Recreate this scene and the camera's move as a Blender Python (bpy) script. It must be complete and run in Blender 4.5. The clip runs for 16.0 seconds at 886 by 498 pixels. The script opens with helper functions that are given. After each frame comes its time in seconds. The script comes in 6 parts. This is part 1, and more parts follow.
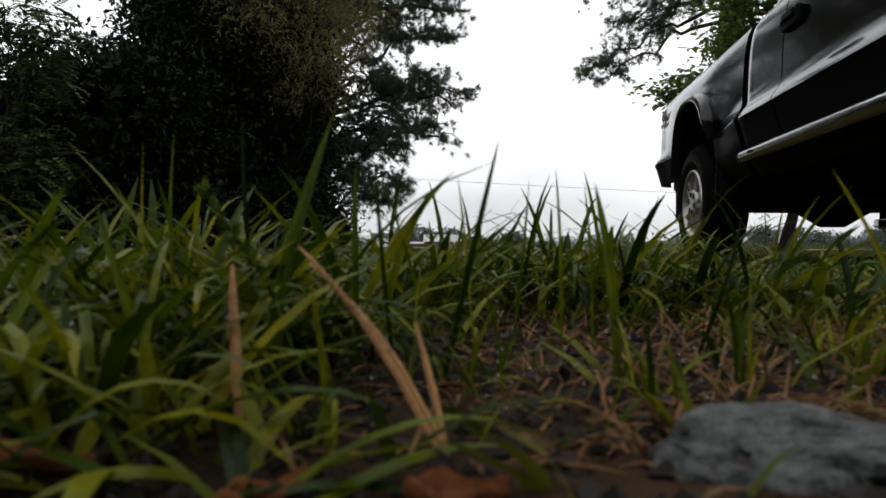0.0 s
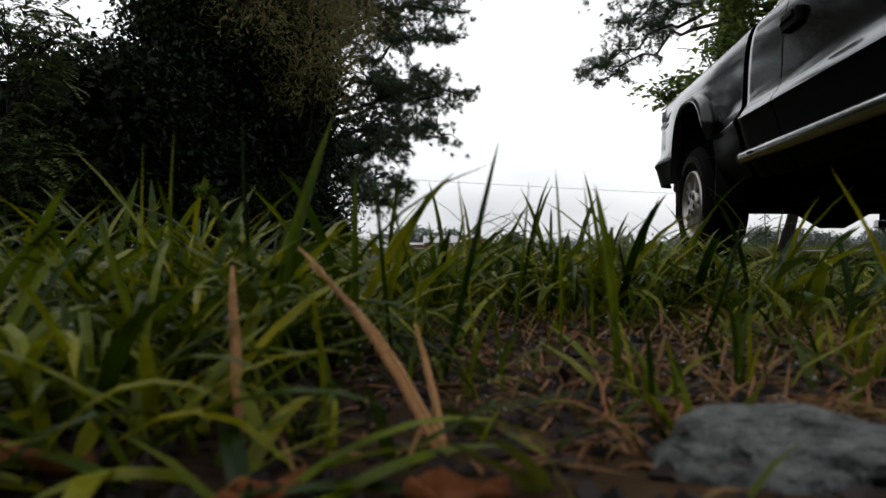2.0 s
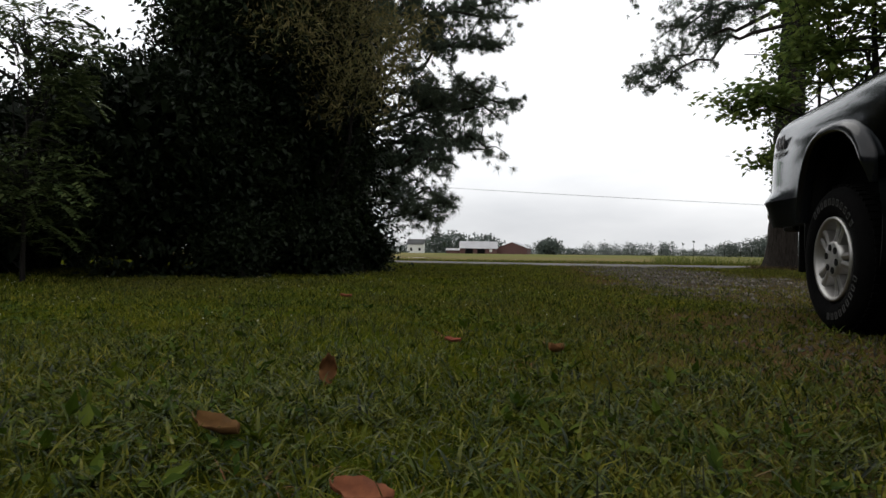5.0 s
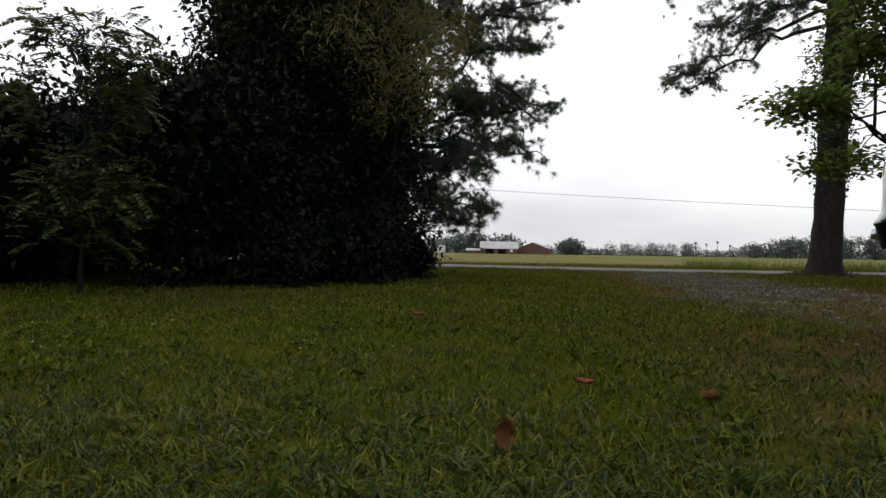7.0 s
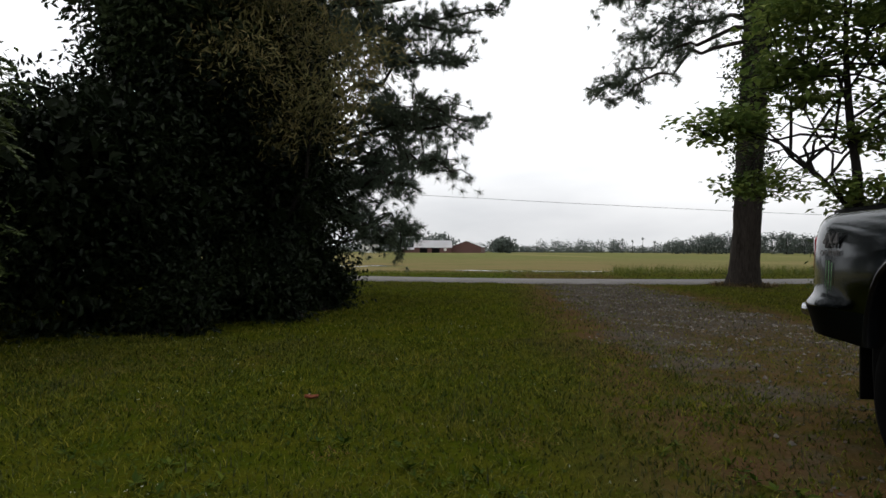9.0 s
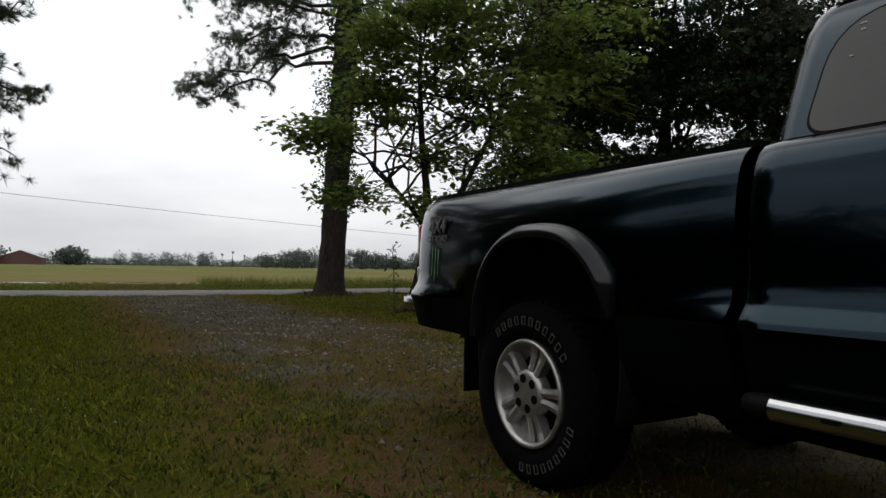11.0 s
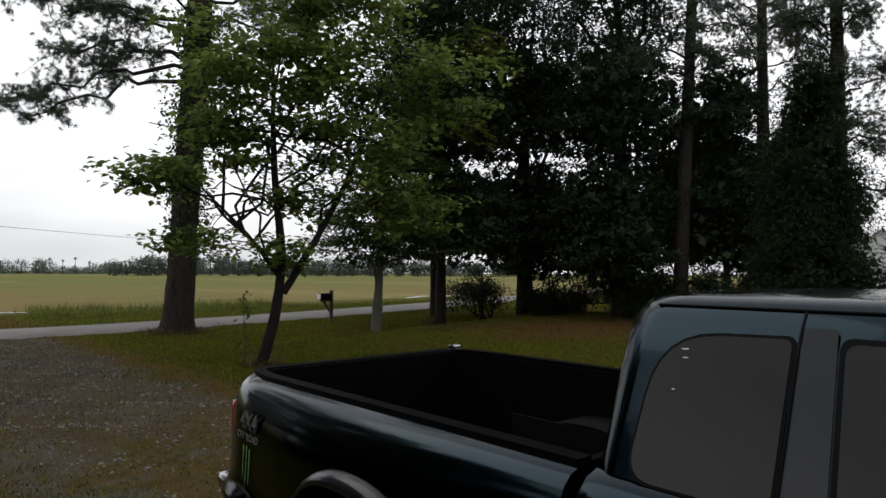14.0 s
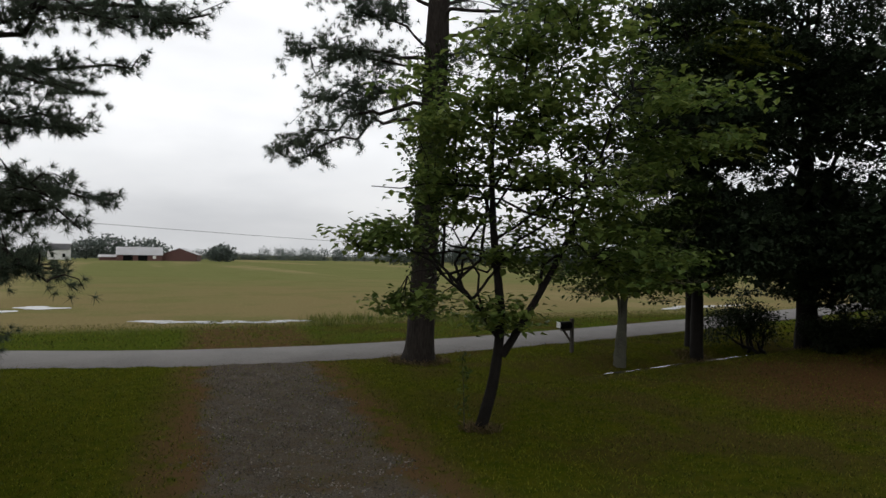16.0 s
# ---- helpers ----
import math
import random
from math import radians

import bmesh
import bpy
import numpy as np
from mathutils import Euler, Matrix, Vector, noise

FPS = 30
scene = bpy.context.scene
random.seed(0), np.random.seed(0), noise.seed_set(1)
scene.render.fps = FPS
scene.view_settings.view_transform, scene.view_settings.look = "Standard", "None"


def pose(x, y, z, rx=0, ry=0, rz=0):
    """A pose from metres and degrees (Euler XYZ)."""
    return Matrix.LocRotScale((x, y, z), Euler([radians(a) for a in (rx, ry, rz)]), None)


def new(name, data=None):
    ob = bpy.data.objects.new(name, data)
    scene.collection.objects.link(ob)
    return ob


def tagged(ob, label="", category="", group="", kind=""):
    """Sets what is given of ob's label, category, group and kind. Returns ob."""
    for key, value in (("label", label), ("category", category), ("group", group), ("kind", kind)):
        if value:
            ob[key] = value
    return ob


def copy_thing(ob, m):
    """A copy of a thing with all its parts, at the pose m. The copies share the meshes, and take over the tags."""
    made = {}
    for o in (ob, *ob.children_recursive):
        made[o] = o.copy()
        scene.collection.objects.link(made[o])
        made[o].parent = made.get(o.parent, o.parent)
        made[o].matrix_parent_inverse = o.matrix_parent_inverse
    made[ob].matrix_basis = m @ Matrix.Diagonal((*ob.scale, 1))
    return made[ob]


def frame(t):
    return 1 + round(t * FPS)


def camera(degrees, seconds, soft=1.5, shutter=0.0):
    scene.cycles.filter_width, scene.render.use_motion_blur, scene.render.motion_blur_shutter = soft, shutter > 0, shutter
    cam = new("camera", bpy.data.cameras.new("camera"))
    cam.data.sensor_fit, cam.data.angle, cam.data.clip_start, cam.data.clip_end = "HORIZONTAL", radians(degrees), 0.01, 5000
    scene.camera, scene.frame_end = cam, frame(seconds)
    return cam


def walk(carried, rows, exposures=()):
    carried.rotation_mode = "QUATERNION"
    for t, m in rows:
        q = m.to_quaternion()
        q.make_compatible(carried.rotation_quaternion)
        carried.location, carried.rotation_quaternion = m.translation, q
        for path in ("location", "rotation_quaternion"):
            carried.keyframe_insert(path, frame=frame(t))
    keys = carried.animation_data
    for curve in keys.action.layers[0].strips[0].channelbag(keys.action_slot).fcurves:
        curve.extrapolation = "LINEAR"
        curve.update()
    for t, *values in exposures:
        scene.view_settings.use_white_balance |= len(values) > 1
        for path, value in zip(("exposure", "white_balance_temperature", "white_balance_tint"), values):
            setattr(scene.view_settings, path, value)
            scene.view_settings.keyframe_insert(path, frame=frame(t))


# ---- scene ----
cam = camera(69.0, 16.0, soft=1.5)
# seconds, x, y, z, yaw, pitch, roll
ROWS = [
    (0, 0.000, 0.000, 0.091, 0.15, -0.20, -0.25),
    (0.5, 0.000, 0.000, 0.091, 0.10, -0.20, -0.18),
    (1, 0.000, 0.000, 0.091, 0.04, -0.19, -0.25),
    (1.5, 0.000, 0.000, 0.091, 0.03, -0.21, -0.11),
    (2, 0.000, 0.000, 0.091, 0.14, -0.12, -0.26),
    (2.5, -0.005, 0.020, 0.158, 2.18, -0.04, -0.47),
    (3, -0.050, 0.170, 0.250, 2.91, -0.11, -0.51),
    (5.5, -0.239, 0.834, 0.408, 3.65, 0.34, -0.95),
    (6, -0.319, 0.804, 0.430, 4.42, 0.05, -1.01),
    (6.5, -0.473, 0.835, 0.434, 5.00, 0.20, -0.78),
    (7, -0.635, 0.938, 0.518, 5.04, 0.25, -0.93),
    (7.5, -0.558, 1.032, 0.721, 5.86, 0.08, -1.19),
    (8, -0.469, 1.210, 0.990, 6.32, -0.02, -1.36),
    (10.5, -0.399, 2.078, 1.045, -26.83, 1.18, 0.41),
    (11, -0.210, 2.299, 0.879, -36.10, 1.75, -0.91),
    (11.5, -0.118, 2.363, 0.836, -44.01, 2.16, -1.34),
    (12, -0.080, 2.440, 0.892, -48.87, 2.45, -0.90),
    (12.5, -0.067, 2.499, 1.024, -48.88, 2.21, -0.43),
    (13, -0.020, 2.530, 1.212, -48.27, 1.94, -0.44),
    (13.5, 0.066, 2.544, 1.460, -47.71, 1.98, -0.25),
    (14, 0.144, 2.400, 1.747, -47.67, 2.15, -0.37),
    (14.5, 0.279, 2.219, 2.100, -47.81, 1.96, -0.45),
    (15, 0.629, 2.316, 2.438, -46.26, 1.84, -0.11),
    (15.5, 1.040, 2.624, 2.774, -37.15, 1.65, 0.02),
    (16, 1.314, 2.820, 3.080, -24.76, 0.79, -0.87),
]
walk(cam, [(t, pose(x, y, z, 90 + pitch, roll, yaw)) for t, x, y, z, yaw, pitch, roll in ROWS],
     [(0.0, 0.0), (8.0, 0.0), (10.3, -0.05), (11.0, -0.14), (11.5, -0.2), (12.0, -0.12), (12.6, 0.0), (14.0, -0.02), (14.5, -0.06), (15.0, 0.05), (15.5, 0.02), (16.0, -0.28)])
# the small fixed lens is a little soft on what stands very close
cam.data.dof.use_dof = True
cam.data.dof.focus_distance = 8.0
cam.data.dof.aperture_fstop = 22.0

# ---- world and light: an overcast day ----
world = bpy.data.worlds.new("sky")
scene.world = world
world.use_nodes = True
wn, wl = world.node_tree.nodes, world.node_tree.links
wn.clear()
w_out = wn.new("ShaderNodeOutputWorld")
w_bg = wn.new("ShaderNodeBackground")
w_sky = wn.new("ShaderNodeTexSky")
w_sky.sky_type = "NISHITA"
w_sky.sun_disc = False
w_sky.sun_elevation, w_sky.sun_rotation = radians(52), radians(200)
w_sky.dust_density, w_sky.air_density = 4.0, 1.0
w_gain = wn.new("ShaderNodeMix")
w_gain.data_type, w_gain.blend_type = "RGBA", "MULTIPLY"
w_gain.inputs["Factor"].default_value = 1.0
w_gain.inputs["B"].default_value = (0.10, 0.10, 0.10, 1)
w_co = wn.new("ShaderNodeTexCoord")
w_map = wn.new("ShaderNodeMapping")
w_map.inputs["Scale"].default_value = (1.3, 1.3, 4.5)
w_noise = wn.new("ShaderNodeTexNoise")
w_noise.inputs["Scale"].default_value, w_noise.inputs["Detail"].default_value = 1.6, 5.0
w_noise.inputs["Roughness"].default_value = 0.5
w_ramp = wn.new("ShaderNodeValToRGB")
w_ramp.color_ramp.elements[0].position, w_ramp.color_ramp.elements[0].color = 0.30, (0.98, 1.0, 1.04, 1)
w_ramp.color_ramp.elements[1].position, w_ramp.color_ramp.elements[1].color = 0.62, (1.34, 1.35, 1.37, 1)
w_mix = wn.new("ShaderNodeMix")
w_mix.data_type = "RGBA"
w_mix.inputs["Factor"].default_value = 0.93
wl.new(w_co.outputs["Generated"], w_map.inputs["Vector"])
wl.new(w_map.outputs["Vector"], w_noise.inputs["Vector"])
wl.new(w_noise.outputs["Fac"], w_ramp.inputs["Fac"])
wl.new(w_sky.outputs["Color"], w_gain.inputs["A"])
wl.new(w_gain.outputs["Result"], w_mix.inputs["A"])
wl.new(w_ramp.outputs["Color"], w_mix.inputs["B"])
# thicker, greyer cloud low down
w_sep = wn.new("ShaderNodeSeparateXYZ")
w_low = wn.new("ShaderNodeMapRange")
w_low.interpolation_type = "SMOOTHSTEP"
w_low.inputs["From Min"].default_value, w_low.inputs["From Max"].default_value = -0.02, 0.24
w_low.inputs["To Min"].default_value, w_low.inputs["To Max"].default_value = 0.70, 1.05
w_dim = wn.new("ShaderNodeMix")
w_dim.data_type, w_dim.blend_type = "RGBA", "MULTIPLY"
w_dim.inputs["Factor"].default_value = 1.0
wl.new(w_co.outputs["Generated"], w_sep.inputs[0])
wl.new(w_sep.outputs["Z"], w_low.inputs["Value"])
wl.new(w_mix.outputs["Result"], w_dim.inputs["A"])
wl.new(w_low.outputs["Result"], w_dim.inputs["B"])
wl.new(w_dim.outputs["Result"], w_bg.inputs["Color"])
w_bg.inputs["Strength"].default_value = 1.0
wl.new(w_bg.outputs["Background"], w_out.inputs["Surface"])

sun = new("sun", bpy.data.lights.new("sun", "SUN"))
sun.data.energy, sun.data.angle, sun.data.color = 0.5, radians(40), (1.0, 0.97, 0.92)
sun.matrix_world = pose(0, 0, 30, 38, 0, 200)

# ---- materials ----
def material(name, base, rough=0.8, metal=0.0, grain=(), bump=0.0, bump_scale=50.0, vary=0.0, island=0.0, coat=0.0, spec=0.5, sheer=0.0, coords="Object", stretch=None):
    """A surface: base colour, mottling at the given (scale, colour, amount) steps, fine relief, and variation from piece to piece."""
    m = bpy.data.materials.new(name)
    m.use_nodes = True
    n, l = m.node_tree.nodes, m.node_tree.links
    b = n["Principled BSDF"]
    b.inputs["Roughness"].default_value, b.inputs["Metallic"].default_value = rough, metal
    b.inputs["Coat Weight"].default_value = coat
    b.inputs["Coat Roughness"].default_value = 0.04
    b.inputs["Specular IOR Level"].default_value = spec
    place = n.new("ShaderNodeTexCoord").outputs[coords]
    if stretch:
        st = n.new("ShaderNodeMapping")
        st.inputs["Scale"].default_value = stretch
        l.new(place, st.inputs["Vector"])
        place = st.outputs["Vector"]
    rgb = n.new("ShaderNodeRGB")
    rgb.outputs[0].default_value = (*base, 1)
    out = rgb.outputs[0]
    for scale, colour, amount in grain:
        t = n.new("ShaderNodeTexNoise")
        t.inputs["Scale"].default_value, t.inputs["Detail"].default_value, t.inputs["Roughness"].default_value = scale, 6.0, 0.6
        l.new(place, t.inputs["Vector"])
        r = n.new("ShaderNodeMapRange")
        r.inputs["From Min"].default_value, r.inputs["From Max"].default_value = 0.38, 0.66
        r.inputs["To Max"].default_value = amount
        l.new(t.outputs["Fac"], r.inputs["Value"])
        x = n.new("ShaderNodeMix")
        x.data_type = "RGBA"
        l.new(r.outputs["Result"], x.inputs["Factor"])
        l.new(out, x.inputs["A"])
        x.inputs["B"].default_value = (*colour, 1)
        out = x.outputs["Result"]
    for amount, node, socket in ((vary, "ShaderNodeObjectInfo", "Random"), (island, "ShaderNodeNewGeometry", "Random Per Island")):
        if amount:
            o = n.new(node)
            r = n.new("ShaderNodeMapRange")
            r.inputs["To Min"].default_value, r.inputs["To Max"].default_value = 1 - amount, 1 + amount
            l.new(o.outputs[socket], r.inputs["Value"])
            h = n.new("ShaderNodeHueSaturation")
            l.new(out, h.inputs["Color"])
            l.new(r.outputs["Result"], h.inputs["Value"])
            r2 = n.new("ShaderNodeMapRange")
            r2.inputs["To Min"].default_value, r2.inputs["To Max"].default_value = 0.5 + amount * 0.06, 0.5 - amount * 0.06
            l.new(o.outputs[socket], r2.inputs["Value"])
            l.new(r2.outputs["Result"], h.inputs["Hue"])
            out = h.outputs["Color"]
    l.new(out, b.inputs["Base Color"])
    if bump:
        t = n.new("ShaderNodeTexNoise")
        t.inputs["Scale"].default_value, t.inputs["Detail"].default_value = bump_scale, 5.0
        l.new(place, t.inputs["Vector"])
        u = n.new("ShaderNodeBump")
        u.inputs["Strength"].default_value, u.inputs["Distance"].default_value = bump, 0.02
        l.new(t.outputs["Fac"], u.inputs["Height"])
        l.new(u.outputs["Normal"], b.inputs["Normal"])
    if sheer:
        tr = n.new("ShaderNodeBsdfTranslucent")
        l.new(out, tr.inputs["Color"])
        mix = n.new("ShaderNodeMixShader")
        mix.inputs["Fac"].default_value = sheer
        l.new(b.outputs["BSDF"], mix.inputs[1])
        l.new(tr.outputs["BSDF"], mix.inputs[2])
        l.new(mix.outputs["Shader"], n["Material Output"].inputs["Surface"])
    return m


def leaf(name, base, other, island=0.35, rough=0.45, sheer=0.25):
    return material(name, base, rough, grain=((0.9, other, 0.8), (6.0, tuple(c * 0.6 for c in base), 0.5)), island=island, sheer=sheer, spec=0.08)


# near-black paint: shade and dark ground reflection on the lower sides put into colour
PAINT_LOW = material("shade-darkened lower body paint", (0.0006, 0.0012, 0.0015), 0.6, coat=0.05, spec=0.02, grain=((6.0, (0.0012, 0.0014, 0.0014), 0.6),))
PAINT = material("dark teal metallic car paint", (0.0044, 0.0112, 0.0165), 0.15, 1.0, coat=0.20, spec=0.3, grain=((900.0, (0.006, 0.014, 0.020), 0.5), (1.2, (0.003, 0.008, 0.0125), 0.5)))
FLARE = material("glossy dark moulded plastic", (0.0035, 0.004, 0.005), 0.20, coat=0.24, spec=0.18, grain=((5.0, (0.008, 0.0085, 0.009), 0.5),))
BLACK = material("black rubber and plastic", (0.002, 0.002, 0.002), 0.6, grain=((30.0, (0.004, 0.0038, 0.0035), 0.6),), bump=0.15, bump_scale=120, spec=0.06)
LINER = material("black textured bed liner", (0.0010, 0.0010, 0.0012), 0.5, grain=((6.0, (0.0022, 0.0022, 0.0022), 0.7),), bump=0.3, bump_scale=180, spec=0.02)
TYRE = material("weathered tyre rubber", (0.0015, 0.0015, 0.0015), 0.85, grain=((12.0, (0.0036, 0.0034, 0.0032), 0.6),), bump=0.25, bump_scale=150, spec=0.04)
ALLOY = material("brushed alloy", (0.36, 0.35, 0.335), 0.38, 0.85, grain=((20.0, (0.25, 0.24, 0.22), 0.6),))
CHROME = material("chrome", (0.33, 0.335, 0.345), 0.17, 1.0, grain=((8.0, (0.45, 0.45, 0.45), 0.4),))
GLASSY = material("dark tinted glass", (0.004, 0.0038, 0.004), 0.03, spec=0.24)
TAIL = material("red tail lamp lens", (0.22, 0.004, 0.010), 0.15, coat=0.6)
LENS = material("clear lamp lens", (0.22, 0.17, 0.165), 0.15, coat=1.0)
DECAL = material("dull silver lettering", (0.085, 0.080, 0.080), 0.4)
DECAL_OUT = material("black lettering outline", (0.006, 0.006, 0.006), 0.5)
GREEN = material("bright green decal", (0.10, 0.24, 0.10), 0.45)
TYRE_LETTER = material("grey raised lettering", (0.055, 0.055, 0.052), 0.8, spec=0.1)
BARK_PINE = material("furrowed pine bark", (0.022, 0.018, 0.015), 0.95, grain=((7.0, (0.008, 0.006, 0.005), 0.9), (24.0, (0.046, 0.039, 0.034), 0.5)), bump=1.0, bump_scale=14, spec=0.1, stretch=(1.0, 1.0, 0.22))
BARK_GREY = material("grey mottled bark", (0.075, 0.075, 0.055), 0.9, grain=((4.0, (0.03, 0.03, 0.022), 0.7), (25.0, (0.11, 0.105, 0.085), 0.5)), bump=0.5, bump_scale=30, spec=0.15)
BARK_DARK = material("dark tree bark", (0.012, 0.010, 0.0085), 0.95, grain=((5.0, (0.006, 0.005, 0.004), 0.8),), bump=0.7, bump_scale=26, spec=0.2)
LEAF_DARK = leaf("dark evergreen leaf", (0.021, 0.033, 0.017), (0.038, 0.056, 0.027), sheer=0.25)
# near-black leaf: shade at the thicket's foot is put into its colour
LEAF_THICKET = leaf("shade-darkened evergreen leaf", (0.0055, 0.0095, 0.004), (0.011, 0.017, 0.006), sheer=0.1)
LEAF_UPPER_LIT = leaf("thicket leaf lightened for sky light", (0.022, 0.032, 0.014), (0.036, 0.050, 0.020), sheer=0.25)
LEAF_MID = leaf("mid green leaf", (0.130, 0.176, 0.042), (0.074, 0.118, 0.030), sheer=0.45)
# mid green leaf made darker, with the trees' shade put into the colour
LEAF_SHADE = leaf("shade-darkened green leaf", (0.052, 0.078, 0.022), (0.032, 0.052, 0.014), sheer=0.3)
LEAF_SAP = leaf("pale yellow green leaf", (0.068, 0.090, 0.032), (0.042, 0.062, 0.020), sheer=0.4)
LEAF_FRESH = leaf("fresh yellow green leaf", (0.11, 0.13, 0.025), (0.07, 0.10, 0.02), sheer=0.35)
LEAF_BROWN = leaf("olive brown narrow leaf", (0.170, 0.150, 0.062), (0.095, 0.100, 0.042), sheer=0.4)
LEAF_GREY = leaf("grey green leaf", (0.018, 0.026, 0.011), (0.010, 0.018, 0.008))
NEEDLE = leaf("pine needles", (0.064, 0.088, 0.060), (0.090, 0.108, 0.066), sheer=0.35)
IVY = leaf("ivy leaf", (0.022, 0.040, 0.011), (0.040, 0.062, 0.015), sheer=0.15)
BLADE = material("grass blade", (0.072, 0.096, 0.007), 0.7, grain=((0.9, (0.124, 0.126, 0.010), 0.8), (0.33, (0.074, 0.058, 0.020), 0.65), (6.0, (0.024, 0.038, 0.005), 0.5), (40.0, (0.024, 0.038, 0.004), 0.35)), island=0.8, sheer=0.25, spec=0.08)
WET = material("wet grass blade", (0.048, 0.074, 0.002), 0.36, grain=((9.0, (0.098, 0.112, 0.004), 0.8), (30.0, (0.012, 0.024, 0.001), 0.7)), island=0.85, sheer=0.36, spec=0.07)
GLINT = material("wet lying grass blade", (0.034, 0.052, 0.004), 0.38, grain=((9.0, (0.082, 0.094, 0.009), 0.8), (30.0, (0.011, 0.021, 0.003), 0.7)), island=0.9, sheer=0.3, spec=0.15)
WEED = leaf("broad weed leaf", (0.038, 0.062, 0.005), (0.060, 0.080, 0.008), island=0.45, rough=0.7, sheer=0.2)
STRAW = material("dry straw", (0.25, 0.125, 0.042), 0.75, grain=((25.0, (0.10, 0.045, 0.018), 0.9), (300.0, (0.33, 0.2, 0.09), 0.6)), island=0.3, sheer=0.15, spec=0.2)
RUST = material("rust brown dead grass", (0.125, 0.062, 0.022), 0.8, grain=((40.0, (0.05, 0.024, 0.010), 0.7), (14.0, (0.17, 0.115, 0.055), 0.6)), island=0.5, sheer=0.15, spec=0.1)
DRY = material("dull dry grass", (0.095, 0.074, 0.034), 0.85, grain=((40.0, (0.05, 0.038, 0.018), 0.7),), island=0.5, sheer=0.15, spec=0.05)
DEW = material("clear water drops", (0.03, 0.035, 0.03), 0.03, spec=1.0)
DEAD = material("dead brown leaf", (0.15, 0.062, 0.026), 0.8, grain=((30.0, (0.06, 0.026, 0.014), 0.7),), vary=0.4, spec=0.06)
# russet, and darker than DEAD: shade on the near leaves lies in the colour
DEAD_RUST = material("shade-darkened russet leaf", (0.090, 0.030, 0.010), 0.7, grain=((60.0, (0.04, 0.016, 0.007), 0.8),), spec=0.05)
DEAD_GREY = material("weathered grey brown leaf", (0.16, 0.115, 0.085), 0.7, grain=((60.0, (0.09, 0.055, 0.036), 0.7),), spec=0.2)
PALE_STONE = material("pale gravel stones", (0.125, 0.113, 0.097), 0.85, grain=((40.0, (0.09, 0.085, 0.08), 0.7),), island=0.5, spec=0.15)
PEBBLE = material("gravel stones", (0.070, 0.059, 0.046), 0.85, grain=((40.0, (0.035, 0.032, 0.03), 0.7),), island=0.65, spec=0.15)
ROCK = material("grey green rock", (0.034, 0.038, 0.038), 0.7, grain=((40.0, (0.012, 0.014, 0.014), 0.8), (110.0, (0.13, 0.135, 0.13), 0.5)), bump=0.9, bump_scale=60, spec=0.3)
ASPHALT = material("worn grey asphalt", (0.105, 0.098, 0.092), 0.85, grain=((0.6, (0.066, 0.062, 0.058), 0.8), (40.0, (0.16, 0.15, 0.145), 0.5)), bump=0.3, bump_scale=90, spec=0.25)
WATER = material("puddle water", (0.02, 0.02, 0.018), 0.04, spec=0.8)
WOOD_GREY = material("weathered fence wood", (0.06, 0.05, 0.04), 0.9, grain=((9.0, (0.03, 0.025, 0.02), 0.7),), bump=0.5, bump_scale=60)
WHITE_PAINT = material("white paint", (0.62, 0.62, 0.60), 0.6, grain=((8.0, (0.45, 0.45, 0.42), 0.5),))
RED_WALL = material("red brown barn boards", (0.085, 0.04, 0.034), 0.85, grain=((0.4, (0.10, 0.045, 0.04), 0.7),))
TIN = material("pale sheet metal roof", (0.62, 0.62, 0.64), 0.45, grain=((0.3, (0.5, 0.48, 0.48), 0.5),))
# pale blue-grey: haze over the far woods is put into the leaf colour
FAR_LEAF = leaf("hazed distant woodland leaf", (0.095, 0.118, 0.105), (0.12, 0.14, 0.12))
TARP = material("black plastic cover", (0.0025, 0.003, 0.0035), 0.25, grain=((6.0, (0.005, 0.006, 0.007), 0.5),), bump=0.8, bump_scale=9, spec=0.07)
STUBBLE = material("dark cut stems", (0.020, 0.024, 0.008), 0.8, island=0.4)
FLOWER = material("white clover flower", (0.3, 0.31, 0.25), 0.8)
MULCH = material("dark bark mulch", (0.014, 0.011, 0.010), 0.9, grain=((60.0, (0.010, 0.008, 0.007), 0.8),), island=0.7, spec=0.15)
WIRE = material("black cable", (0.11, 0.11, 0.12), 0.6)
CLAY = material("red clay", (0.22, 0.09, 0.05), 0.95, grain=((20.0, (0.2, 0.08, 0.05), 0.6),), bump=0.6, bump_scale=60)
CAR_WHITE = material("silver car paint", (0.5, 0.51, 0.53), 0.25, 0.4, coat=0.8)
SIDING = material("pale grey siding", (0.42, 0.43, 0.43), 0.8, grain=((1.0, (0.36, 0.37, 0.37), 0.5),))
ROOFING = material("grey shingle roof", (0.14, 0.14, 0.145), 0.9, grain=((3.0, (0.09, 0.09, 0.09), 0.6),))


def smooth_step(n, l, value, lo, hi):
    r = n.new("ShaderNodeMapRange")
    r.interpolation_type = "SMOOTHSTEP"
    r.inputs["From Min"].default_value, r.inputs["From Max"].default_value = lo, hi
    l.new(value, r.inputs["Value"])
    return r.outputs["Result"]


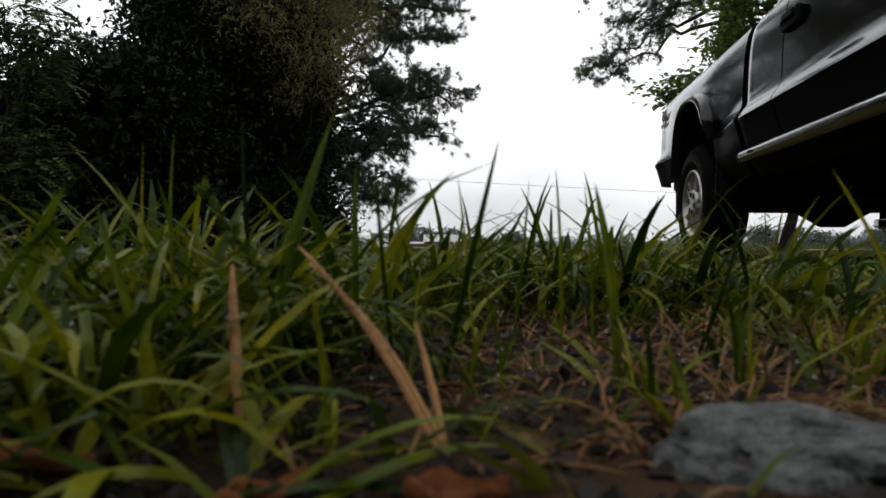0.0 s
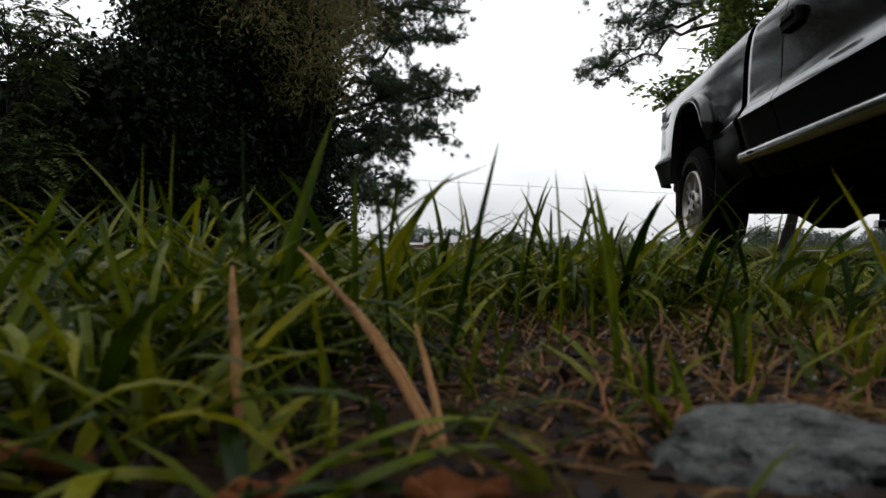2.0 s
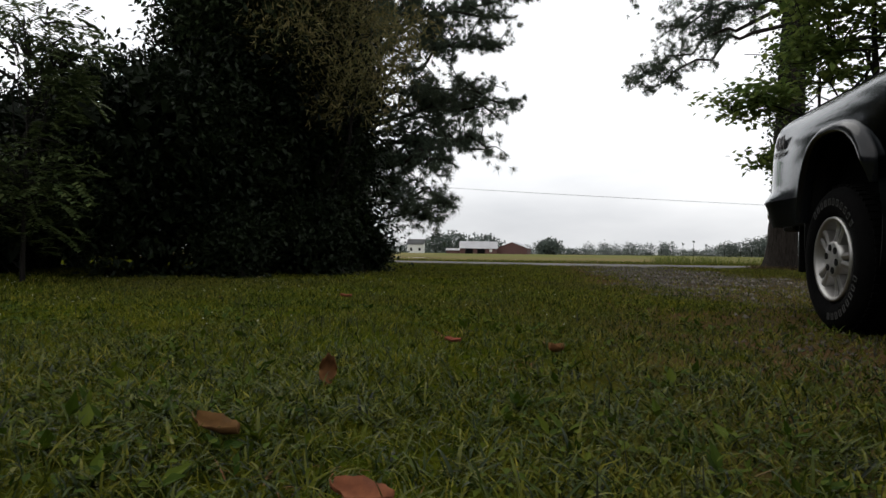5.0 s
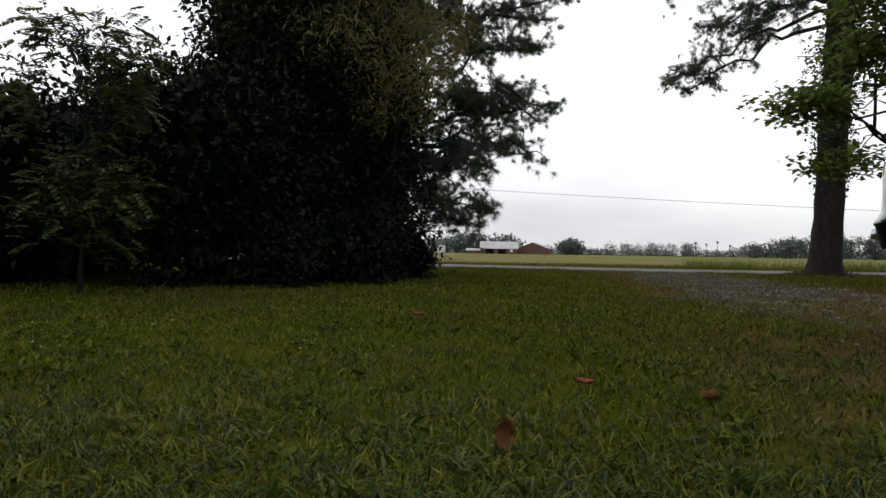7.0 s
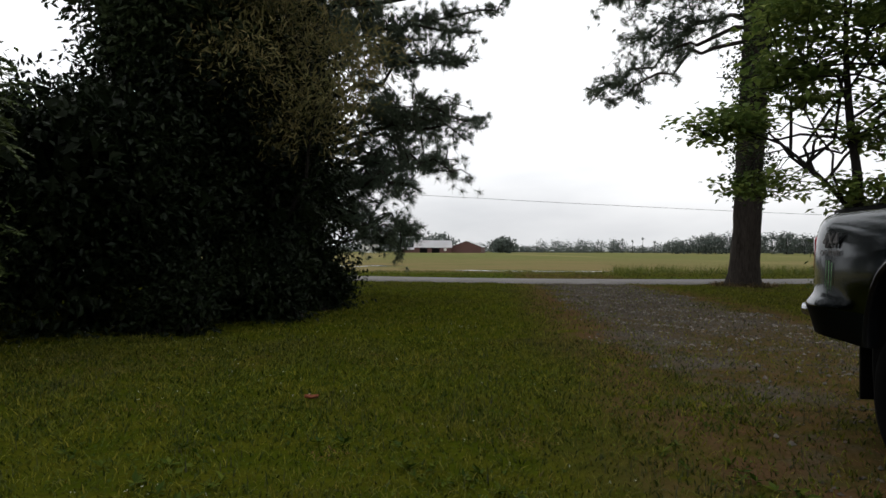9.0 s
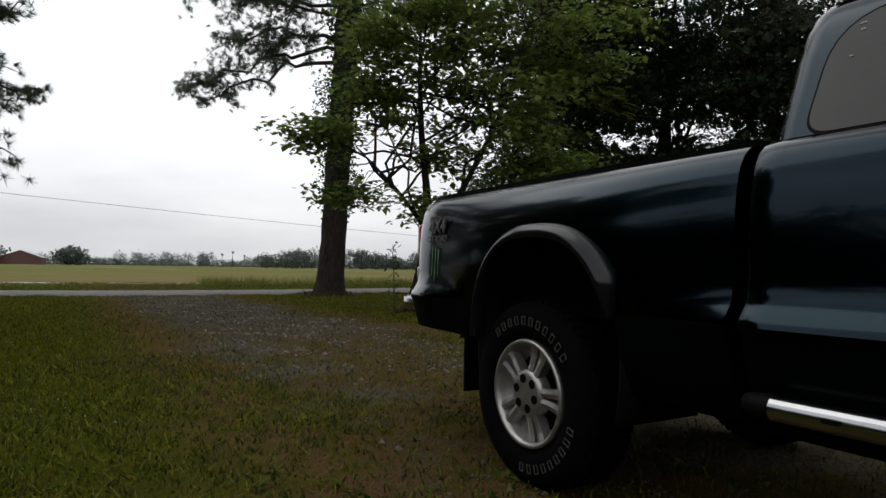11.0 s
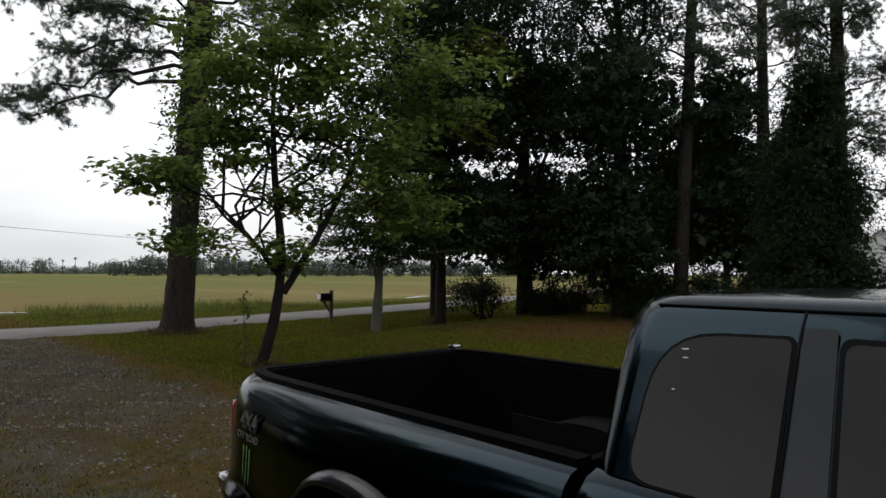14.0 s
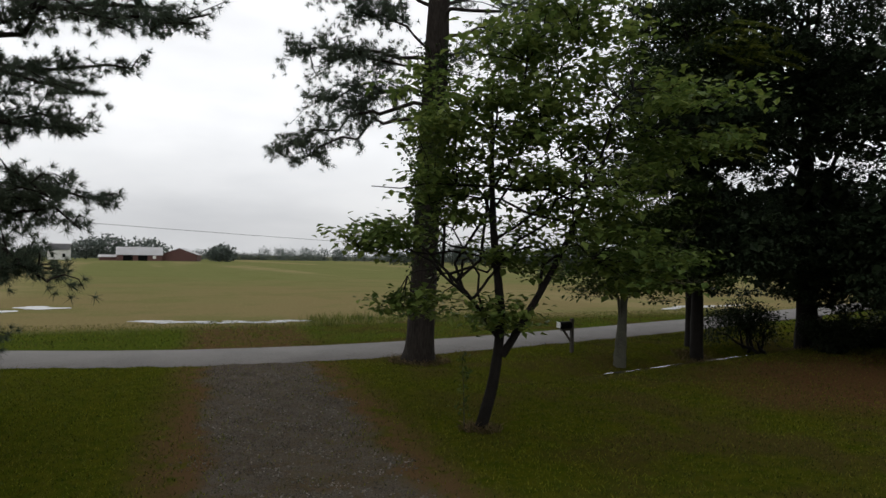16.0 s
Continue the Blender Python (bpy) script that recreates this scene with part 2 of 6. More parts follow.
def ground_material():
    """Lawn, gravel drive, pine-straw bed and hay field, each in its own part of the plan, with ragged borders."""
    m = bpy.data.materials.new("ground of lawn, gravel and field")
    m.use_nodes = True
    n, l = m.node_tree.nodes, m.node_tree.links
    b = n["Principled BSDF"]
    b.inputs["Roughness"].default_value = 0.95
    b.inputs["Specular IOR Level"].default_value = 0.0
    co = n.new("ShaderNodeNewGeometry").outputs["Position"]
    sep = n.new("ShaderNodeSeparateXYZ")
    l.new(co, sep.inputs[0])

    def noise_of(scale, detail=6.0, rough=0.6):
        t = n.new("ShaderNodeTexNoise")
        t.inputs["Scale"].default_value, t.inputs["Detail"].default_value, t.inputs["Roughness"].default_value = scale, detail, rough
        l.new(co, t.inputs["Vector"])
        return t.outputs["Fac"]

    def calc(op, a, c, d=None):
        x = n.new("ShaderNodeMath")
        x.operation = op
        for i, v in enumerate((a, c) if d is None else (a, c, d)):
            if isinstance(v, (int, float)):
                x.inputs[i].default_value = v
            else:
                l.new(v, x.inputs[i])
        return x.outputs[0]

    def mix(f, a, c):
        x = n.new("ShaderNodeMix")
        x.data_type = "RGBA"
        l.new(f, x.inputs["Factor"])
        for k, v in (("A", a), ("B", c)):
            if isinstance(v, tuple):
                x.inputs[k].default_value = (*v, 1)
            else:
                l.new(v, x.inputs[k])
        return x.outputs["Result"]

    fine, mid, big = noise_of(45.0), noise_of(3.5), noise_of(0.45)
    lawn = mix(smooth_step(n, l, mid, 0.35, 0.65), (0.032, 0.043, 0.003), (0.052, 0.055, 0.005))
    lawn = mix(calc("MULTIPLY", smooth_step(n, l, fine, 0.45, 0.7), 0.6), lawn, (0.021, 0.018, 0.005))
    gravel = mix(smooth_step(n, l, noise_of(70.0), 0.35, 0.65), (0.040, 0.034, 0.027), (0.096, 0.085, 0.070))
    gravel = mix(calc("MULTIPLY", smooth_step(n, l, mid, 0.42, 0.62), 0.45), gravel, (0.050, 0.036, 0.018))
    straw = mix(smooth_step(n, l, noise_of(16.0), 0.35, 0.65), (0.055, 0.028, 0.012), (0.085, 0.048, 0.021))
    # worn brown near the road, greener further off, with long mown strips
    strip = n.new("ShaderNodeMapping")
    strip.inputs["Scale"].default_value = (0.045, 0.004, 1.0)
    strip.inputs["Rotation"].default_value = (0.0, 0.0, 0.12)
    l.new(co, strip.inputs["Vector"])
    rows = n.new("ShaderNodeTexNoise")
    rows.inputs["Scale"].default_value, rows.inputs["Detail"].default_value, rows.inputs["Roughness"].default_value = 1.0, 3.0, 0.5
    l.new(strip.outputs["Vector"], rows.inputs["Vector"])
    field = mix(smooth_step(n, l, calc("MULTIPLY_ADD", calc("SUBTRACT", noise_of(0.06, 4.0), 0.5), 130.0, sep.outputs["Y"]), 36.0, 105.0), (0.148, 0.120, 0.056), (0.116, 0.124, 0.046))
    field = mix(calc("MULTIPLY", smooth_step(n, l, rows.outputs["Fac"], 0.50, 0.60), 0.75), field, (0.200, 0.165, 0.084))
    field = mix(calc("MULTIPLY", smooth_step(n, l, noise_of(0.16, 5.0), 0.48, 0.62), 0.55), field, (0.098, 0.108, 0.036))
    field = mix(calc("MULTIPLY", smooth_step(n, l, noise_of(6.0), 0.45, 0.65), 0.35), field, (0.215, 0.185, 0.092))
    # the drive: a band that swings to the road and frays
    ragged = calc("MULTIPLY", calc("SUBTRACT", noise_of(1.1), 0.5), 1.6)
    centre = calc("MULTIPLY_ADD", sep.outputs["Y"], 0.094, 2.3)
    off = calc("ABSOLUTE", calc("SUBTRACT", sep.outputs["X"], centre), 0.0)
    near_y = smooth_step(n, l, sep.outputs["Y"], -2.0, 9.0)
    drive = smooth_step(n, l, calc("ADD", calc("ADD", off, ragged), calc("MULTIPLY", calc("SUBTRACT", 1.0, near_y), 0.25)), 1.65, 1.15)
    drive = calc("MULTIPLY", drive, smooth_step(n, l, sep.outputs["Y"], 24.0, 22.5))
    # pine straw under the far trees
    dx = calc("MULTIPLY", calc("SUBTRACT", sep.outputs["X"], 20.5), 0.14)
    dy = calc("MULTIPLY", calc("SUBTRACT", sep.outputs["Y"], 13.2), 0.22)
    d2 = calc("ADD", calc("MULTIPLY", dx, dx), calc("MULTIPLY", dy, dy))
    bed = smooth_step(n, l, calc("ADD", d2, calc("MULTIPLY", calc("SUBTRACT", big, 0.5), 1.2)), 1.25, 0.35)
    # hay field beyond the road
    beyond = smooth_step(n, l, calc("ADD", sep.outputs["Y"], calc("MULTIPLY", calc("SUBTRACT", mid, 0.5), 4.0)), 30.5, 33.5)
    verge = smooth_step(n, l, sep.outputs["Y"], 24.0, 26.0)
    lawn = mix(verge, lawn, (0.042, 0.057, 0.008))
    # bare soil at the start
    soil_off = calc("ADD", calc("MULTIPLY", sep.outputs["X"], sep.outputs["X"]), calc("POWER", calc("SUBTRACT", sep.outputs["Y"], 0.18), 2.0))
    lawn = mix(smooth_step(n, l, calc("ADD", soil_off, calc("MULTIPLY", calc("SUBTRACT", noise_of(8.0), 0.5), 0.12)), 0.16, 0.05), lawn, mix(fine, (0.005, 0.0045, 0.004), (0.018, 0.014, 0.012)))
    # brown litter along the drive
    margin = calc("MULTIPLY", smooth_step(n, l, calc("ADD", off, ragged), 2.7, 1.7), smooth_step(n, l, noise_of(2.2), 0.34, 0.54))
    lawn = mix(calc("MULTIPLY", margin, 0.95), lawn, (0.072, 0.043, 0.022))
    # thin, browned turf under the trees
    shade_x = smooth_step(n, l, sep.outputs["X"], 5.0, 9.0)
    thin = calc("MULTIPLY", calc("MULTIPLY", shade_x, smooth_step(n, l, noise_of(0.5, 4.0), 0.42, 0.62)), 0.75)
    lawn = mix(thin, lawn, (0.046, 0.033, 0.012))
    out = mix(bed, lawn, straw)
    worn = calc("MULTIPLY", drive, calc("SUBTRACT", 1.0, calc("MULTIPLY", smooth_step(n, l, noise_of(0.8), 0.40, 0.54), smooth_step(n, l, sep.outputs["Y"], 15.0, 7.0))))
    out = mix(calc("MULTIPLY", drive, 0.75), out, mix(smooth_step(n, l, noise_of(5.0), 0.4, 0.6), (0.038, 0.034, 0.010), (0.070, 0.044, 0.019)))
    out = mix(worn, out, gravel)
    out = mix(beyond, out, field)
    l.new(out, b.inputs["Base Color"])
    u = n.new("ShaderNodeBump")
    u.inputs["Strength"].default_value, u.inputs["Distance"].default_value = 0.8, 0.03
    l.new(noise_of(30.0), u.inputs["Height"])
    l.new(u.outputs["Normal"], b.inputs["Normal"])
    return m


GROUND = ground_material()

# ---- building helpers ----
RNG = np.random.default_rng(7)


def mesh_object(name, verts, faces, mat, parent=None, smooth=True):
    """One mesh from arrays; faces all of one size, as rows of an array, or a list."""
    me = bpy.data.meshes.new(name)
    if isinstance(faces, np.ndarray):
        verts = np.asarray(verts, np.float32)
        k = faces.shape[1]
        me.vertices.add(len(verts))
        me.vertices.foreach_set("co", verts.ravel())
        me.loops.add(faces.size)
        me.loops.foreach_set("vertex_index", faces.ravel().astype(np.int32))
        me.polygons.add(len(faces))
        me.polygons.foreach_set("loop_start", np.arange(0, faces.size, k, dtype=np.int32))
        me.polygons.foreach_set("loop_total", np.full(len(faces), k, np.int32))
        me.update(calc_edges=True)
    else:
        me.from_pydata([tuple(v) for v in verts], [], faces)
    me.polygons.foreach_set("use_smooth", np.full(len(me.polygons), smooth, bool))
    me.materials.append(mat)
    ob = new(name, me)
    if parent is not None:
        ob.parent = parent
    return ob


def part(name, bm, mat, parent, label="", smooth=False):
    me = bpy.data.meshes.new(name)
    bm.to_mesh(me)
    bm.free()
    for p in me.polygons:
        p.use_smooth = smooth
    me.materials.append(mat)
    ob = new(name, me)
    ob.parent = parent
    if label:
        ob["label"] = label
    return ob


def thing(name, label, category, at=(0, 0, 0), group="", kind=""):
    ob = new(name)
    ob.empty_display_size = 0.1
    ob.location = at
    return tagged(ob, label, category, group, kind)


def box(bm, lo, hi, bevel=0.0, m=None):
    r = bmesh.ops.create_cube(bm, size=1.0)
    v = r["verts"]
    for p in v:
        p.co = Vector([lo[i] + (p.co[i] + 0.5) * (hi[i] - lo[i]) for i in range(3)])
    if m is not None:
        bmesh.ops.transform(bm, matrix=m, verts=v)
    if bevel:
        bmesh.ops.bevel(bm, geom=list({e for p in v for e in p.link_edges}), offset=bevel, segments=2, affect="EDGES", profile=0.6)
    return bm


def boxed(lo, hi, bevel=0.0, m=None):
    return box(bmesh.new(), lo, hi, bevel, m)


def tube_arrays(points, radii, sides=7, closed=False):
    """A tapered tube along points: arrays of corners and quads."""
    p = np.asarray(points, float)
    r = np.asarray(radii, float)
    d = np.gradient(p, axis=0)
    d /= np.linalg.norm(d, axis=1)[:, None] + 1e-9
    up = np.array([0.0, 0.0, 1.0]) if abs(d[0, 2]) < 0.9 else np.array([1.0, 0.0, 0.0])
    a = np.cross(d, up)
    a /= np.linalg.norm(a, axis=1)[:, None] + 1e-9
    b = np.cross(d, a)
    th = np.arange(sides) * 2 * np.pi / sides
    ring = a[:, None, :] * np.cos(th)[None, :, None] + b[:, None, :] * np.sin(th)[None, :, None]
    v = (p[:, None, :] + ring * r[:, None, None]).reshape(-1, 3)
    n = len(p)
    i, j = np.meshgrid(np.arange(n - 1), np.arange(sides), indexing="ij")
    k = (j + 1) % sides
    f = np.stack([i * sides + j, i * sides + k, (i + 1) * sides + k, (i + 1) * sides + j], -1).reshape(-1, 4)
    return v, f


def join(arrays):
    vs, fs, n = [], [], 0
    for v, f in arrays:
        vs.append(v)
        fs.append(f + n)
        n += len(v)
    return np.concatenate(vs), np.concatenate(fs)


def unit(v):
    return v / (np.linalg.norm(v, axis=-1, keepdims=True) + 1e-9)


def leaf_arrays(at, size, slim=0.45, droop=0.3, along=None, spread=1.0, flat=1.0):
    """Folded four-cornered leaves at the given places."""
    n = len(at)
    size = np.broadcast_to(size, n) * RNG.uniform(0.65, 1.3, n)
    d = RNG.normal(size=(n, 3)) * spread
    if along is not None:
        d = d + along
    d[:, 2] = d[:, 2] * flat - droop
    d = unit(d)
    s = unit(np.cross(d, RNG.normal(size=(n, 3)) * 0.6 * flat + np.array([0, 0, 1.0])))
    u = np.cross(s, d)
    L, W = size[:, None], (size * slim)[:, None]
    v = np.stack([at, at + d * L * 0.45 + s * W * 0.5 + u * W * 0.18, at + d * L, at + d * L * 0.45 - s * W * 0.5 + u * W * 0.18], 1).reshape(-1, 3)
    return v, np.arange(4 * n).reshape(-1, 4)


def frond_arrays(at, along, length, leaflets=9, slim=0.3):
    """Pinnate leaves: pairs of leaflets along a drooping stalk."""
    n = len(at)
    d = unit(along)
    side = unit(np.cross(d, np.array([0, 0, 1.0])))
    L = length * RNG.uniform(0.7, 1.25, (n, 1))
    vs = []
    for k in range(leaflets):
        t = 0.2 + 0.8 * k / (leaflets - 1)
        p = at + d * L * t + np.array([0, 0, -0.32]) * L * t * t
        for s in (-1, 1):
            e = unit(side * s + d * 0.55 + np.array([0, 0, -0.25]) + RNG.normal(size=(n, 3)) * 0.12)
            w = unit(np.cross(e, np.array([0, 0, 1.0]))) * L * 0.30 * slim
            q = L * 0.30 * (1 - 0.35 * abs(t - 0.5))
            vs.append(np.stack([p, p + e * q * 0.45 + w, p + e * q + np.array([0, 0, -0.04]) * L, p + e * q * 0.45 - w], 1))
    v = np.concatenate(vs).reshape(-1, 3)
    return v, np.arange(len(v)).reshape(-1, 4)


def needle_arrays(at, along, count, length, width):
    """Tufts of long needles: thin three-cornered slips that fan out from each place."""
    n = len(at)
    p = np.repeat(at, count, 0)
    d = unit(np.repeat(along, count, 0) * 0.9 + RNG.normal(size=(n * count, 3)) * 0.75)
    s = unit(np.cross(d, RNG.normal(size=(n * count, 3))))
    L = length * RNG.uniform(0.7, 1.2, (n * count, 1))
    v = np.stack([p - s * width, p + s * width, p + d * L + np.array([0, 0, -0.1]) * L], 1).reshape(-1, 3)
    return v, np.arange(3 * n * count).reshape(-1, 3)


def bent(a, b, steps=6, sag=0.0, wobble=0.05):
    """A crooked line from a to b."""
    a, b = np.asarray(a, float), np.asarray(b, float)
    t = np.linspace(0, 1, steps)[:, None]
    p = a + (b - a) * t
    p[:, 2] += sag * np.sin(np.pi * t[:, 0])
    w = RNG.normal(size=(steps, 3)) * wobble * np.linalg.norm(b - a)
    w[0] = w[-1] = 0
    return p + w


def blob_points(centre, radii, n, lump=0.35, inner=0.35, scale=1.3):
    """Places in a lumpy crown: dense near its skin, with gaps."""
    c, r = np.asarray(centre, float), np.asarray(radii, float)
    got = []
    while sum(map(len, got)) < n:
        d = unit(RNG.normal(size=(n, 3)))
        rad = RNG.uniform(inner, 1.0, n) ** 0.6
        k = np.array([noise.noise(Vector((v * scale + c * 0.7).tolist())) for v in d])
        p = c + d * (rad * (1 + lump * k))[:, None] * r
        g = np.array([noise.noise(Vector((q * 1.1).tolist())) for q in p])
        got.append(p[(g > -0.28)])
    return np.concatenate(got)[:n]


# ---- ground, road and drive ----
def flat_height(x, y):
    """The lawn is level but for the roadside ditch and small unevenness."""
    x, y = np.asarray(x, float), np.asarray(y, float)
    centre = 17.4 + (x - 10.0) * 0.17
    along = np.clip((x - 8.3) / 3.0, 0, 1) * np.clip((46 - x) / 10, 0, 1)
    ditch = -0.30 * along * np.exp(-(((y - centre) / 0.75) ** 2))
    bumps = 0.012 * np.sin(x * 2.1 + y * 0.7) * np.sin(y * 1.7 - x * 0.4) + 0.008 * np.sin(x * 5.3 - y * 3.1)
    return ditch + bumps * np.clip((26 - y) / 4, 0, 1)


RISE = 0.0458


def ground_height(x, y):
    """The lawn with the low rise on which the bare patch lies."""
    x, y = np.asarray(x, float), np.asarray(y, float)
    k = np.clip((1.15 - np.hypot(x - 0.05, y - 0.12)) / 0.70, 0, 1)
    near = k * k * (3 - 2 * k)
    return flat_height(x, y) * (1 - 0.8 * near) + RISE * near


ax = np.unique(np.concatenate([np.linspace(-2500, -60, 10), np.linspace(-60, -10, 20), np.arange(-10, 32, 0.3), np.arange(-1.5, 1.5, 0.075), np.linspace(32, 80, 24), np.linspace(80, 2500, 12)]))
ay = np.unique(np.concatenate([np.linspace(-2500, -40, 8), np.linspace(-40, -3, 16), np.arange(-3, 34, 0.3), np.arange(-1.2, 1.5, 0.075), np.linspace(34, 120, 30), np.linspace(120, 2600, 14)]))
gx, gy = np.meshgrid(ax, ay, indexing="ij")
gv = np.stack([gx, gy, ground_height(gx, gy)], -1).reshape(-1, 3)
gi, gj = np.meshgrid(np.arange(len(ax) - 1), np.arange(len(ay) - 1), indexing="ij")
gk = gi * len(ay) + gj
ground = mesh_object("ground", gv, np.stack([gk, gk + len(ay), gk + len(ay) + 1, gk + 1], -1).reshape(-1, 4), GROUND)
tagged(ground, "flat lawn with gravel drive and hay field beyond", "ground", kind="structure")

ROAD_LINE = [(-60, 62), (-30, 41), (-14, 30.5), (-8, 27.2), (-3, 24.9), (1, 23.5), (4.5, 22.9), (8, 22.9), (12.5, 23.6), (18, 24.7), (24.5, 26.2), (31, 27.9), (60, 36), (110, 52)]


def spline(points, n):
    p = np.asarray(points, float)
    t = np.concatenate([[0], np.cumsum(np.linalg.norm(np.diff(p, axis=0), axis=1))])
    s = np.linspace(0, t[-1], n)
    q = np.stack([np.interp(s, t, p[:, k]) for k in range(p.shape[1])], 1)
    ker = np.ones(9) / 9
    for k in range(p.shape[1]):
        pad = np.pad(q[:, k], 4, mode="reflect", reflect_type="odd")
        q[:, k] = np.convolve(pad, ker, "valid")
    return q


rc = spline(ROAD_LINE, 160)
rd = unit(np.gradient(rc, axis=0))
rn = np.stack([-rd[:, 1], rd[:, 0]], 1)
rv, half = [], 1.5
for k, (off, z) in enumerate(((-half - 0.12, -0.03), (-half, 0.03), (0.0, 0.06), (half, 0.03), (half + 0.12, -0.03))):
    e = rc + rn * (off + (RNG.normal(size=(160, 1)) * 0.03 if abs(off) > 1 else 0))
    rv.append(np.concatenate([e, np.full((160, 1), z)], 1))
rv = np.stack(rv, 1).reshape(-1, 3)
ri, rj = np.meshgrid(np.arange(159), np.arange(4), indexing="ij")
rk = ri * 5 + rj
road = mesh_object("road", rv, np.stack([rk, rk + 5, rk + 6, rk + 1], -1).reshape(-1, 4), ASPHALT)
tagged(road, "narrow worn grey asphalt country road", "road", kind="structure")

# ---- the pickup: local x runs inward from its left side, y to its rear, z up; the origin lies under the left rear hub ----
TRUCK_WIDTH = 1.82
truck = thing("pickup_truck", "dark teal extended-cab pickup parked on the gravel drive", "pickup truck", at=(1.558, 4.224, 0.0))
truck.rotation_euler = (0, 0, radians(-5.9))
SIDE_W = [0.44, 0.50, 0.58, 0.66, 0.715, 0.735, 0.755, 0.785, 0.81, 0.86, 0.93, 1.00, 1.07, 1.13, 1.18, 1.215, 1.24, 1.255]
SIDE_V = [0.12, 0.08, 0.05, 0.028, 0.012, 0.0, 0.007, 0.030, 0.0435, 0.048, 0.050, 0.053, 0.058, 0.066, 0.079, 0.098, 0.125, 0.17]


def mirrored(v):
    v = np.array(v, float)
    v[:, 0] = TRUCK_WIDTH - v[:, 0]
    return v


def clean(ob, dist=0.0008):
    bm = bmesh.new()
    bm.from_mesh(ob.data)
    bmesh.ops.remove_doubles(bm, verts=bm.verts, dist=dist)
    bmesh.ops.dissolve_degenerate(bm, edges=bm.edges, dist=0.0005)
    bmesh.ops.recalc_face_normals(bm, faces=bm.faces)
    bm.to_mesh(ob.data)
    bm.free()
    for p in ob.data.polygons:
        p.use_smooth = True
    return ob


def side_panel(name, us, lower, tail_round, label="", arch_at=None, nose_round=0.0, both=True, w_cap=None):
    """A pressed body side along us, with its lower edge given by lower(u) and its ends rounded inward."""
    w = np.array(SIDE_W)
    for flip in ((False, True) if both else (False,)):
        grid = []
        for u in us:
            lo = lower(u)
            ww = np.maximum(w, lo)
            vv = np.interp(ww, SIDE_W, SIDE_V)
            if arch_at is not None:
                # the shoulder crease runs out toward the wheel arch
                fade = min(1.0, max(0.0, (abs(u - arch_at + 0.09) - 0.53) / 0.34))
                vv = vv * fade + np.interp(ww, [0.44, 0.58, 0.72, 0.86, 1.0], [0.12, 0.05, 0.045, 0.045, 0.052]) * (1 - fade) if arch_at == 0 and fade < 1 else vv
                vv = np.where(ww > 1.0, np.interp(ww, SIDE_W, SIDE_V), vv)
            swell = 0.03 * math.exp(-(((u - (arch_at or 0)) / 0.62) ** 4)) if arch_at is not None else 0.0
            vv = vv - swell * np.clip((ww - 0.6) / 0.3, 0, 1) * np.clip((1.22 - ww) / 0.15, 0, 1) + tail_round(u)
            grid.append(np.stack([vv, np.full_like(ww, u), ww], 1))
        g = np.array(grid)
        n, m = g.shape[:2]
        i, j = np.meshgrid(np.arange(n - 1), np.arange(m - 1), indexing="ij")
        k = i * m + j
        v = g.reshape(-1, 3)
        ob = mesh_object(name, mirrored(v) if flip else v, np.stack([k, k + 1, k + m + 1, k + m], -1).reshape(-1, 4), PAINT, truck)
        clean(ob)
        # faces below the crease take the paint darkened as shade
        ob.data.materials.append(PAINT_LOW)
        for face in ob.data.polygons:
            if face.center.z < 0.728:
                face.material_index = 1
        sol = ob.modifiers.new("thickness", "SOLIDIFY")
        sol.thickness, sol.offset = 0.02, -1.0
        ob.modifiers.new("edges", "EDGE_SPLIT").split_angle = radians(50)


ARCH_W, ARCH_R, ARCH_H = 0.55, 0.425, 0.455


def arch_edge(u, at):
    d = abs(u - at + 0.09) / ARCH_R
    return ARCH_W + ARCH_H * (1 - d ** 2.5) ** (1 / 2.5) if d < 1 else 0.0


def arch_point(t, at, grow):
    """A place on the wheel arch, t in radians from rear to front, grown outward."""
    c, s = math.cos(t), math.sin(t)
    e = 2 / 2.5
    return at - 0.09 + (ARCH_R + grow) * math.copysign(abs(c) ** e, c), ARCH_W + (ARCH_H + grow) * math.copysign(abs(s) ** e, s)


def columns(a, b, centres=()):
    u = list(np.linspace(a, b, int(abs(b - a) / 0.04) + 2))
    for c in centres:
        u += [c - 0.09 + s * ARCH_R * math.sin(t) for s in (-1, 1) for t in np.linspace(0.05, math.pi / 2, 22)]
        u += [c - 0.09 + s * (ARCH_R + 0.001) for s in (-1, 1)]
    return sorted(x for x in set(u) if min(a, b) <= x <= max(a, b))


def tail_tuck(u):
    """How far the bed side bends inward toward the tail."""
    return 0.07 * max(0.0, (u - 0.78) / 0.29) ** 2


def lofted(name, mat, v0, v1, z0, z1, u0, u1, flip):
    """A rail or liner that follows the bed side's bend."""
    us = np.linspace(u0, u1, 26)
    g = np.array([[(v + tail_tuck(u), u, z) for v, z in ((v0, z0), (v0, z1), (v1, z1), (v1, z0))] for u in us])
    v = g.reshape(-1, 3)
    f = [[4 * i + j, 4 * i + (j + 1) % 4, 4 * i + 4 + (j + 1) % 4, 4 * i + 4 + j] for i in range(25) for j in range(4)] + [[0, 1, 2, 3], [103, 102, 101, 100]]
    ob = mesh_object(name, mirrored(v) if flip else v, f, mat, truck, smooth=False)
    bm = bmesh.new()
    bm.from_mesh(ob.data)
    bmesh.ops.recalc_face_normals(bm, faces=bm.faces)
    bm.to_mesh(ob.data)
    bm.free()
    return ob


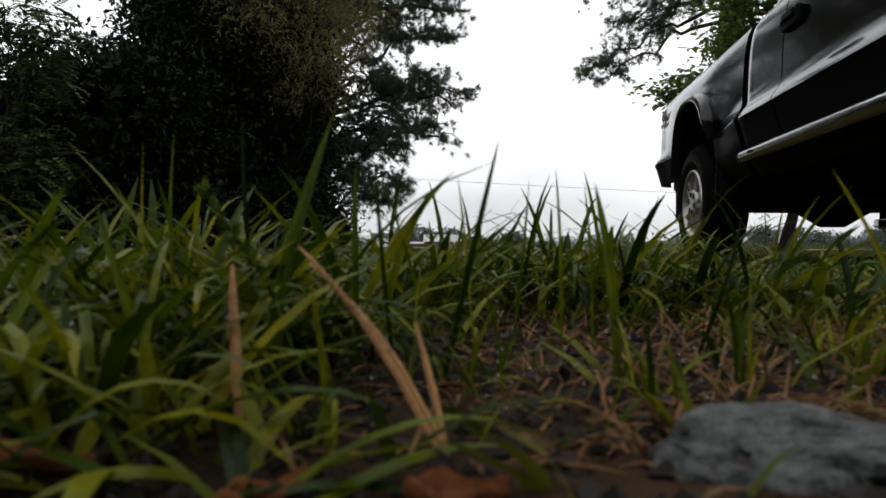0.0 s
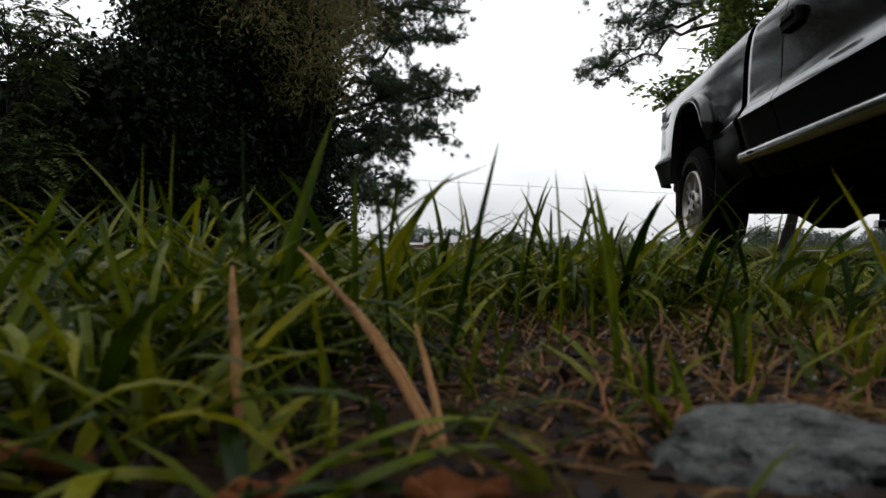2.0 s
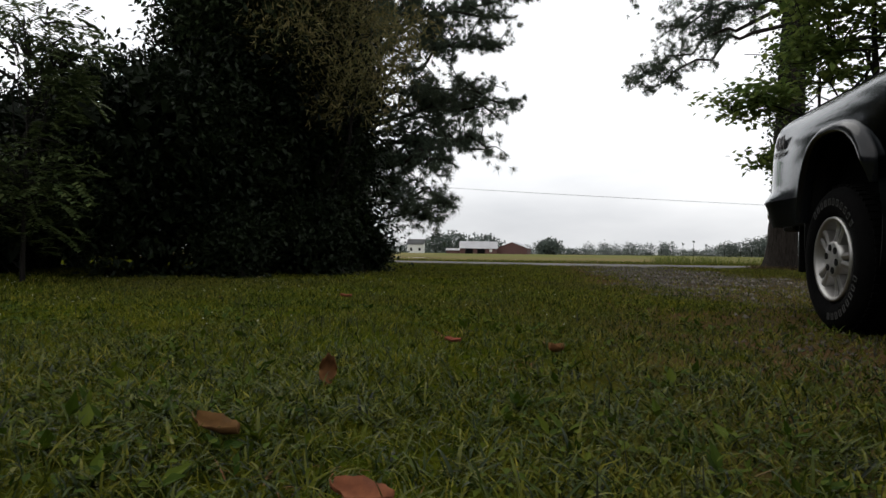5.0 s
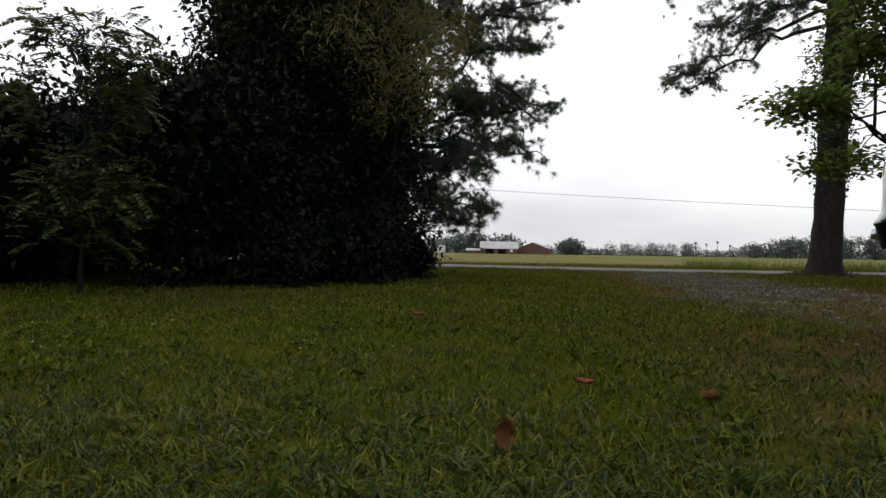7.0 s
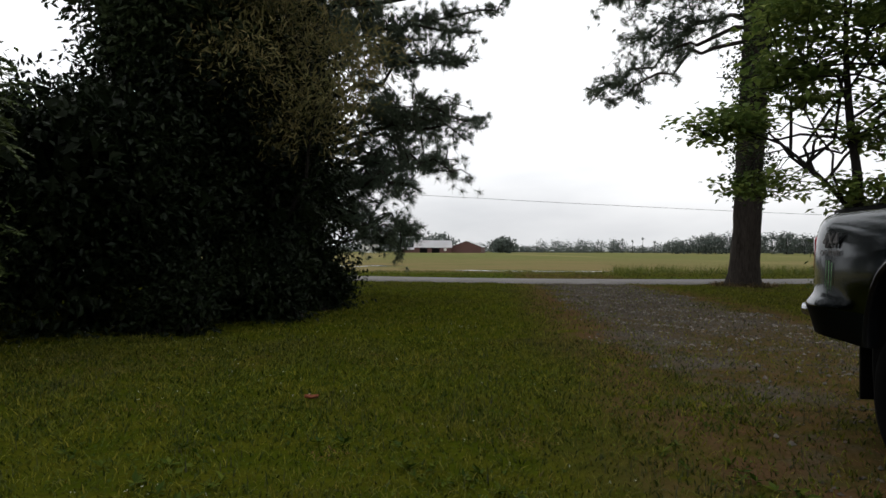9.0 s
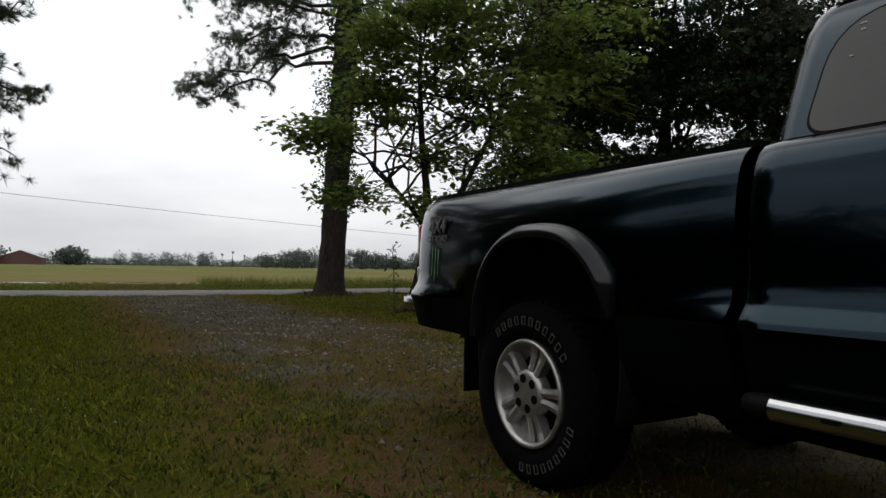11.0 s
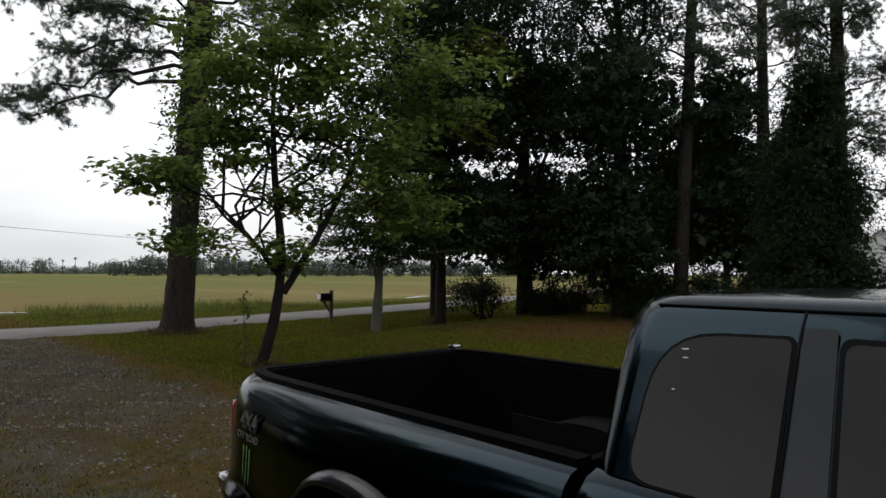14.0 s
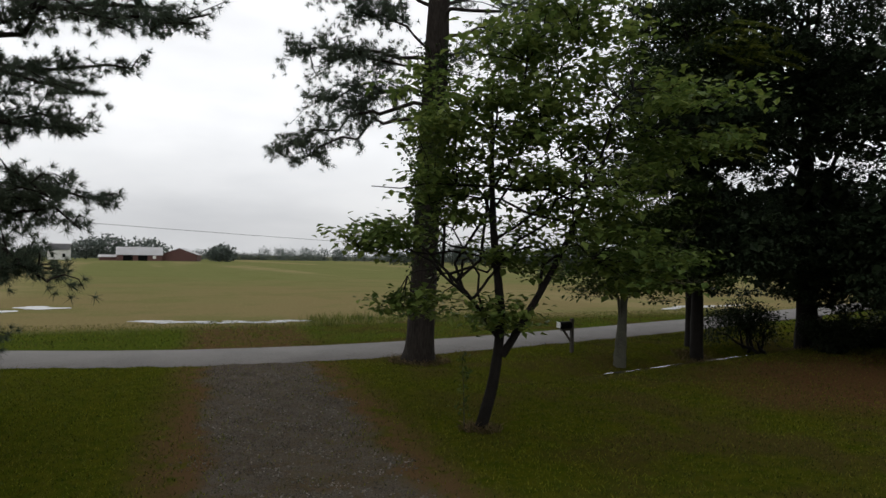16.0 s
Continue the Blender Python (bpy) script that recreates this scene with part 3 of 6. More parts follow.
bed_low = lambda u: max(0.56 + 0.02 * max(0, u), arch_edge(u, 0.0)) if u > 0 else max(0.46, arch_edge(u, 0.0))
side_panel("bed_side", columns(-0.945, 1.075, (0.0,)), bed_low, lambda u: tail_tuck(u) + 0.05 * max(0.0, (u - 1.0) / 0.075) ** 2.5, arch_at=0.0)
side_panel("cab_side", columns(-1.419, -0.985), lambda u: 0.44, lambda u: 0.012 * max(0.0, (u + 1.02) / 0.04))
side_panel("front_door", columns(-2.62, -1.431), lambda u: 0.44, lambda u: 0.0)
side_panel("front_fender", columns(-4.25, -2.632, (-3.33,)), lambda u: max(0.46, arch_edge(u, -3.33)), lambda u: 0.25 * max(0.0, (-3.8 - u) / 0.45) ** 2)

# cab shell above the belt line
CAB = [(1.255, 0.159, -0.980, -2.72, 0.07), (1.30, 0.178, -0.977, -2.64, 0.07), (1.40, 0.2215, -0.970, -2.46, 0.08), (1.50, 0.264, -0.963, -2.29, 0.09), (1.58, 0.2995, -0.958, -2.16, 0.10),
       (1.64, 0.335, -0.960, -2.06, 0.11), (1.672, 0.362, -0.970, -1.99, 0.12), (1.689, 0.385, -0.985, -1.95, 0.14), (1.699, 0.435, -1.03, -1.90, 0.16), (1.705, 0.60, -1.18, -1.80, 0.14), (1.708, 0.76, -1.36, -1.66, 0.08)]


def rounded_ring(v0, v1, u0, u1, r, n=7):
    out = []
    for cx, cy, a in ((v0 + r, u0 - r, 90), (v0 + r, u1 + r, 180), (v1 - r, u1 + r, 270), (v1 - r, u0 - r, 0)):
        for t in np.linspace(0, 90, n):
            q = math.radians(a + t)
            out.append((cx + r * math.cos(q), cy + r * math.sin(q)))
    return out


rings = np.array([[(x, y, w) for x, y in rounded_ring(v, TRUCK_WIDTH - v, a, b, r)] for w, v, a, b, r in CAB])
n, m = rings.shape[:2]
i, j = np.meshgrid(np.arange(n - 1), np.arange(m), indexing="ij")
faces = np.stack([i * m + j, i * m + (j + 1) % m, (i + 1) * m + (j + 1) % m, (i + 1) * m + j], -1).reshape(-1, 4).tolist()
faces.append([(n - 1) * m + k for k in range(m)])
clean(mesh_object("cab", rings.reshape(-1, 3), faces, PAINT, truck))


def cab_v(w):
    return float(np.interp(w, [c[0] for c in CAB], [c[1] for c in CAB]))


def pane_v(w):
    """The straight slope of the side glass."""
    return 0.159 + (w - 1.255) * 0.4325


def glass_panel(name, corners, mat, out, parent, rounding=0.06, steps=7, flip=False):
    """A pane laid on the cab's side: corners (u, w) in order, rounded, following the side's curve."""
    c = [Vector(p) for p in corners]
    ring = []
    for k, p in enumerate(c):
        a, b = (c[k - 1] - p), (c[(k + 1) % len(c)] - p)
        r = (rounding if isinstance(rounding, float) else rounding[k])
        r = min(r, a.length * 0.48, b.length * 0.48)
        p0, p1 = p + a.normalized() * r, p + b.normalized() * r
        for t in np.linspace(0, 1, steps):
            ring.append(p0 * (1 - t) ** 2 + p * 2 * t * (1 - t) + p1 * t * t)
    mid = sum(ring, Vector((0, 0))) / len(ring)
    verts, fcs = [], []
    for s in (1.0, 0.75, 0.5, 0.25):
        for p in ring:
            q = mid + (p - mid) * s
            verts.append((pane_v(q.y) - out, q.x, q.y))
    verts.append((pane_v(mid.y) - out, mid.x, mid.y))
    m = len(ring)
    for a in range(3):
        for k in range(m):
            fcs.append([a * m + k, a * m + (k + 1) % m, (a + 1) * m + (k + 1) % m, (a + 1) * m + k])
    for k in range(m):
        fcs.append([3 * m + k, 3 * m + (k + 1) % m, 4 * m])
    if flip:
        verts = [(TRUCK_WIDTH - x, y, z) for x, y, z in verts]
    ob = mesh_object(name, verts, fcs, mat, parent)
    bm = bmesh.new()
    bm.from_mesh(ob.data)
    bmesh.ops.recalc_face_normals(bm, faces=bm.faces)
    bm.to_mesh(ob.data)
    bm.free()
    for p in ob.data.polygons:
        p.use_smooth = False
    ob.modifiers.new("thickness", "SOLIDIFY").thickness = 0.002
    return ob


QUARTER = [(-1.082, 1.258), (-1.098, 1.597), (-1.410, 1.606), (-1.412, 1.258)]
QUARTER_R = [0.07, 0.16, 0.02, 0.02]
DOOR_GLASS = [(-1.532, 1.262), (-1.514, 1.605), (-2.00, 1.600), (-2.52, 1.262)]
for flip in (False, True):
    seal = glass_panel("quarter_window", [(u + (0.007 if k < 2 else -0.007), w + (-0.007 if k in (0, 3) else 0.007)) for k, (u, w) in enumerate(QUARTER)], BLACK, 0.0022, truck, QUARTER_R, flip=flip)
    glass_panel("pane", QUARTER, GLASSY, 0.0045, seal, QUARTER_R, flip=flip)
    glass_panel("door_pillar", [(-1.432, 1.262), (-1.430, 1.632), (-1.497, 1.632), (-1.516, 1.262)], FLARE, 0.0035, truck, 0.008, flip=flip)
    seal = glass_panel("door_window", [(u + (0.012 if k < 2 else -0.012), w + (-0.01 if k in (0, 3) else 0.012)) for k, (u, w) in enumerate(DOOR_GLASS)], BLACK, 0.0022, truck, 0.03, flip=flip)
    glass_panel("pane", DOOR_GLASS, GLASSY, 0.0045, seal, 0.03, flip=flip)
# rear window of the cab, flat dark glass
part("rear_window", boxed((0.42, -0.984, 1.29), (1.40, -0.974, 1.56), 0.004), GLASSY, truck, "dark rear cab window")
# hood, windscreen and grille
hood = mesh_object("hood", [(0.19, -2.55, 1.255), (0.91, -2.5, 1.30), (1.63, -2.55, 1.255), (0.22, -3.3, 1.2), (0.91, -3.3, 1.25), (1.60, -3.3, 1.2), (0.36, -4.1, 1.1), (0.91, -4.22, 1.13), (1.46, -4.1, 1.1)],
            [[0, 3, 4, 1], [1, 4, 5, 2], [3, 6, 7, 4], [4, 7, 8, 5]], PAINT, truck)
hood.modifiers.new("thickness", "SOLIDIFY").thickness = 0.03
part("windscreen", boxed((-0.62, -0.004, -0.36), (0.62, 0.004, 0.36), 0.003, pose(0.91, -2.36, 1.47, -50)), GLASSY, truck)
part("grille", boxed((0.36, -4.22, 0.68), (1.46, -4.12, 1.08), 0.03), BLACK, truck)
part("front_bumper", boxed((0.12, -4.36, 0.48), (1.70, -4.16, 0.68), 0.05), CHROME, truck)
part("firewall", boxed((0.16, -4.1, 0.5), (1.66, -4.0, 1.08), 0.0), BLACK, truck)

# cargo bed
part("bed_floor", boxed((0.16, -0.92, 0.70), (1.66, 1.05, 0.74)), LINER, truck)
part("bed_front_wall", boxed((0.17, -0.935, 0.72), (1.65, -0.90, 1.255), 0.01), LINER, truck)
part("tailgate", boxed((0.26, 1.035, 0.66), (1.56, 1.09, 1.255), 0.015), PAINT, truck)
for s in (0, 1):
    for name, lo, hi, mat in (("wheel_box", (0.22, -0.42, 0.72), (0.42, 0.42, 0.93), LINER),):
        lo2, hi2 = (lo, hi) if not s else ((TRUCK_WIDTH - hi[0], lo[1], lo[2]), (TRUCK_WIDTH - lo[0], hi[1], hi[2]))
        part(name, boxed(lo2, hi2, 0.01), mat, truck)
for s in (0, 1):
    lofted("bed_inner_wall", LINER, 0.185, 0.235, 0.72, 1.25, -0.9, 1.03, bool(s))
    lofted("bed_rail", LINER, 0.162, 0.222, 1.25, 1.27, -0.94, 1.07, bool(s))
part("tailgate_liner", boxed((0.26, 1.01, 0.73), (1.56, 1.03, 1.262), 0.006), LINER, truck)
part("bed_rail_cap", boxed((0.26, 1.02, 1.25), (1.56, 1.095, 1.272), 0.01), LINER, truck)
part("latch", boxed((1.54, 1.02, 1.235), (1.60, 1.075, 1.30), 0.012), CHROME, truck, "small bright latch at the bed corner")


# wheels
def lathe(profile, segments=48):
    """Spin (radius, x) points about the axle."""
    p = np.array(profile)
    th = np.arange(segments) * 2 * np.pi / segments
    v = np.stack([np.tile(p[:, 1], (segments, 1)), p[:, 0] * np.cos(th)[:, None], p[:, 0] * np.sin(th)[:, None]], -1).reshape(-1, 3)
    m = len(p)
    i, j = np.meshgrid(np.arange(segments), np.arange(m - 1), indexing="ij")
    k = (i + 1) % segments
    return v, np.stack([i * m + j, i * m + j + 1, k * m + j + 1, k * m + j], -1).reshape(-1, 4)


def build_wheel(owner):
    """One wheel about the origin, its outer face toward -x."""
    hub = new("wheel")
    hub.parent = owner
    v, f = lathe([(0.205, 0.02), (0.225, -0.002), (0.26, -0.014), (0.30, -0.014), (0.335, -0.002), (0.352, 0.018), (0.362, 0.045), (0.366, 0.12), (0.362, 0.195), (0.352, 0.222), (0.30, 0.25), (0.22, 0.245), (0.20, 0.22)], 56)
    tyre = mesh_object("tyre", v, f, TYRE, hub)
    bm = bmesh.new()
    for a in range(56):
        t = a * 2 * math.pi / 56
        for x0, x1, off in ((0.03, 0.078, 0.0), (0.085, 0.155, 0.5), (0.162, 0.21, 0.0)):
            q = t + off * 2 * math.pi / 56
            box(bm, (x0, -0.013, 0.35), (x1, 0.013, 0.368), 0, pose(0, 0, 0, math.degrees(q)))
    part("tread", bm, TYRE, tyre)
    for start, count in ((108, 9), (-38, 11)):
        for k in range(count):
            bm = bmesh.new()
            q = start + k * 9.2
            for w0, w1, y0, y1 in ((-0.011, -0.0085, -0.014, 0.014), (0.0085, 0.011, -0.014, 0.014), (-0.011, 0.011, -0.0165, -0.014), (-0.011, 0.011, 0.014, 0.0165)):
                box(bm, (-0.0175, w0, 0.283 + y0), (-0.0135, w1, 0.283 + y1), 0, pose(0, 0, 0, q))
            part("raised_bar", bm, TYRE_LETTER, tyre)
    v, f = lathe([(0.150, 0.075), (0.178, 0.05), (0.186, 0.012), (0.192, -0.004), (0.200, -0.010), (0.208, -0.008), (0.211, 0.004), (0.205, 0.03)], 56)
    rim = mesh_object("rim", v, f, ALLOY, hub)
    bm = bmesh.new()
    for k in range(5):
        for s in (-1, 1):
            q = k * 72 + 20
            c0, c1 = 0.017 * s, 0.031 * s
            prof = [(0.07, c0 - 0.018, c0 + 0.018, -0.002, 0.04), (0.11, c0 * 1.15 - 0.0150, c0 * 1.15 + 0.0150, 0.004, 0.055), (0.155, c0 * 1.5 - 0.0175, c0 * 1.5 + 0.0175, 0.008, 0.055), (0.192, c1 - 0.022, c1 + 0.022, 0.002, 0.05)]
            vs = []
            for r, y0, y1, xf, xb in prof:
                vs.append([bm.verts.new(pose(0, 0, 0, q) @ Vector(p)) for p in ((xf + 0.006, y0, r), (xf, (y0 + y1) / 2, r), (xf + 0.006, y1, r), (xb, y1, r), (xb, y0, r))])
            for a, b in zip(vs, vs[1:]):
                for e in range(5):
                    bm.faces.new((a[e], a[(e + 1) % 5], b[(e + 1) % 5], b[e]))
    bmesh.ops.recalc_face_normals(bm, faces=bm.faces)
    part("spokes", bm, ALLOY, rim)
    v, f = lathe([(0.0, -0.006), (0.04, -0.006), (0.072, -0.006), (0.086, -0.001), (0.093, 0.012), (0.093, 0.05)], 40)
    mesh_object("hub_face", v, f, ALLOY, rim)
    for k in range(6):
        q = math.radians(k * 60 + 15)
        bm = bmesh.new()
        bmesh.ops.create_cone(bm, cap_ends=True, segments=10, radius1=0.018, radius2=0.0165, depth=0.010, matrix=pose(-0.004, 0.058 * math.cos(q), 0.058 * math.sin(q), 0, 90, 0))
        part("lug_nut", bm, BLACK, hub, "dark lug recess")
    v, f = lathe([(0.0, 0.09), (0.17, 0.09), (0.19, 0.10), (0.19, 0.2)], 32)
    mesh_object("brake_drum", v, f, BLACK, hub)
    return hub


wheel = build_wheel(truck)
wheel.location, wheel.scale = (0.06, 0.0, 0.38), (1.0, 1.04, 1.04)
for u, s in ((0.0, 1), (-3.33, 0), (-3.33, 1)):
    c = copy_thing(wheel, pose(TRUCK_WIDTH - 0.06 if s else 0.06, u, 0.38, 0, 0, 180 if s else 0))
    c.parent = truck

# fender flares, wheel wells, flaps
for at in (0.0, -3.33):
    for s in (0, 1):
        th = np.radians(np.linspace(2, 163, 52))
        prof = [(-0.006, 0.07), (-0.006, 0.0), (0.0, -0.026), (0.010, -0.036), (0.030, -0.034), (0.062, -0.010), (0.070, 0.02), (0.068, 0.07)]
        rows = []
        for t in th:
            q = math.degrees(t)
            full = (0.16 + 0.60 * min(1.0, max(0.0, (q - 25) / 60)) ** 1.3) * min(1.0, max(0.05, (163 - q) / 14))
            rows.append([(x if x > 0.04 else 0.045 + (x - 0.045) * (0.5 + 0.5 * full), *arch_point(t, at, g * full * 1.1 if g > 0 else g)) for g, x in prof])
        v = np.array(rows)
        n, m = v.shape[:2]
        i, j = np.meshgrid(np.arange(n - 1), np.arange(m - 1), indexing="ij")
        k = i * m + j
        v = v.reshape(-1, 3)
        clean(mesh_object("fender_flare", mirrored(v) if s else v, np.stack([k, k + m, k + m + 1, k + 1], -1).reshape(-1, 4), FLARE, truck))
        v = np.array([[(x, *arch_point(t, at, 0.01)) for x in (0.05, 0.2, 0.46)] for t in np.radians(np.linspace(-20, 200, 40))])
        n, m = v.shape[:2]
        i, j = np.meshgrid(np.arange(n - 1), np.arange(m - 1), indexing="ij")
        k = i * m + j
        v = v.reshape(-1, 3)
        a, b = ((0.46, 0.47), (TRUCK_WIDTH - 0.47, TRUCK_WIDTH - 0.46))[s]
        part("inner_panel", boxed((a, at - 0.54, 0.45), (b, at + 0.36, 1.01)), BLACK, truck)
        mesh_object("wheel_well", mirrored(v) if s else v, np.stack([k, k + m, k + m + 1, k + 1], -1).reshape(-1, 4), BLACK, truck).modifiers.new("thickness", "SOLIDIFY").thickness = 0.01
for s in (0, 1):
    lo, hi = (0.08, 0.50, 0.30), (0.34, 0.515, 0.66)
    if s:
        lo, hi = (TRUCK_WIDTH - 0.34, 0.50, 0.30), (TRUCK_WIDTH - 0.08, 0.515, 0.66)
    part("mud_flap", boxed(lo, hi, 0.004), BLACK, truck, "black rubber mud flap")

# rear: bumper, lamps
bm = bmesh.new()
box(bm, (0.15, 1.12, 0.64), (1.67, 1.33, 0.725), 0.04)
part("rear_bumper", bm, CHROME, truck, "chrome step bumper", smooth=True)
part("bumper_step", boxed((0.24, 1.04, 0.56), (1.58, 1.27, 0.65), 0.03), BLACK, truck)
for s in (0, 1):
    f = (lambda v: TRUCK_WIDTH - v) if s else (lambda v: v)
    a, b = sorted((f(0.122), f(0.26)))
    part("tail_lamp", boxed((a, 1.02, 0.90), (b, 1.098, 1.13), 0.03), TAIL, truck, "red tail lamp", smooth=True)
    part("reversing_lamp", boxed((a, 1.023, 0.80), (b, 1.096, 0.895), 0.025), LENS, truck, "pale lower lamp lens", smooth=True)
    # side step
    v, fc = tube_arrays([(f(0.012), -1.09, 0.535), (f(0.012), -1.9, 0.535), (f(0.012), -2.62, 0.535)], [0.033] * 3, 14)
    bar = mesh_object("side_step", v, fc, CHROME, truck)
    bar["label"] = "polished tubular side step"
    for u in (-1.09, -2.62):
        d = 0.075 if u > -2 else -0.075
        v, fc = tube_arrays([(f(0.012), u, 0.535), (f(0.017), u + d * 0.5, 0.535), (f(0.03), u + d, 0.535), (f(0.06), u + d * 1.25, 0.535)], [0.0335, 0.0335, 0.029, 0.016], 14)
        mesh_object("end_cap", v, fc, BLACK, bar)
    for u in (-1.26, -1.9, -2.5):
        a, b = sorted((f(0.012), f(0.25)))
        part("bracket", boxed((a, u - 0.02, 0.51), (b, u + 0.02, 0.535)), BLACK, bar)
    part("badge", boxed((f(-0.025) - 0.003, -1.27, 0.532), (f(-0.025) + 0.010, -1.23, 0.544), 0.001), BLACK, bar)
    # door handle
    a, b = sorted((f(0.030), f(0.07)))
    hp = part("handle_recess", boxed((a, -1.604, 1.015), (b, -1.444, 1.09), 0.012), BLACK, truck, "black door handle recess")
    a, b = sorted((f(0.018), f(0.032)))
    part("handle_grip", boxed((a, -1.589, 1.05), (b, -1.479, 1.078), 0.005), BLACK, hp)
    bm = bmesh.new()
    bmesh.ops.create_cone(bm, cap_ends=True, segments=14, radius1=0.009, radius2=0.009, depth=0.01, matrix=pose(f(0.026), -1.461, 1.052, 0, 90, 0))
    part("lock", bm, CHROME, hp, "bright key lock")

# underbody
for v0 in (0.42, 1.30):
    part("frame_rail", boxed((v0, -4.0, 0.48), (v0 + 0.09, 1.1, 0.62)), BLACK, truck)
part("underbody", boxed((0.14, -2.62, 0.46), (1.68, -0.97, 0.66), 0.03), BLACK, truck)
v, fc = tube_arrays([(0.2, 0, 0.366), (0.7, 0, 0.366), (0.85, 0, 0.366), (1.0, 0, 0.366), (1.15, 0, 0.366), (1.62, 0, 0.366)], [0.045, 0.05, 0.14, 0.14, 0.05, 0.045], 12)
mesh_object("rear_axle", v, fc, BLACK, truck)
v, fc = tube_arrays([(0.92, -0.1, 0.38), (0.92, -1.2, 0.46), (0.92, -2.4, 0.52)], [0.035] * 3, 10)
mesh_object("drive_shaft", v, fc, BLACK, truck)
part("fuel_tank", boxed((0.50, -1.05, 0.34), (0.86, -0.30, 0.62), 0.06), BLACK, truck)
part("skid_plate", boxed((0.52, -2.35, 0.33), (1.28, -1.55, 0.52), 0.07), BLACK, truck)
part("engine_sump", boxed((0.55, -3.75, 0.30), (1.25, -2.75, 0.60), 0.10), BLACK, truck)
for u in (-2.55, -1.35, -0.62, 0.55):
    part("cross_member", boxed((0.45, u - 0.05, 0.44), (1.37, u + 0.05, 0.54), 0.02), BLACK, truck)
for v0 in (0.34, 1.48):
    part("leaf_spring", boxed((v0 - 0.035, -0.72, 0.40), (v0 + 0.035, 0.74, 0.44), 0.012), BLACK, truck)
v, fc = tube_arrays([(0.2, -3.33, 0.38), (0.6, -3.33, 0.40), (0.95, -3.33, 0.40), (1.62, -3.33, 0.38)], [0.045, 0.06, 0.10, 0.045], 12)
mesh_object("front_axle", v, fc, BLACK, truck)
v, fc = tube_arrays([(1.25, -0.6, 0.42), (1.25, -0.55, 0.42), (1.25, -1.3, 0.42), (1.25, -1.35, 0.42)], [0.02, 0.1, 0.1, 0.02], 12)
mesh_object("muffler", v, fc, BLACK, truck)
v, fc = tube_arrays([(1.35, 0.2, 0.44), (1.45, 0.6, 0.5), (1.5, 1.1, 0.5)], [0.03] * 3, 10)
mesh_object("tailpipe", v, fc, BLACK, truck)
v, fc = lathe([(0.0, 0.1), (0.18, 0.1), (0.24, 0.0), (0.35, 0.02), (0.36, 0.1), (0.35, 0.18), (0.2, 0.2), (0.0, 0.2)], 28)
spare = mesh_object("spare_wheel", v, fc, TYRE, truck)
spare.matrix_basis = pose(0.91, 0.62, 0.42, 0, -90, 0)


# decals on the bed side
def side_bend(u):
    return tail_tuck(u) - 0.03 * math.exp(-((u / 0.62) ** 4))


def lettering(body, size, u, w, x, mat, name="lettering", bold=0.0, shear=0.0):
    cu = bpy.data.curves.new(name, "FONT")
    cu.body, cu.size, cu.extrude, cu.offset, cu.shear = body, size, 0.0012, bold, shear
    cu.align_x = "CENTER"
    cu.materials.append(mat)
    ob = new(name, cu)
    ob.parent = truck
    k = math.atan2(side_bend(u + 0.05) - side_bend(u - 0.05), 0.1)
    s, c = math.sin(k), math.cos(k)
    ob.matrix_basis = Matrix(((-s, 0, -c, x + side_bend(u)), (-c, 0, s, u), (0, 1, 0, w), (0, 0, 0, 1)))
    return ob


lettering("4X4", 0.10, 0.725, 1.060, 0.049, DECAL_OUT, bold=0.006, shear=0.15)
lettering("4X4", 0.10, 0.725, 1.060, 0.045, DECAL, shear=0.15)
lettering("OFF ROAD", 0.045, 0.725, 1.012, 0.044, DECAL, shear=0.15)
for k, (dy, h, top) in enumerate(((0.035, 0.15, 0.985), (0.0, 0.18, 0.985), (-0.035, 0.15, 0.975))):
    bm = bmesh.new()
    pts = [(0.012, 0.0), (-0.010, 0.004), (-0.006, -h * 0.5), (-0.009, -h * 0.75), (-0.002, -h), (0.006, -h * 0.72), (0.003, -h * 0.4), (0.004, -0.02)]
    vs = [bm.verts.new((float(np.interp(top + b, SIDE_W, SIDE_V)) - 0.006 + side_bend(0.735 + dy * 0.9 + a * 0.6), 0.735 + dy * 0.9 + a * 0.6, top + b)) for a, b in pts]
    bm.faces.new(vs)
    bmesh.ops.solidify(bm, geom=bm.faces[:], thickness=0.002)
    part("claw_stripe", bm, GREEN, truck, "bright green ragged stripe decal")

# roof drip seam, rain visor and flecks on the glass
for s in (0, 1):
    f = (lambda v: TRUCK_WIDTH - v) if s else (lambda v: v)
    v, fc = tube_arrays([(f(cab_v(1.668) - 0.002), u, 1.668) for u in np.linspace(-1.06, -1.92, 10)], np.full(10, 0.0035), 6)
    mesh_object("drip_seam", v, fc, BLACK, truck)
    v, fc = tube_arrays([(f(cab_v(w) - 0.001), -1.423, w) for w in np.linspace(1.25, 1.668, 10)], np.full(10, 0.004), 6)
    mesh_object("door_seam", v, fc, BLACK, truck)
    glass_panel("rain_visor", [(-1.63, 1.555), (-1.60, 1.612), (-1.98, 1.612), (-2.06, 1.555)], BLACK, 0.028, truck, 0.012, flip=bool(s))
for u, w, a in ((-1.17, 1.565, 0.018), (-1.175, 1.545, 0.012), (-1.16, 1.47, 0.008)):
    part("fleck", boxed((cab_v(w) - 0.0075, u - a / 2, w - 0.0015), (cab_v(w) - 0.005, u + a / 2, w + 0.0015), 0.0005), WHITE_PAINT, truck)

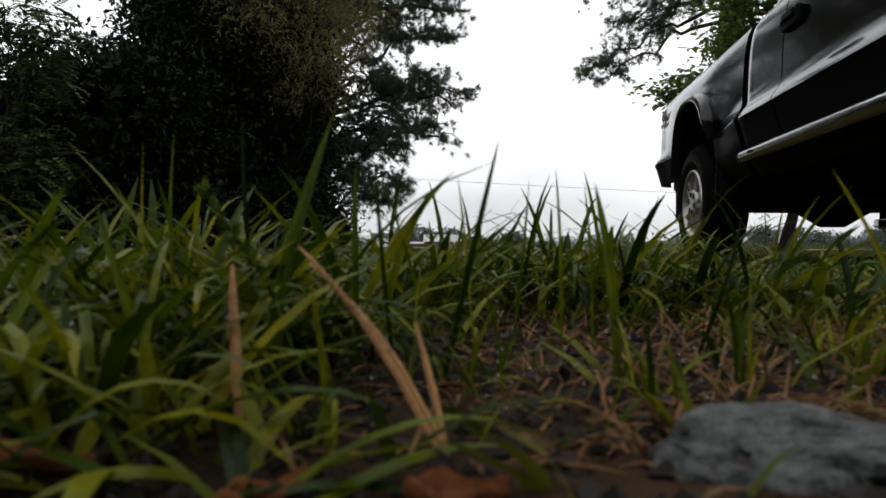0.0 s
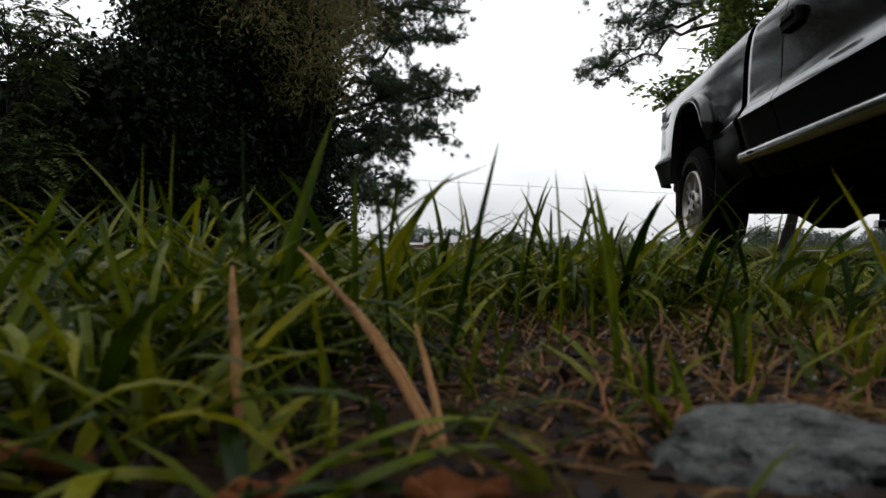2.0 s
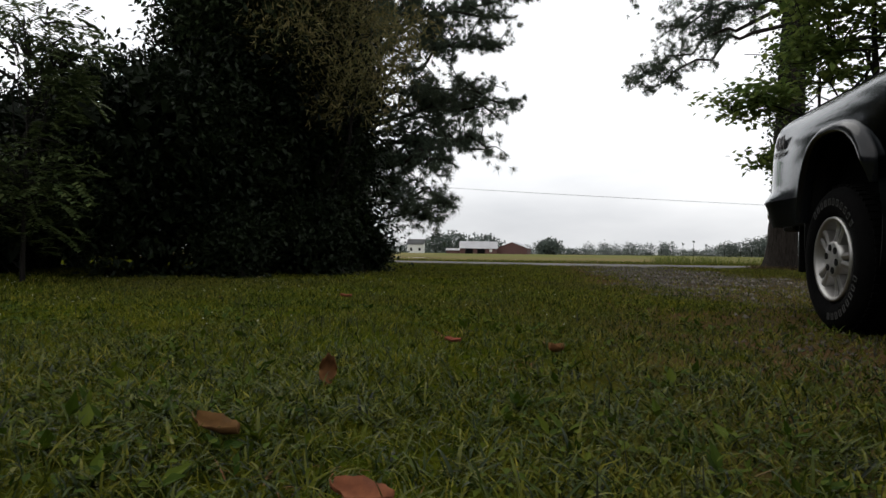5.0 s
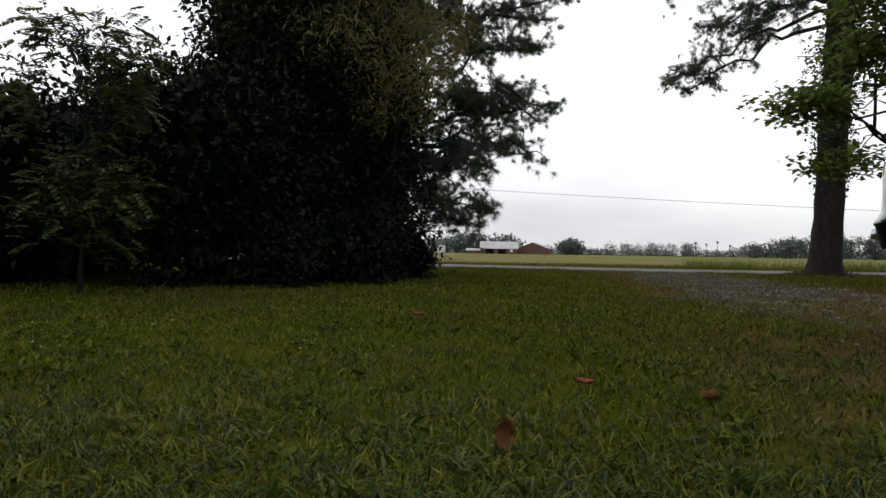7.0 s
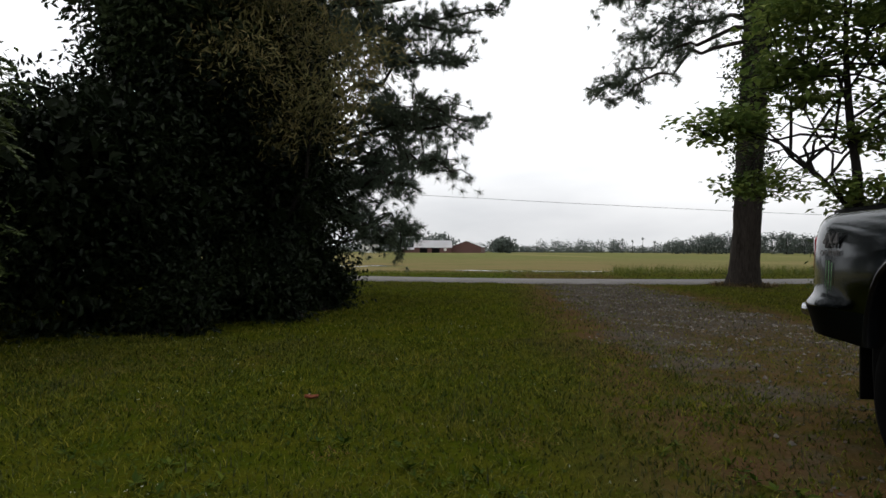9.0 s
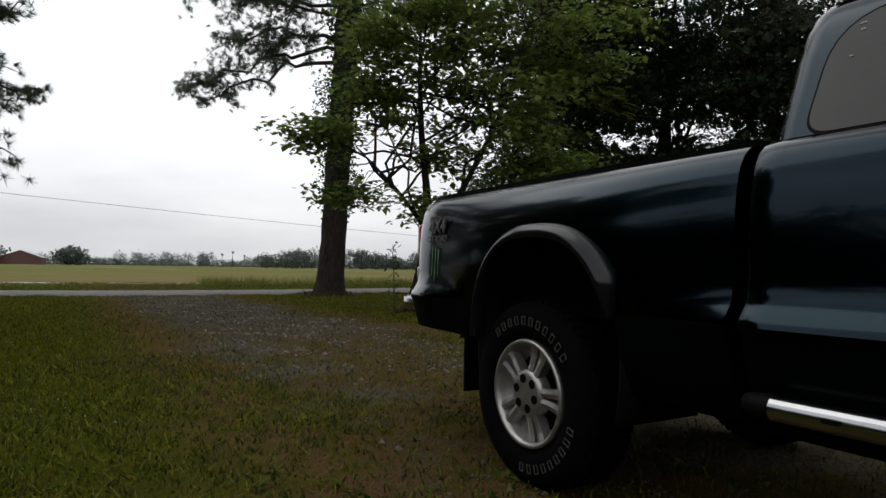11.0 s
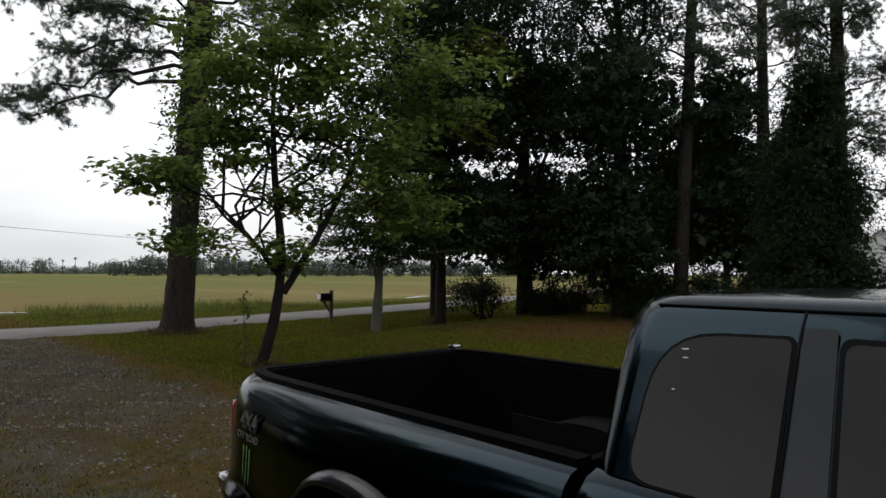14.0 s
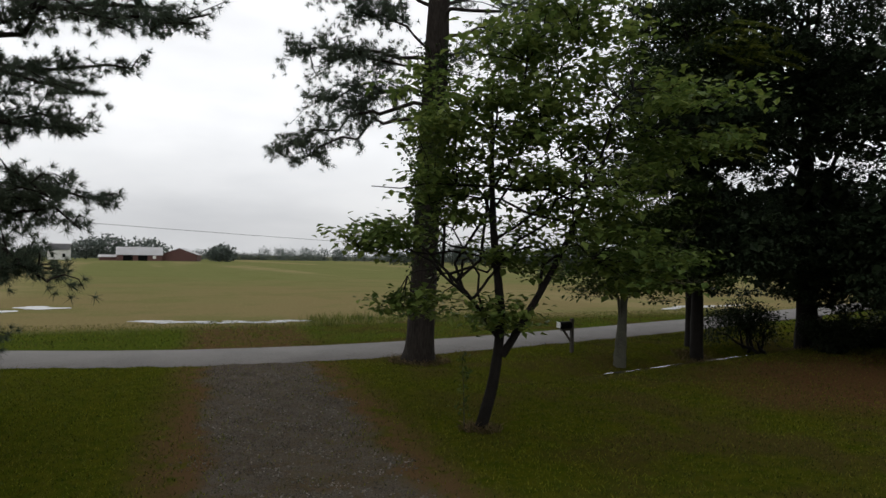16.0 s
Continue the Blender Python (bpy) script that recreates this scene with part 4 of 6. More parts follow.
# a dark bag and scraps lying in the bed
def lump(name, label, category, at, size, seed):
    bm = bmesh.new()
    bmesh.ops.create_icosphere(bm, subdivisions=4, radius=1.0)
    for q in bm.verts:
        q.co *= 1 + 0.28 * noise.noise(q.co * 1.7 + Vector((seed, 0, 0))) + 0.10 * noise.noise(q.co * 5)
        q.co = Vector((q.co.x * size[0], q.co.y * size[1], max(q.co.z, -0.45) * size[2] + 0.45 * size[2])) + Vector(at)
    me = bpy.data.meshes.new(name)
    bm.to_mesh(me)
    bm.free()
    me.polygons.foreach_set("use_smooth", [True] * len(me.polygons))
    me.materials.append(TARP)
    return tagged(new(name, me), label, category)


lump("black_bag", "crumpled black plastic bag lying in the pickup bed", "bag", (2.78, 3.86, 0.745), (0.24, 0.32, 0.11), 2.0)
lump("black_bag", "small crumpled black bag lying in the pickup bed", "bag", (2.53, 4.39, 0.745), (0.16, 0.2, 0.06), 5.0)

# ---- trees ----
def tree(name, label, group=""):
    return thing(name, label, "tree", group=group)


def trunk_part(owner, points, radii, bark, sides=12, name="trunk"):
    p = spline(points, 26)
    r = np.interp(np.linspace(0, 1, 26), np.linspace(0, 1, len(radii)), radii)
    v, f = tube_arrays(p, r, sides)
    v += RNG.normal(size=v.shape) * (r.repeat(sides)[:, None] * 0.045)
    mesh_object(name, v, f, bark, owner)
    return p


def grow(starts, ends, r0, r1, steps=6, sag=0.1, wobble=0.045, sides=5):
    out, lines = [], []
    for a, b in zip(starts, ends):
        p = bent(a, b, steps, sag, wobble)
        lines.append(p)
        out.append(tube_arrays(p, np.linspace(r0, r1, steps), sides))
    return out, lines


def twigs_to(lines, targets, r0=0.012, r1=0.004):
    """From each target back to the nearest branch place, a thin twig."""
    nodes = np.concatenate(lines)
    out = []
    for t in targets:
        near = nodes[np.argmin(((nodes - t) ** 2).sum(1) + (nodes[:, 2] > t[2]) * 0.3)]
        out.append(tube_arrays(bent(near, t, 4, 0.05, 0.05), np.linspace(r0, r1, 4), 4))
    return out


def leafy_tree(name, label, base, height, lean, trunk_r, crowns, leaf_mat, bark, leaf_size, leaf_count, fork=0.35, limbs=7, slim=0.5, droop=0.3, group="", clusters=60, shoot=0.35, flat=0.5, core=0.0, core_count=0, layer=0.35, stems=(), trunk=None):
    """A broad-leaved tree: leaning trunk, forked limbs, twigs and leaf sprays in lumpy crowns (centre, radii, share)."""
    t = tree(name, label, group)
    b = np.array([*base, ground_height(*base) - 0.05])
    top = b + np.array([lean[0], lean[1], height])
    line = trunk_part(t, trunk or [b, b + np.array([lean[0] * 0.2, lean[1] * 0.2, height * 0.3]), b + np.array([lean[0] * 0.65, lean[1] * 0.65, height * 0.7]), top], [trunk_r * 1.35, trunk_r, trunk_r * 0.65, trunk_r * 0.2], bark, 10)
    lines, starts, ends = [line], [], []
    for points, radii in stems:
        lines.append(trunk_part(t, points, radii, bark, 8, "stem"))
    for k in range(limbs):
        c, r, _ = crowns[k % len(crowns)]
        side = lines[k % len(lines)]
        s = side[int((fork + (0.9 - fork) * RNG.random()) * 25)]
        e = np.asarray(c) + RNG.normal(size=3) * np.asarray(r) * 0.45
        e[2] = max(e[2], s[2] + 0.3)
        starts.append(s)
        ends.append(e)
    stems_lines = lines
    tubes, lines = grow(starts, ends, trunk_r * 0.36, trunk_r * 0.10, 8, 0.25, 0.04, 6)
    for v, f in tubes:
        mesh_object("limb", v, f, bark, t)
    tubes = []
    lines += [q[8:] for q in stems_lines]
    sprays = np.concatenate([blob_points(c, r, max(4, int(clusters * s)), inner=0.2) for c, r, s in crowns])
    tubes += twigs_to(lines, sprays)
    v, f = join(tubes)
    mesh_object("branchwork", v, f, bark, t)["kind"] = "stuff"
    per = max(1, leaf_count // len(sprays))
    p = (sprays[:, None, :] + RNG.normal(size=(len(sprays), per, 3)) * np.array([shoot, shoot, shoot * layer])).reshape(-1, 3)
    vs = [leaf_arrays(p, leaf_size, slim, droop, flat=flat)]
    if core:
        # the dense inside of the crown, in larger clumps
        for c, r, s in crowns:
            q = blob_points(c, np.asarray(r) * 0.86, int(core_count * s * (1.3 if c[2] < 6 else 0.8 if c[2] < 9.5 else 0.08)), inner=0.05)
            vs.append(leaf_arrays(q, core, 0.85, 0.1))
    v, f = join(vs)
    mesh_object("crown", v, f, leaf_mat, t, smooth=False)
    return t


def thicket(name, label, base, crowns, leaf_mat, leaf_size, leaf_count, slim=0.5, droop=0.2, bark=BARK_DARK, stems=4, group="", core=0.25, category="shrub"):
    """A dense bush that is leafy to the ground: stems, outer leaves and larger shaded inner leaves."""
    t = thing(name, label, category, group=group)
    b = np.array([*base, ground_height(*base) - 0.05])
    for k in range(stems):
        c, r, _ = crowns[k % len(crowns)]
        s = b + np.array([*RNG.normal(size=2) * 0.3, 0])
        v, f = tube_arrays(bent(s, np.asarray(c) + RNG.normal(size=3) * np.asarray(r) * 0.3, 7, 0, 0.03), np.linspace(0.07, 0.015, 7), 6)
        mesh_object("stem", v, f, bark, t)
    vs = []
    for c, r, share in crowns:
        n = int(leaf_count * share)
        k = max(6, n // 22)
        hubs = blob_points(c, r, k, inner=0.55)
        p = (hubs[:, None, :] + RNG.normal(size=(k, 22, 3)) * 0.16).reshape(-1, 3)
        p[:, 2] = np.maximum(p[:, 2], 0.03)
        out = unit(p - np.asarray(c)) * 0.9
        vs.append(leaf_arrays(p, leaf_size, slim, droop, along=out))
        if core:
            q = blob_points(c, np.asarray(r) * 0.84, int(n * 0.18) + 30, inner=0.05)
            q[:, 2] = np.maximum(q[:, 2], 0.05)
            vs.append(leaf_arrays(q, core, 0.9, 0.1))
    v, f = join(vs)
    mesh_object("crown", v, f, leaf_mat, t, smooth=False)
    return t


def pine(name, label, base, height, lean, r0, r1, boughs, tufts, needle=0.17, group="", bark=BARK_PINE, width=0.008, per=30):
    """A loblolly pine: straight furrowed trunk and boughs (start height, end place, tuft spread) with needle tufts."""
    t = tree(name, label, group)
    b = np.array([*base, ground_height(*base) - 0.08])
    top = b + np.array([lean[0], lean[1], height])
    p = spline([b, b + np.array([lean[0] * 0.05, lean[1] * 0.05, 0.5]), b + np.array([lean[0] * 0.5, lean[1] * 0.5, height * 0.5]), top], 40)
    z = np.linspace(0, 1, 40)
    r = r0 + (r1 - r0) * z + r0 * 0.42 * np.exp(-z * height / 0.35)
    v, f = tube_arrays(p, r, 18)
    ridge = np.tile(np.sin(np.arange(18) * 2 * np.pi / 2.0 * 1.0), 40)
    v += unit(v - np.repeat(p, 18, 0)) * (RNG.normal(size=(len(v), 1)) * 0.05 + ridge[:, None] * 0.02) * np.repeat(r, 18)[:, None]
    mesh_object("trunk", v, f, bark, t)
    if boughs:
        tubes, at, al = [], [], []
        for z0, end, spread, count in boughs:
            s = np.array([np.interp(z0, p[:, 2], p[:, k]) for k in range(3)])
            e = np.asarray(end, float)
            line = bent(s, e, 9, 0.35, 0.035)
            rb = 0.02 + 0.009 * np.linalg.norm(e - s)
            v, f = tube_arrays(line, np.linspace(rb, 0.018, 9), 6)
            mesh_object("limb", v, f, bark, t)
            for _ in range(count):
                k = RNG.uniform(0.3, 1.0) ** 0.8
                n0 = np.array([np.interp(k, np.linspace(0, 1, 9), line[:, c]) for c in range(3)])
                q = n0 + RNG.normal(size=3) * np.array([spread, spread, spread * 0.7]) * RNG.uniform(0.4, 1.1)
                tubes.append(tube_arrays(bent(n0, q, 4, 0.08, 0.06), np.linspace(0.016, 0.007, 4), 4))
                m = tufts
                f0 = RNG.uniform(0.3, 1.05, m)[:, None]
                at.append(n0 + (q - n0) * f0 + RNG.normal(size=(m, 3)) * spread * 0.2)
                al.append(unit((q - n0) * np.ones((m, 1)) + np.array([0, 0, 0.25]) + RNG.normal(size=(m, 3)) * 0.3))
            tip = RNG.uniform(0.72, 1.0, tufts * 3)
            at.append(np.stack([np.interp(tip, np.linspace(0, 1, 9), line[:, c]) for c in range(3)], 1) + RNG.normal(size=(tufts * 3, 3)) * 0.07)
            al.append(unit(np.tile(line[-1] - line[-3], (tufts * 3, 1)) + np.array([0, 0, 0.3]) + RNG.normal(size=(tufts * 3, 3)) * 0.3))
        v, f = join(tubes)
        mesh_object("branchwork", v, f, bark, t)["kind"] = "stuff"
        v, f = needle_arrays(np.concatenate(at), np.concatenate(al), per, needle, width)
        mesh_object("crown", v, f, NEEDLE, t, smooth=False)
    return t, p

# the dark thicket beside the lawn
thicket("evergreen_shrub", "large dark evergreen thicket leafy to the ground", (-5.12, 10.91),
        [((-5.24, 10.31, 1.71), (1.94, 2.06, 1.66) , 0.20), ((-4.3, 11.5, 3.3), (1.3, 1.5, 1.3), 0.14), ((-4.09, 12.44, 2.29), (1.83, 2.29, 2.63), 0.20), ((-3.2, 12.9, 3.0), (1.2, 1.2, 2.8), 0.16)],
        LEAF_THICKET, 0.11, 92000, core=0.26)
# the thicket's upper lobes; lighter leaf colour stands in for sky light
thicket("laurel_oak", "upper lobes rising out of the thicket, leaf colour lightened for sky light", (-4.4, 12.3),
        [((-4.25, 11.43, 4.7), (1.43, 1.7, 1.55), 0.45), ((-4.18, 13.03, 5.72), (1.77, 2.29, 2.75), 0.55)], LEAF_UPPER_LIT, 0.12, 34000, core=0.20, category="tree")
thicket("willow_oak", "olive brown narrow-leaved willow oak at the thicket's edge", (-3.3, 12.6),
        [((-3.2 + 1.5 * (0.5 + 0.5 * math.sin(k * 2.4)), 11.0 + 0.5 * math.cos(k * 1.7), 2.9 + 0.36 * k), (0.75 + 0.25 * math.sin(k * 5.0), 0.6, 0.26 + 0.08 * math.cos(k * 3.0)), 0.09) for k in range(11)],
        LEAF_BROWN, 0.13, 10500, slim=0.2, category="tree", core=0.0, stems=2)
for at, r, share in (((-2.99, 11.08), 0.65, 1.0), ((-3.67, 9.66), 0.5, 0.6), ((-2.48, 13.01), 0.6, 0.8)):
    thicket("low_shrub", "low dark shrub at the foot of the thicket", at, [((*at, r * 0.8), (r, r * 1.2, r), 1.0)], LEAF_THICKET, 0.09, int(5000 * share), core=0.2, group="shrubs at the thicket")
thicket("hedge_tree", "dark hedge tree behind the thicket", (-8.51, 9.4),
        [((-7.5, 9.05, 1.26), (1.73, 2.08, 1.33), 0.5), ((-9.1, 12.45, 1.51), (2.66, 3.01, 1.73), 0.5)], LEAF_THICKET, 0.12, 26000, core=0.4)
# trees along the yard's edge, seen mirrored in the paint
for k, (x, y, h) in enumerate(((-9.5, 4.0, 3.0), (-10.5, -0.5, 3.2), (-9.8, -4.6, 3.2), (-9.6, -8.6, 4.4), (-7.2, -11.6, 4.2), (-3.0, -12.8, 4.0), (1.5, -13.5, 3.8), (-11.5, 7.5, 4.0))):
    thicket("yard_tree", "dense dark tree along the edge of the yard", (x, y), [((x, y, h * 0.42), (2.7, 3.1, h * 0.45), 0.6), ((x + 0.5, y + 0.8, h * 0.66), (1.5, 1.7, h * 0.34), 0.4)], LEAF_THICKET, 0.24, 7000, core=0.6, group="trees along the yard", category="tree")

sap = leafy_tree("sapling", "slender sapling with long pinnate leaves beside the thicket", (-4.98, 7.29), 2.4, (0.0, 0.05), 0.02,
           [((-4.98, 7.35, 2.32), (0.68, 0.57, 0.68), 0.6), ((-4.87, 7.26, 1.13), (0.57, 0.51, 0.57), 0.4)], LEAF_SAP, BARK_DARK, 0.07, 1500, fork=0.2, limbs=10, slim=0.45, clusters=90, shoot=0.14)
hubs = np.concatenate([blob_points((-5.04, 7.35, 2.26), (0.7, 0.57, 0.85), 260, inner=0.05), blob_points((-4.87, 7.26, 0.96), (0.68, 0.57, 0.68), 200, inner=0.05)])
out = hubs - np.array([-4.96, 7.29, 0])
out[:, 2] = 0.2
v, f = frond_arrays(hubs, unit(out) + RNG.normal(size=hubs.shape) * 0.5, 0.24, 7)
mesh_object("foliage", v, f, LEAF_SAP, sap, smooth=False)

boughs = [(4.6, (0.32, 15.91, 5.14), 0.5, 18), (5.2, (0.53, 16.09, 5.96), 0.5, 18), (3.6, (0.26, 15.91, 3.49), 0.5, 18), (2.8, (-0, 15.72, 2.77), 0.45, 14), (6.7, (0.94, 16.1, 7.2), 0.5, 22), (7.3, (2.38, 16.22, 7.81), 0.45, 22), (2.3, (-0.06, 14.55, 2.61), 0.5, 16), (3.2, (0.78, 17.0, 4.25), 0.36, 14), (4.0, (-0.2, 15.54, 4.01), 0.5, 16), (5.0, (0.01, 16.08, 5.35), 0.5, 16), 
          (2.2, (-0.7, 14.3, 2.2), 0.45, 14), (1.5, (-0.8, 14.1, 1.4), 0.4, 12), (5.6, (1.04, 16.37, 6.58), 0.4, 14), (6.5, (2.07, 16.39, 7.6), 0.45, 16)]
for z in np.arange(0.8, 9.5, 0.36):
    reach = 3.3 * (1 - z / 15) * (0.72 if z < 2.3 else 1.12)
    for _ in range(2):
        a = RNG.uniform(-1.6, 0.5)
        boughs.append((z, (-3.3 + reach * math.cos(a) * RNG.uniform(0.6, 0.9), 16.6 + reach * math.sin(a) * RNG.uniform(0.6, 1.0), z + RNG.uniform(0.1, 0.7)), 0.5, 8))
pine("edge_pine", "pine with tufted boughs reaching over the lawn", (-3.3, 16.8), 11, (0.2, 0.2), 0.24, 0.1, boughs, 9, width=0.005, per=42)

# the big pine by the road, with ivy on its trunk
big_pine, line = pine("road_pine", "tall furrowed pine with an ivy-clad trunk by the road", (8.75, 20.55), 17, (0.3, -1.1), 0.40, 0.27,
     [(7.5, (4.87, 23.36, 6.47), 0.5, 18), (7.8, (5.73, 22.86, 8.09), 0.65, 22), (8.4, (6.3, 22.4, 9), 0.7, 22), (9.1, (6.82, 21.17, 10.23), 0.7, 20), (9.6, (12.5, 19.19, 9.43), 0.8, 20), (10.4, (14.11, 19.97, 10.82), 0.9, 20), (11.7, (6.12, 22.68, 12.39), 0.9, 20), (12.4, (11.85, 18.78, 13.26), 0.9, 20), (15.0, (7.71, 21.54, 16.21), 1.0, 18), (7.2, (5.38, 23.45, 6), 0.4, 12), (7.8, (7.09, 21.83, 7.58), 0.6, 18), (8.7, (5.32, 23.8, 9.68), 0.7, 20), (10.3, (5.54, 22.26, 11.41), 0.8, 20), (10.0, (12.9, 18.2, 10.0), 0.8, 18), (8.9, (11.6, 18.9, 8.6), 0.7, 16)], 13, needle=0.20, width=0.0055, per=34)
n = 430
k = 2.6 + 6.7 * RNG.random(n)
core_at = np.stack([np.interp(k, line[:, 2], line[:, c]) for c in range(3)], 1)
reach = 0.26 + 0.36 * RNG.random((n, 1)) ** 2.2 * np.clip((k[:, None] - 2.0) / 2.5, 0.3, 1) * (1 + 0.8 * np.sin(k[:, None] * 2.3))
hub = core_at + unit(np.concatenate([RNG.normal(size=(n, 2)), np.zeros((n, 1))], 1)) * reach
v, f = leaf_arrays((hub[:, None, :] + RNG.normal(size=(n, 16, 3)) * np.array([0.12, 0.12, 0.2])).reshape(-1, 3), 0.10, 0.8, 0.5)
mesh_object("ivy", v, f, IVY, big_pine, smooth=False)["label"] = "ivy on the trunk"

# small trees on the lawn
leafy_tree("dogwood", "young broad-leaved tree with a forked leaning dark trunk on the lawn", (6.89, 13.08), 6.2, (0.1, 0.1), 0.085,
           [((6.9, 13.1, 5.5), (1.9, 1.8, 1.4), 0.26), ((8.5, 12.1, 4.6), (1.7, 1.5, 1.3), 0.20), ((5.15, 13.8, 3.4), (0.85, 0.7, 0.38), 0.06), ((5.75, 13.4, 2.3), (0.6, 0.5, 0.35), 0.035), ((9.0, 11.6, 3.0), (1.2, 1.0, 0.6), 0.08), ((7.9, 12.3, 6.8), (1.8, 1.7, 1.2), 0.17),
            ((6.3, 13.6, 4.1), (0.9, 0.8, 0.5), 0.06), ((7.4, 12.8, 3.2), (1.0, 0.9, 0.5), 0.05), ((7.0, 12.9, 2.1), (0.7, 0.6, 0.3), 0.03), ((9.6, 11.2, 5.6), (1.2, 1.1, 0.8), 0.07)],
           LEAF_MID, BARK_DARK, 0.155, 15500, fork=0.30, limbs=24, slim=0.78, clusters=300, shoot=0.27, layer=0.30, flat=0.35,
           trunk=[(6.84, 13.12, -0.05), (6.95, 13.0, 0.6), (7.17, 12.78, 1.55), (7.08, 12.95, 2.6), (6.98, 13.05, 4.0), (7.0, 13.1, 6.2)],
           stems=[([(7.12, 12.83, 1.35), (7.4, 12.6, 1.95), (7.95, 12.3, 3.1), (8.7, 12.0, 4.9)], [0.075, 0.06, 0.045, 0.02]), ([(7.1, 12.86, 1.6), (6.7, 13.3, 2.4), (5.9, 13.7, 3.3)], [0.05, 0.035, 0.015])])
leafy_tree("grey_trunk_tree", "small tree with a pale grey forked trunk", (14.72, 18.7), 3.8, (0.3, 0.0), 0.15,
           [((14.38, 18.58, 3.14), (1.97, 1.75, 1.19), 0.45), ((15.4, 18.22, 4.99), (1.96, 1.85, 1.53), 0.4), ((16.02, 17.74, 2.71), (1.3, 1.3, 0.76), 0.15)], LEAF_SHADE, BARK_GREY, 0.15, 22000, fork=0.3, limbs=10, slim=0.6, clusters=260, shoot=0.28, layer=0.22, flat=0.35)
leafy_tree("shade_tree", "dark-leaved shade tree by the ditch", (18.4, 19.15), 10.5, (0.3, 0.2), 0.17,
           [((18.54, 18.77, 4.0), (2.35, 2.46, 1.9), 0.38), ((17.85, 18.81, 7.61), (2.94, 2.94, 2.56), 0.36), ((18.2, 18.81, 11.71), (3.0, 3.0, 2.8), 0.22)], LEAF_DARK, BARK_DARK, 0.16, 46000, fork=0.3, limbs=14, slim=0.6, clusters=520, shoot=0.30, flat=0.5, core=0.34, core_count=4600, layer=0.25)
walnut = leafy_tree("walnut", "tall tree with yellow green pinnate sprays", (19.42, 20.37), 11.0, (-0.6, -0.4), 0.18,
           [((17.6, 19.29, 9.77), (2.5, 2.51, 2.0), 0.5), ((18.56, 19.48, 12.76), (2.6, 2.6, 1.8), 0.3)], LEAF_SHADE, BARK_DARK, 0.17, 14000, fork=0.4, limbs=10, clusters=300, shoot=0.30, core=0.40, core_count=500)
for c, r, n in (((16.66, 16.45, 6.66), (1.71, 0.91, 0.57), 45), ((17.25, 16.52, 9.52), (1.71, 1.03, 0.68), 55), ((15.92, 17.62, 8.14), (1.48, 0.91, 0.57), 30)):
    hubs = blob_points(c, r, n, inner=0.1)
    v, f = frond_arrays(hubs, RNG.normal(size=hubs.shape) * np.array([1, 1, 0.2]) + np.array([0.4, -0.6, 0.1]), 0.55, 8)
    mesh_object("spray", v, f, LEAF_FRESH, walnut, smooth=False)["kind"] = "stuff"
for at, crowns, tall in (((23.99, 19.17), [((23.7, 18.94, 4.0), (3.25, 3.02, 2.8), 0.42), ((22.87, 19.01, 9.05), (3.72, 3.49, 3.02), 0.36), ((23.01, 18.92, 13.7), (3.6, 3.5, 3.0), 0.27)], 13),
                         ((23.53, 14.26), [((23.07, 14.5, 3.5), (2.74, 2.51, 2.85), 0.42), ((23.42, 14.48, 8.44), (3.42, 2.97, 2.97), 0.36), ((23.77, 14.57, 13.24), (3.6, 3.4, 3.2), 0.29)], 13)):
    leafy_tree("magnolia", "large dark glossy-leaved tree beside the rail fence", at, tall, (0.1, 0.1), 0.30, crowns, LEAF_DARK, BARK_DARK, 0.17, 50000, fork=0.25, limbs=14, slim=0.55, clusters=640, shoot=0.32, group="dark trees by the fence", flat=0.5, core=0.40, core_count=5200, layer=0.25)
for at, lean, r, boughs in (((24.01, 12.19), (0.5, -0.6), 0.27, [(10.8, (26.55, 10.03, 11.37), 0.9, 14), (12.5, (22.01, 13.06, 14.17), 1.0, 16), (14.2, (25.69, 12.65, 15.92), 1.0, 16), (7.4, (25.55, 10.45, 7.95), 0.6, 12)]),
                            ((28.46, 10.46), (0.2, 0.0), 0.3, [(9.2, (30.43, 8.44, 9.82), 0.9, 16), (11.0, (27.23, 12.15, 13.27), 0.9, 16), (12.7, (29.85, 9.03, 13.28), 1.0, 18), (7.5, (29.93, 8.66, 7.62), 0.8, 16)]),
                            ((25.54, 7.13), (0.1, 0.1), 0.26, [(7.9, (27.28, 5.31, 8.44), 0.9, 16), (9.6, (23.96, 8.55, 10.56), 0.9, 16), (6.2, (26.89, 4.88, 6.07), 0.8, 16), (11.2, (26.92, 5.53, 11.7), 1.0, 18), (4.5, (27.55, 4.59, 4.05), 0.8, 14), (12.4, (23.81, 8.64, 13.49), 1.0, 16)])):
    for _ in range(18 if at[1] < 12 else 12):
        z, a, reach = RNG.uniform(7.0 if at[1] > 12 else 5.0, 15.0), RNG.uniform(0, 6.28), RNG.uniform(1.4, 2.8)
        boughs = boughs + [(z, (at[0] + reach * math.cos(a), at[1] + reach * math.sin(a), z + RNG.uniform(-0.3, 0.6)), 0.75, 13)]
    pine("tall_pine", "tall bare-trunked pine behind the lawn", at, 16, lean, r, 0.16, boughs, 8, group="tall pines")
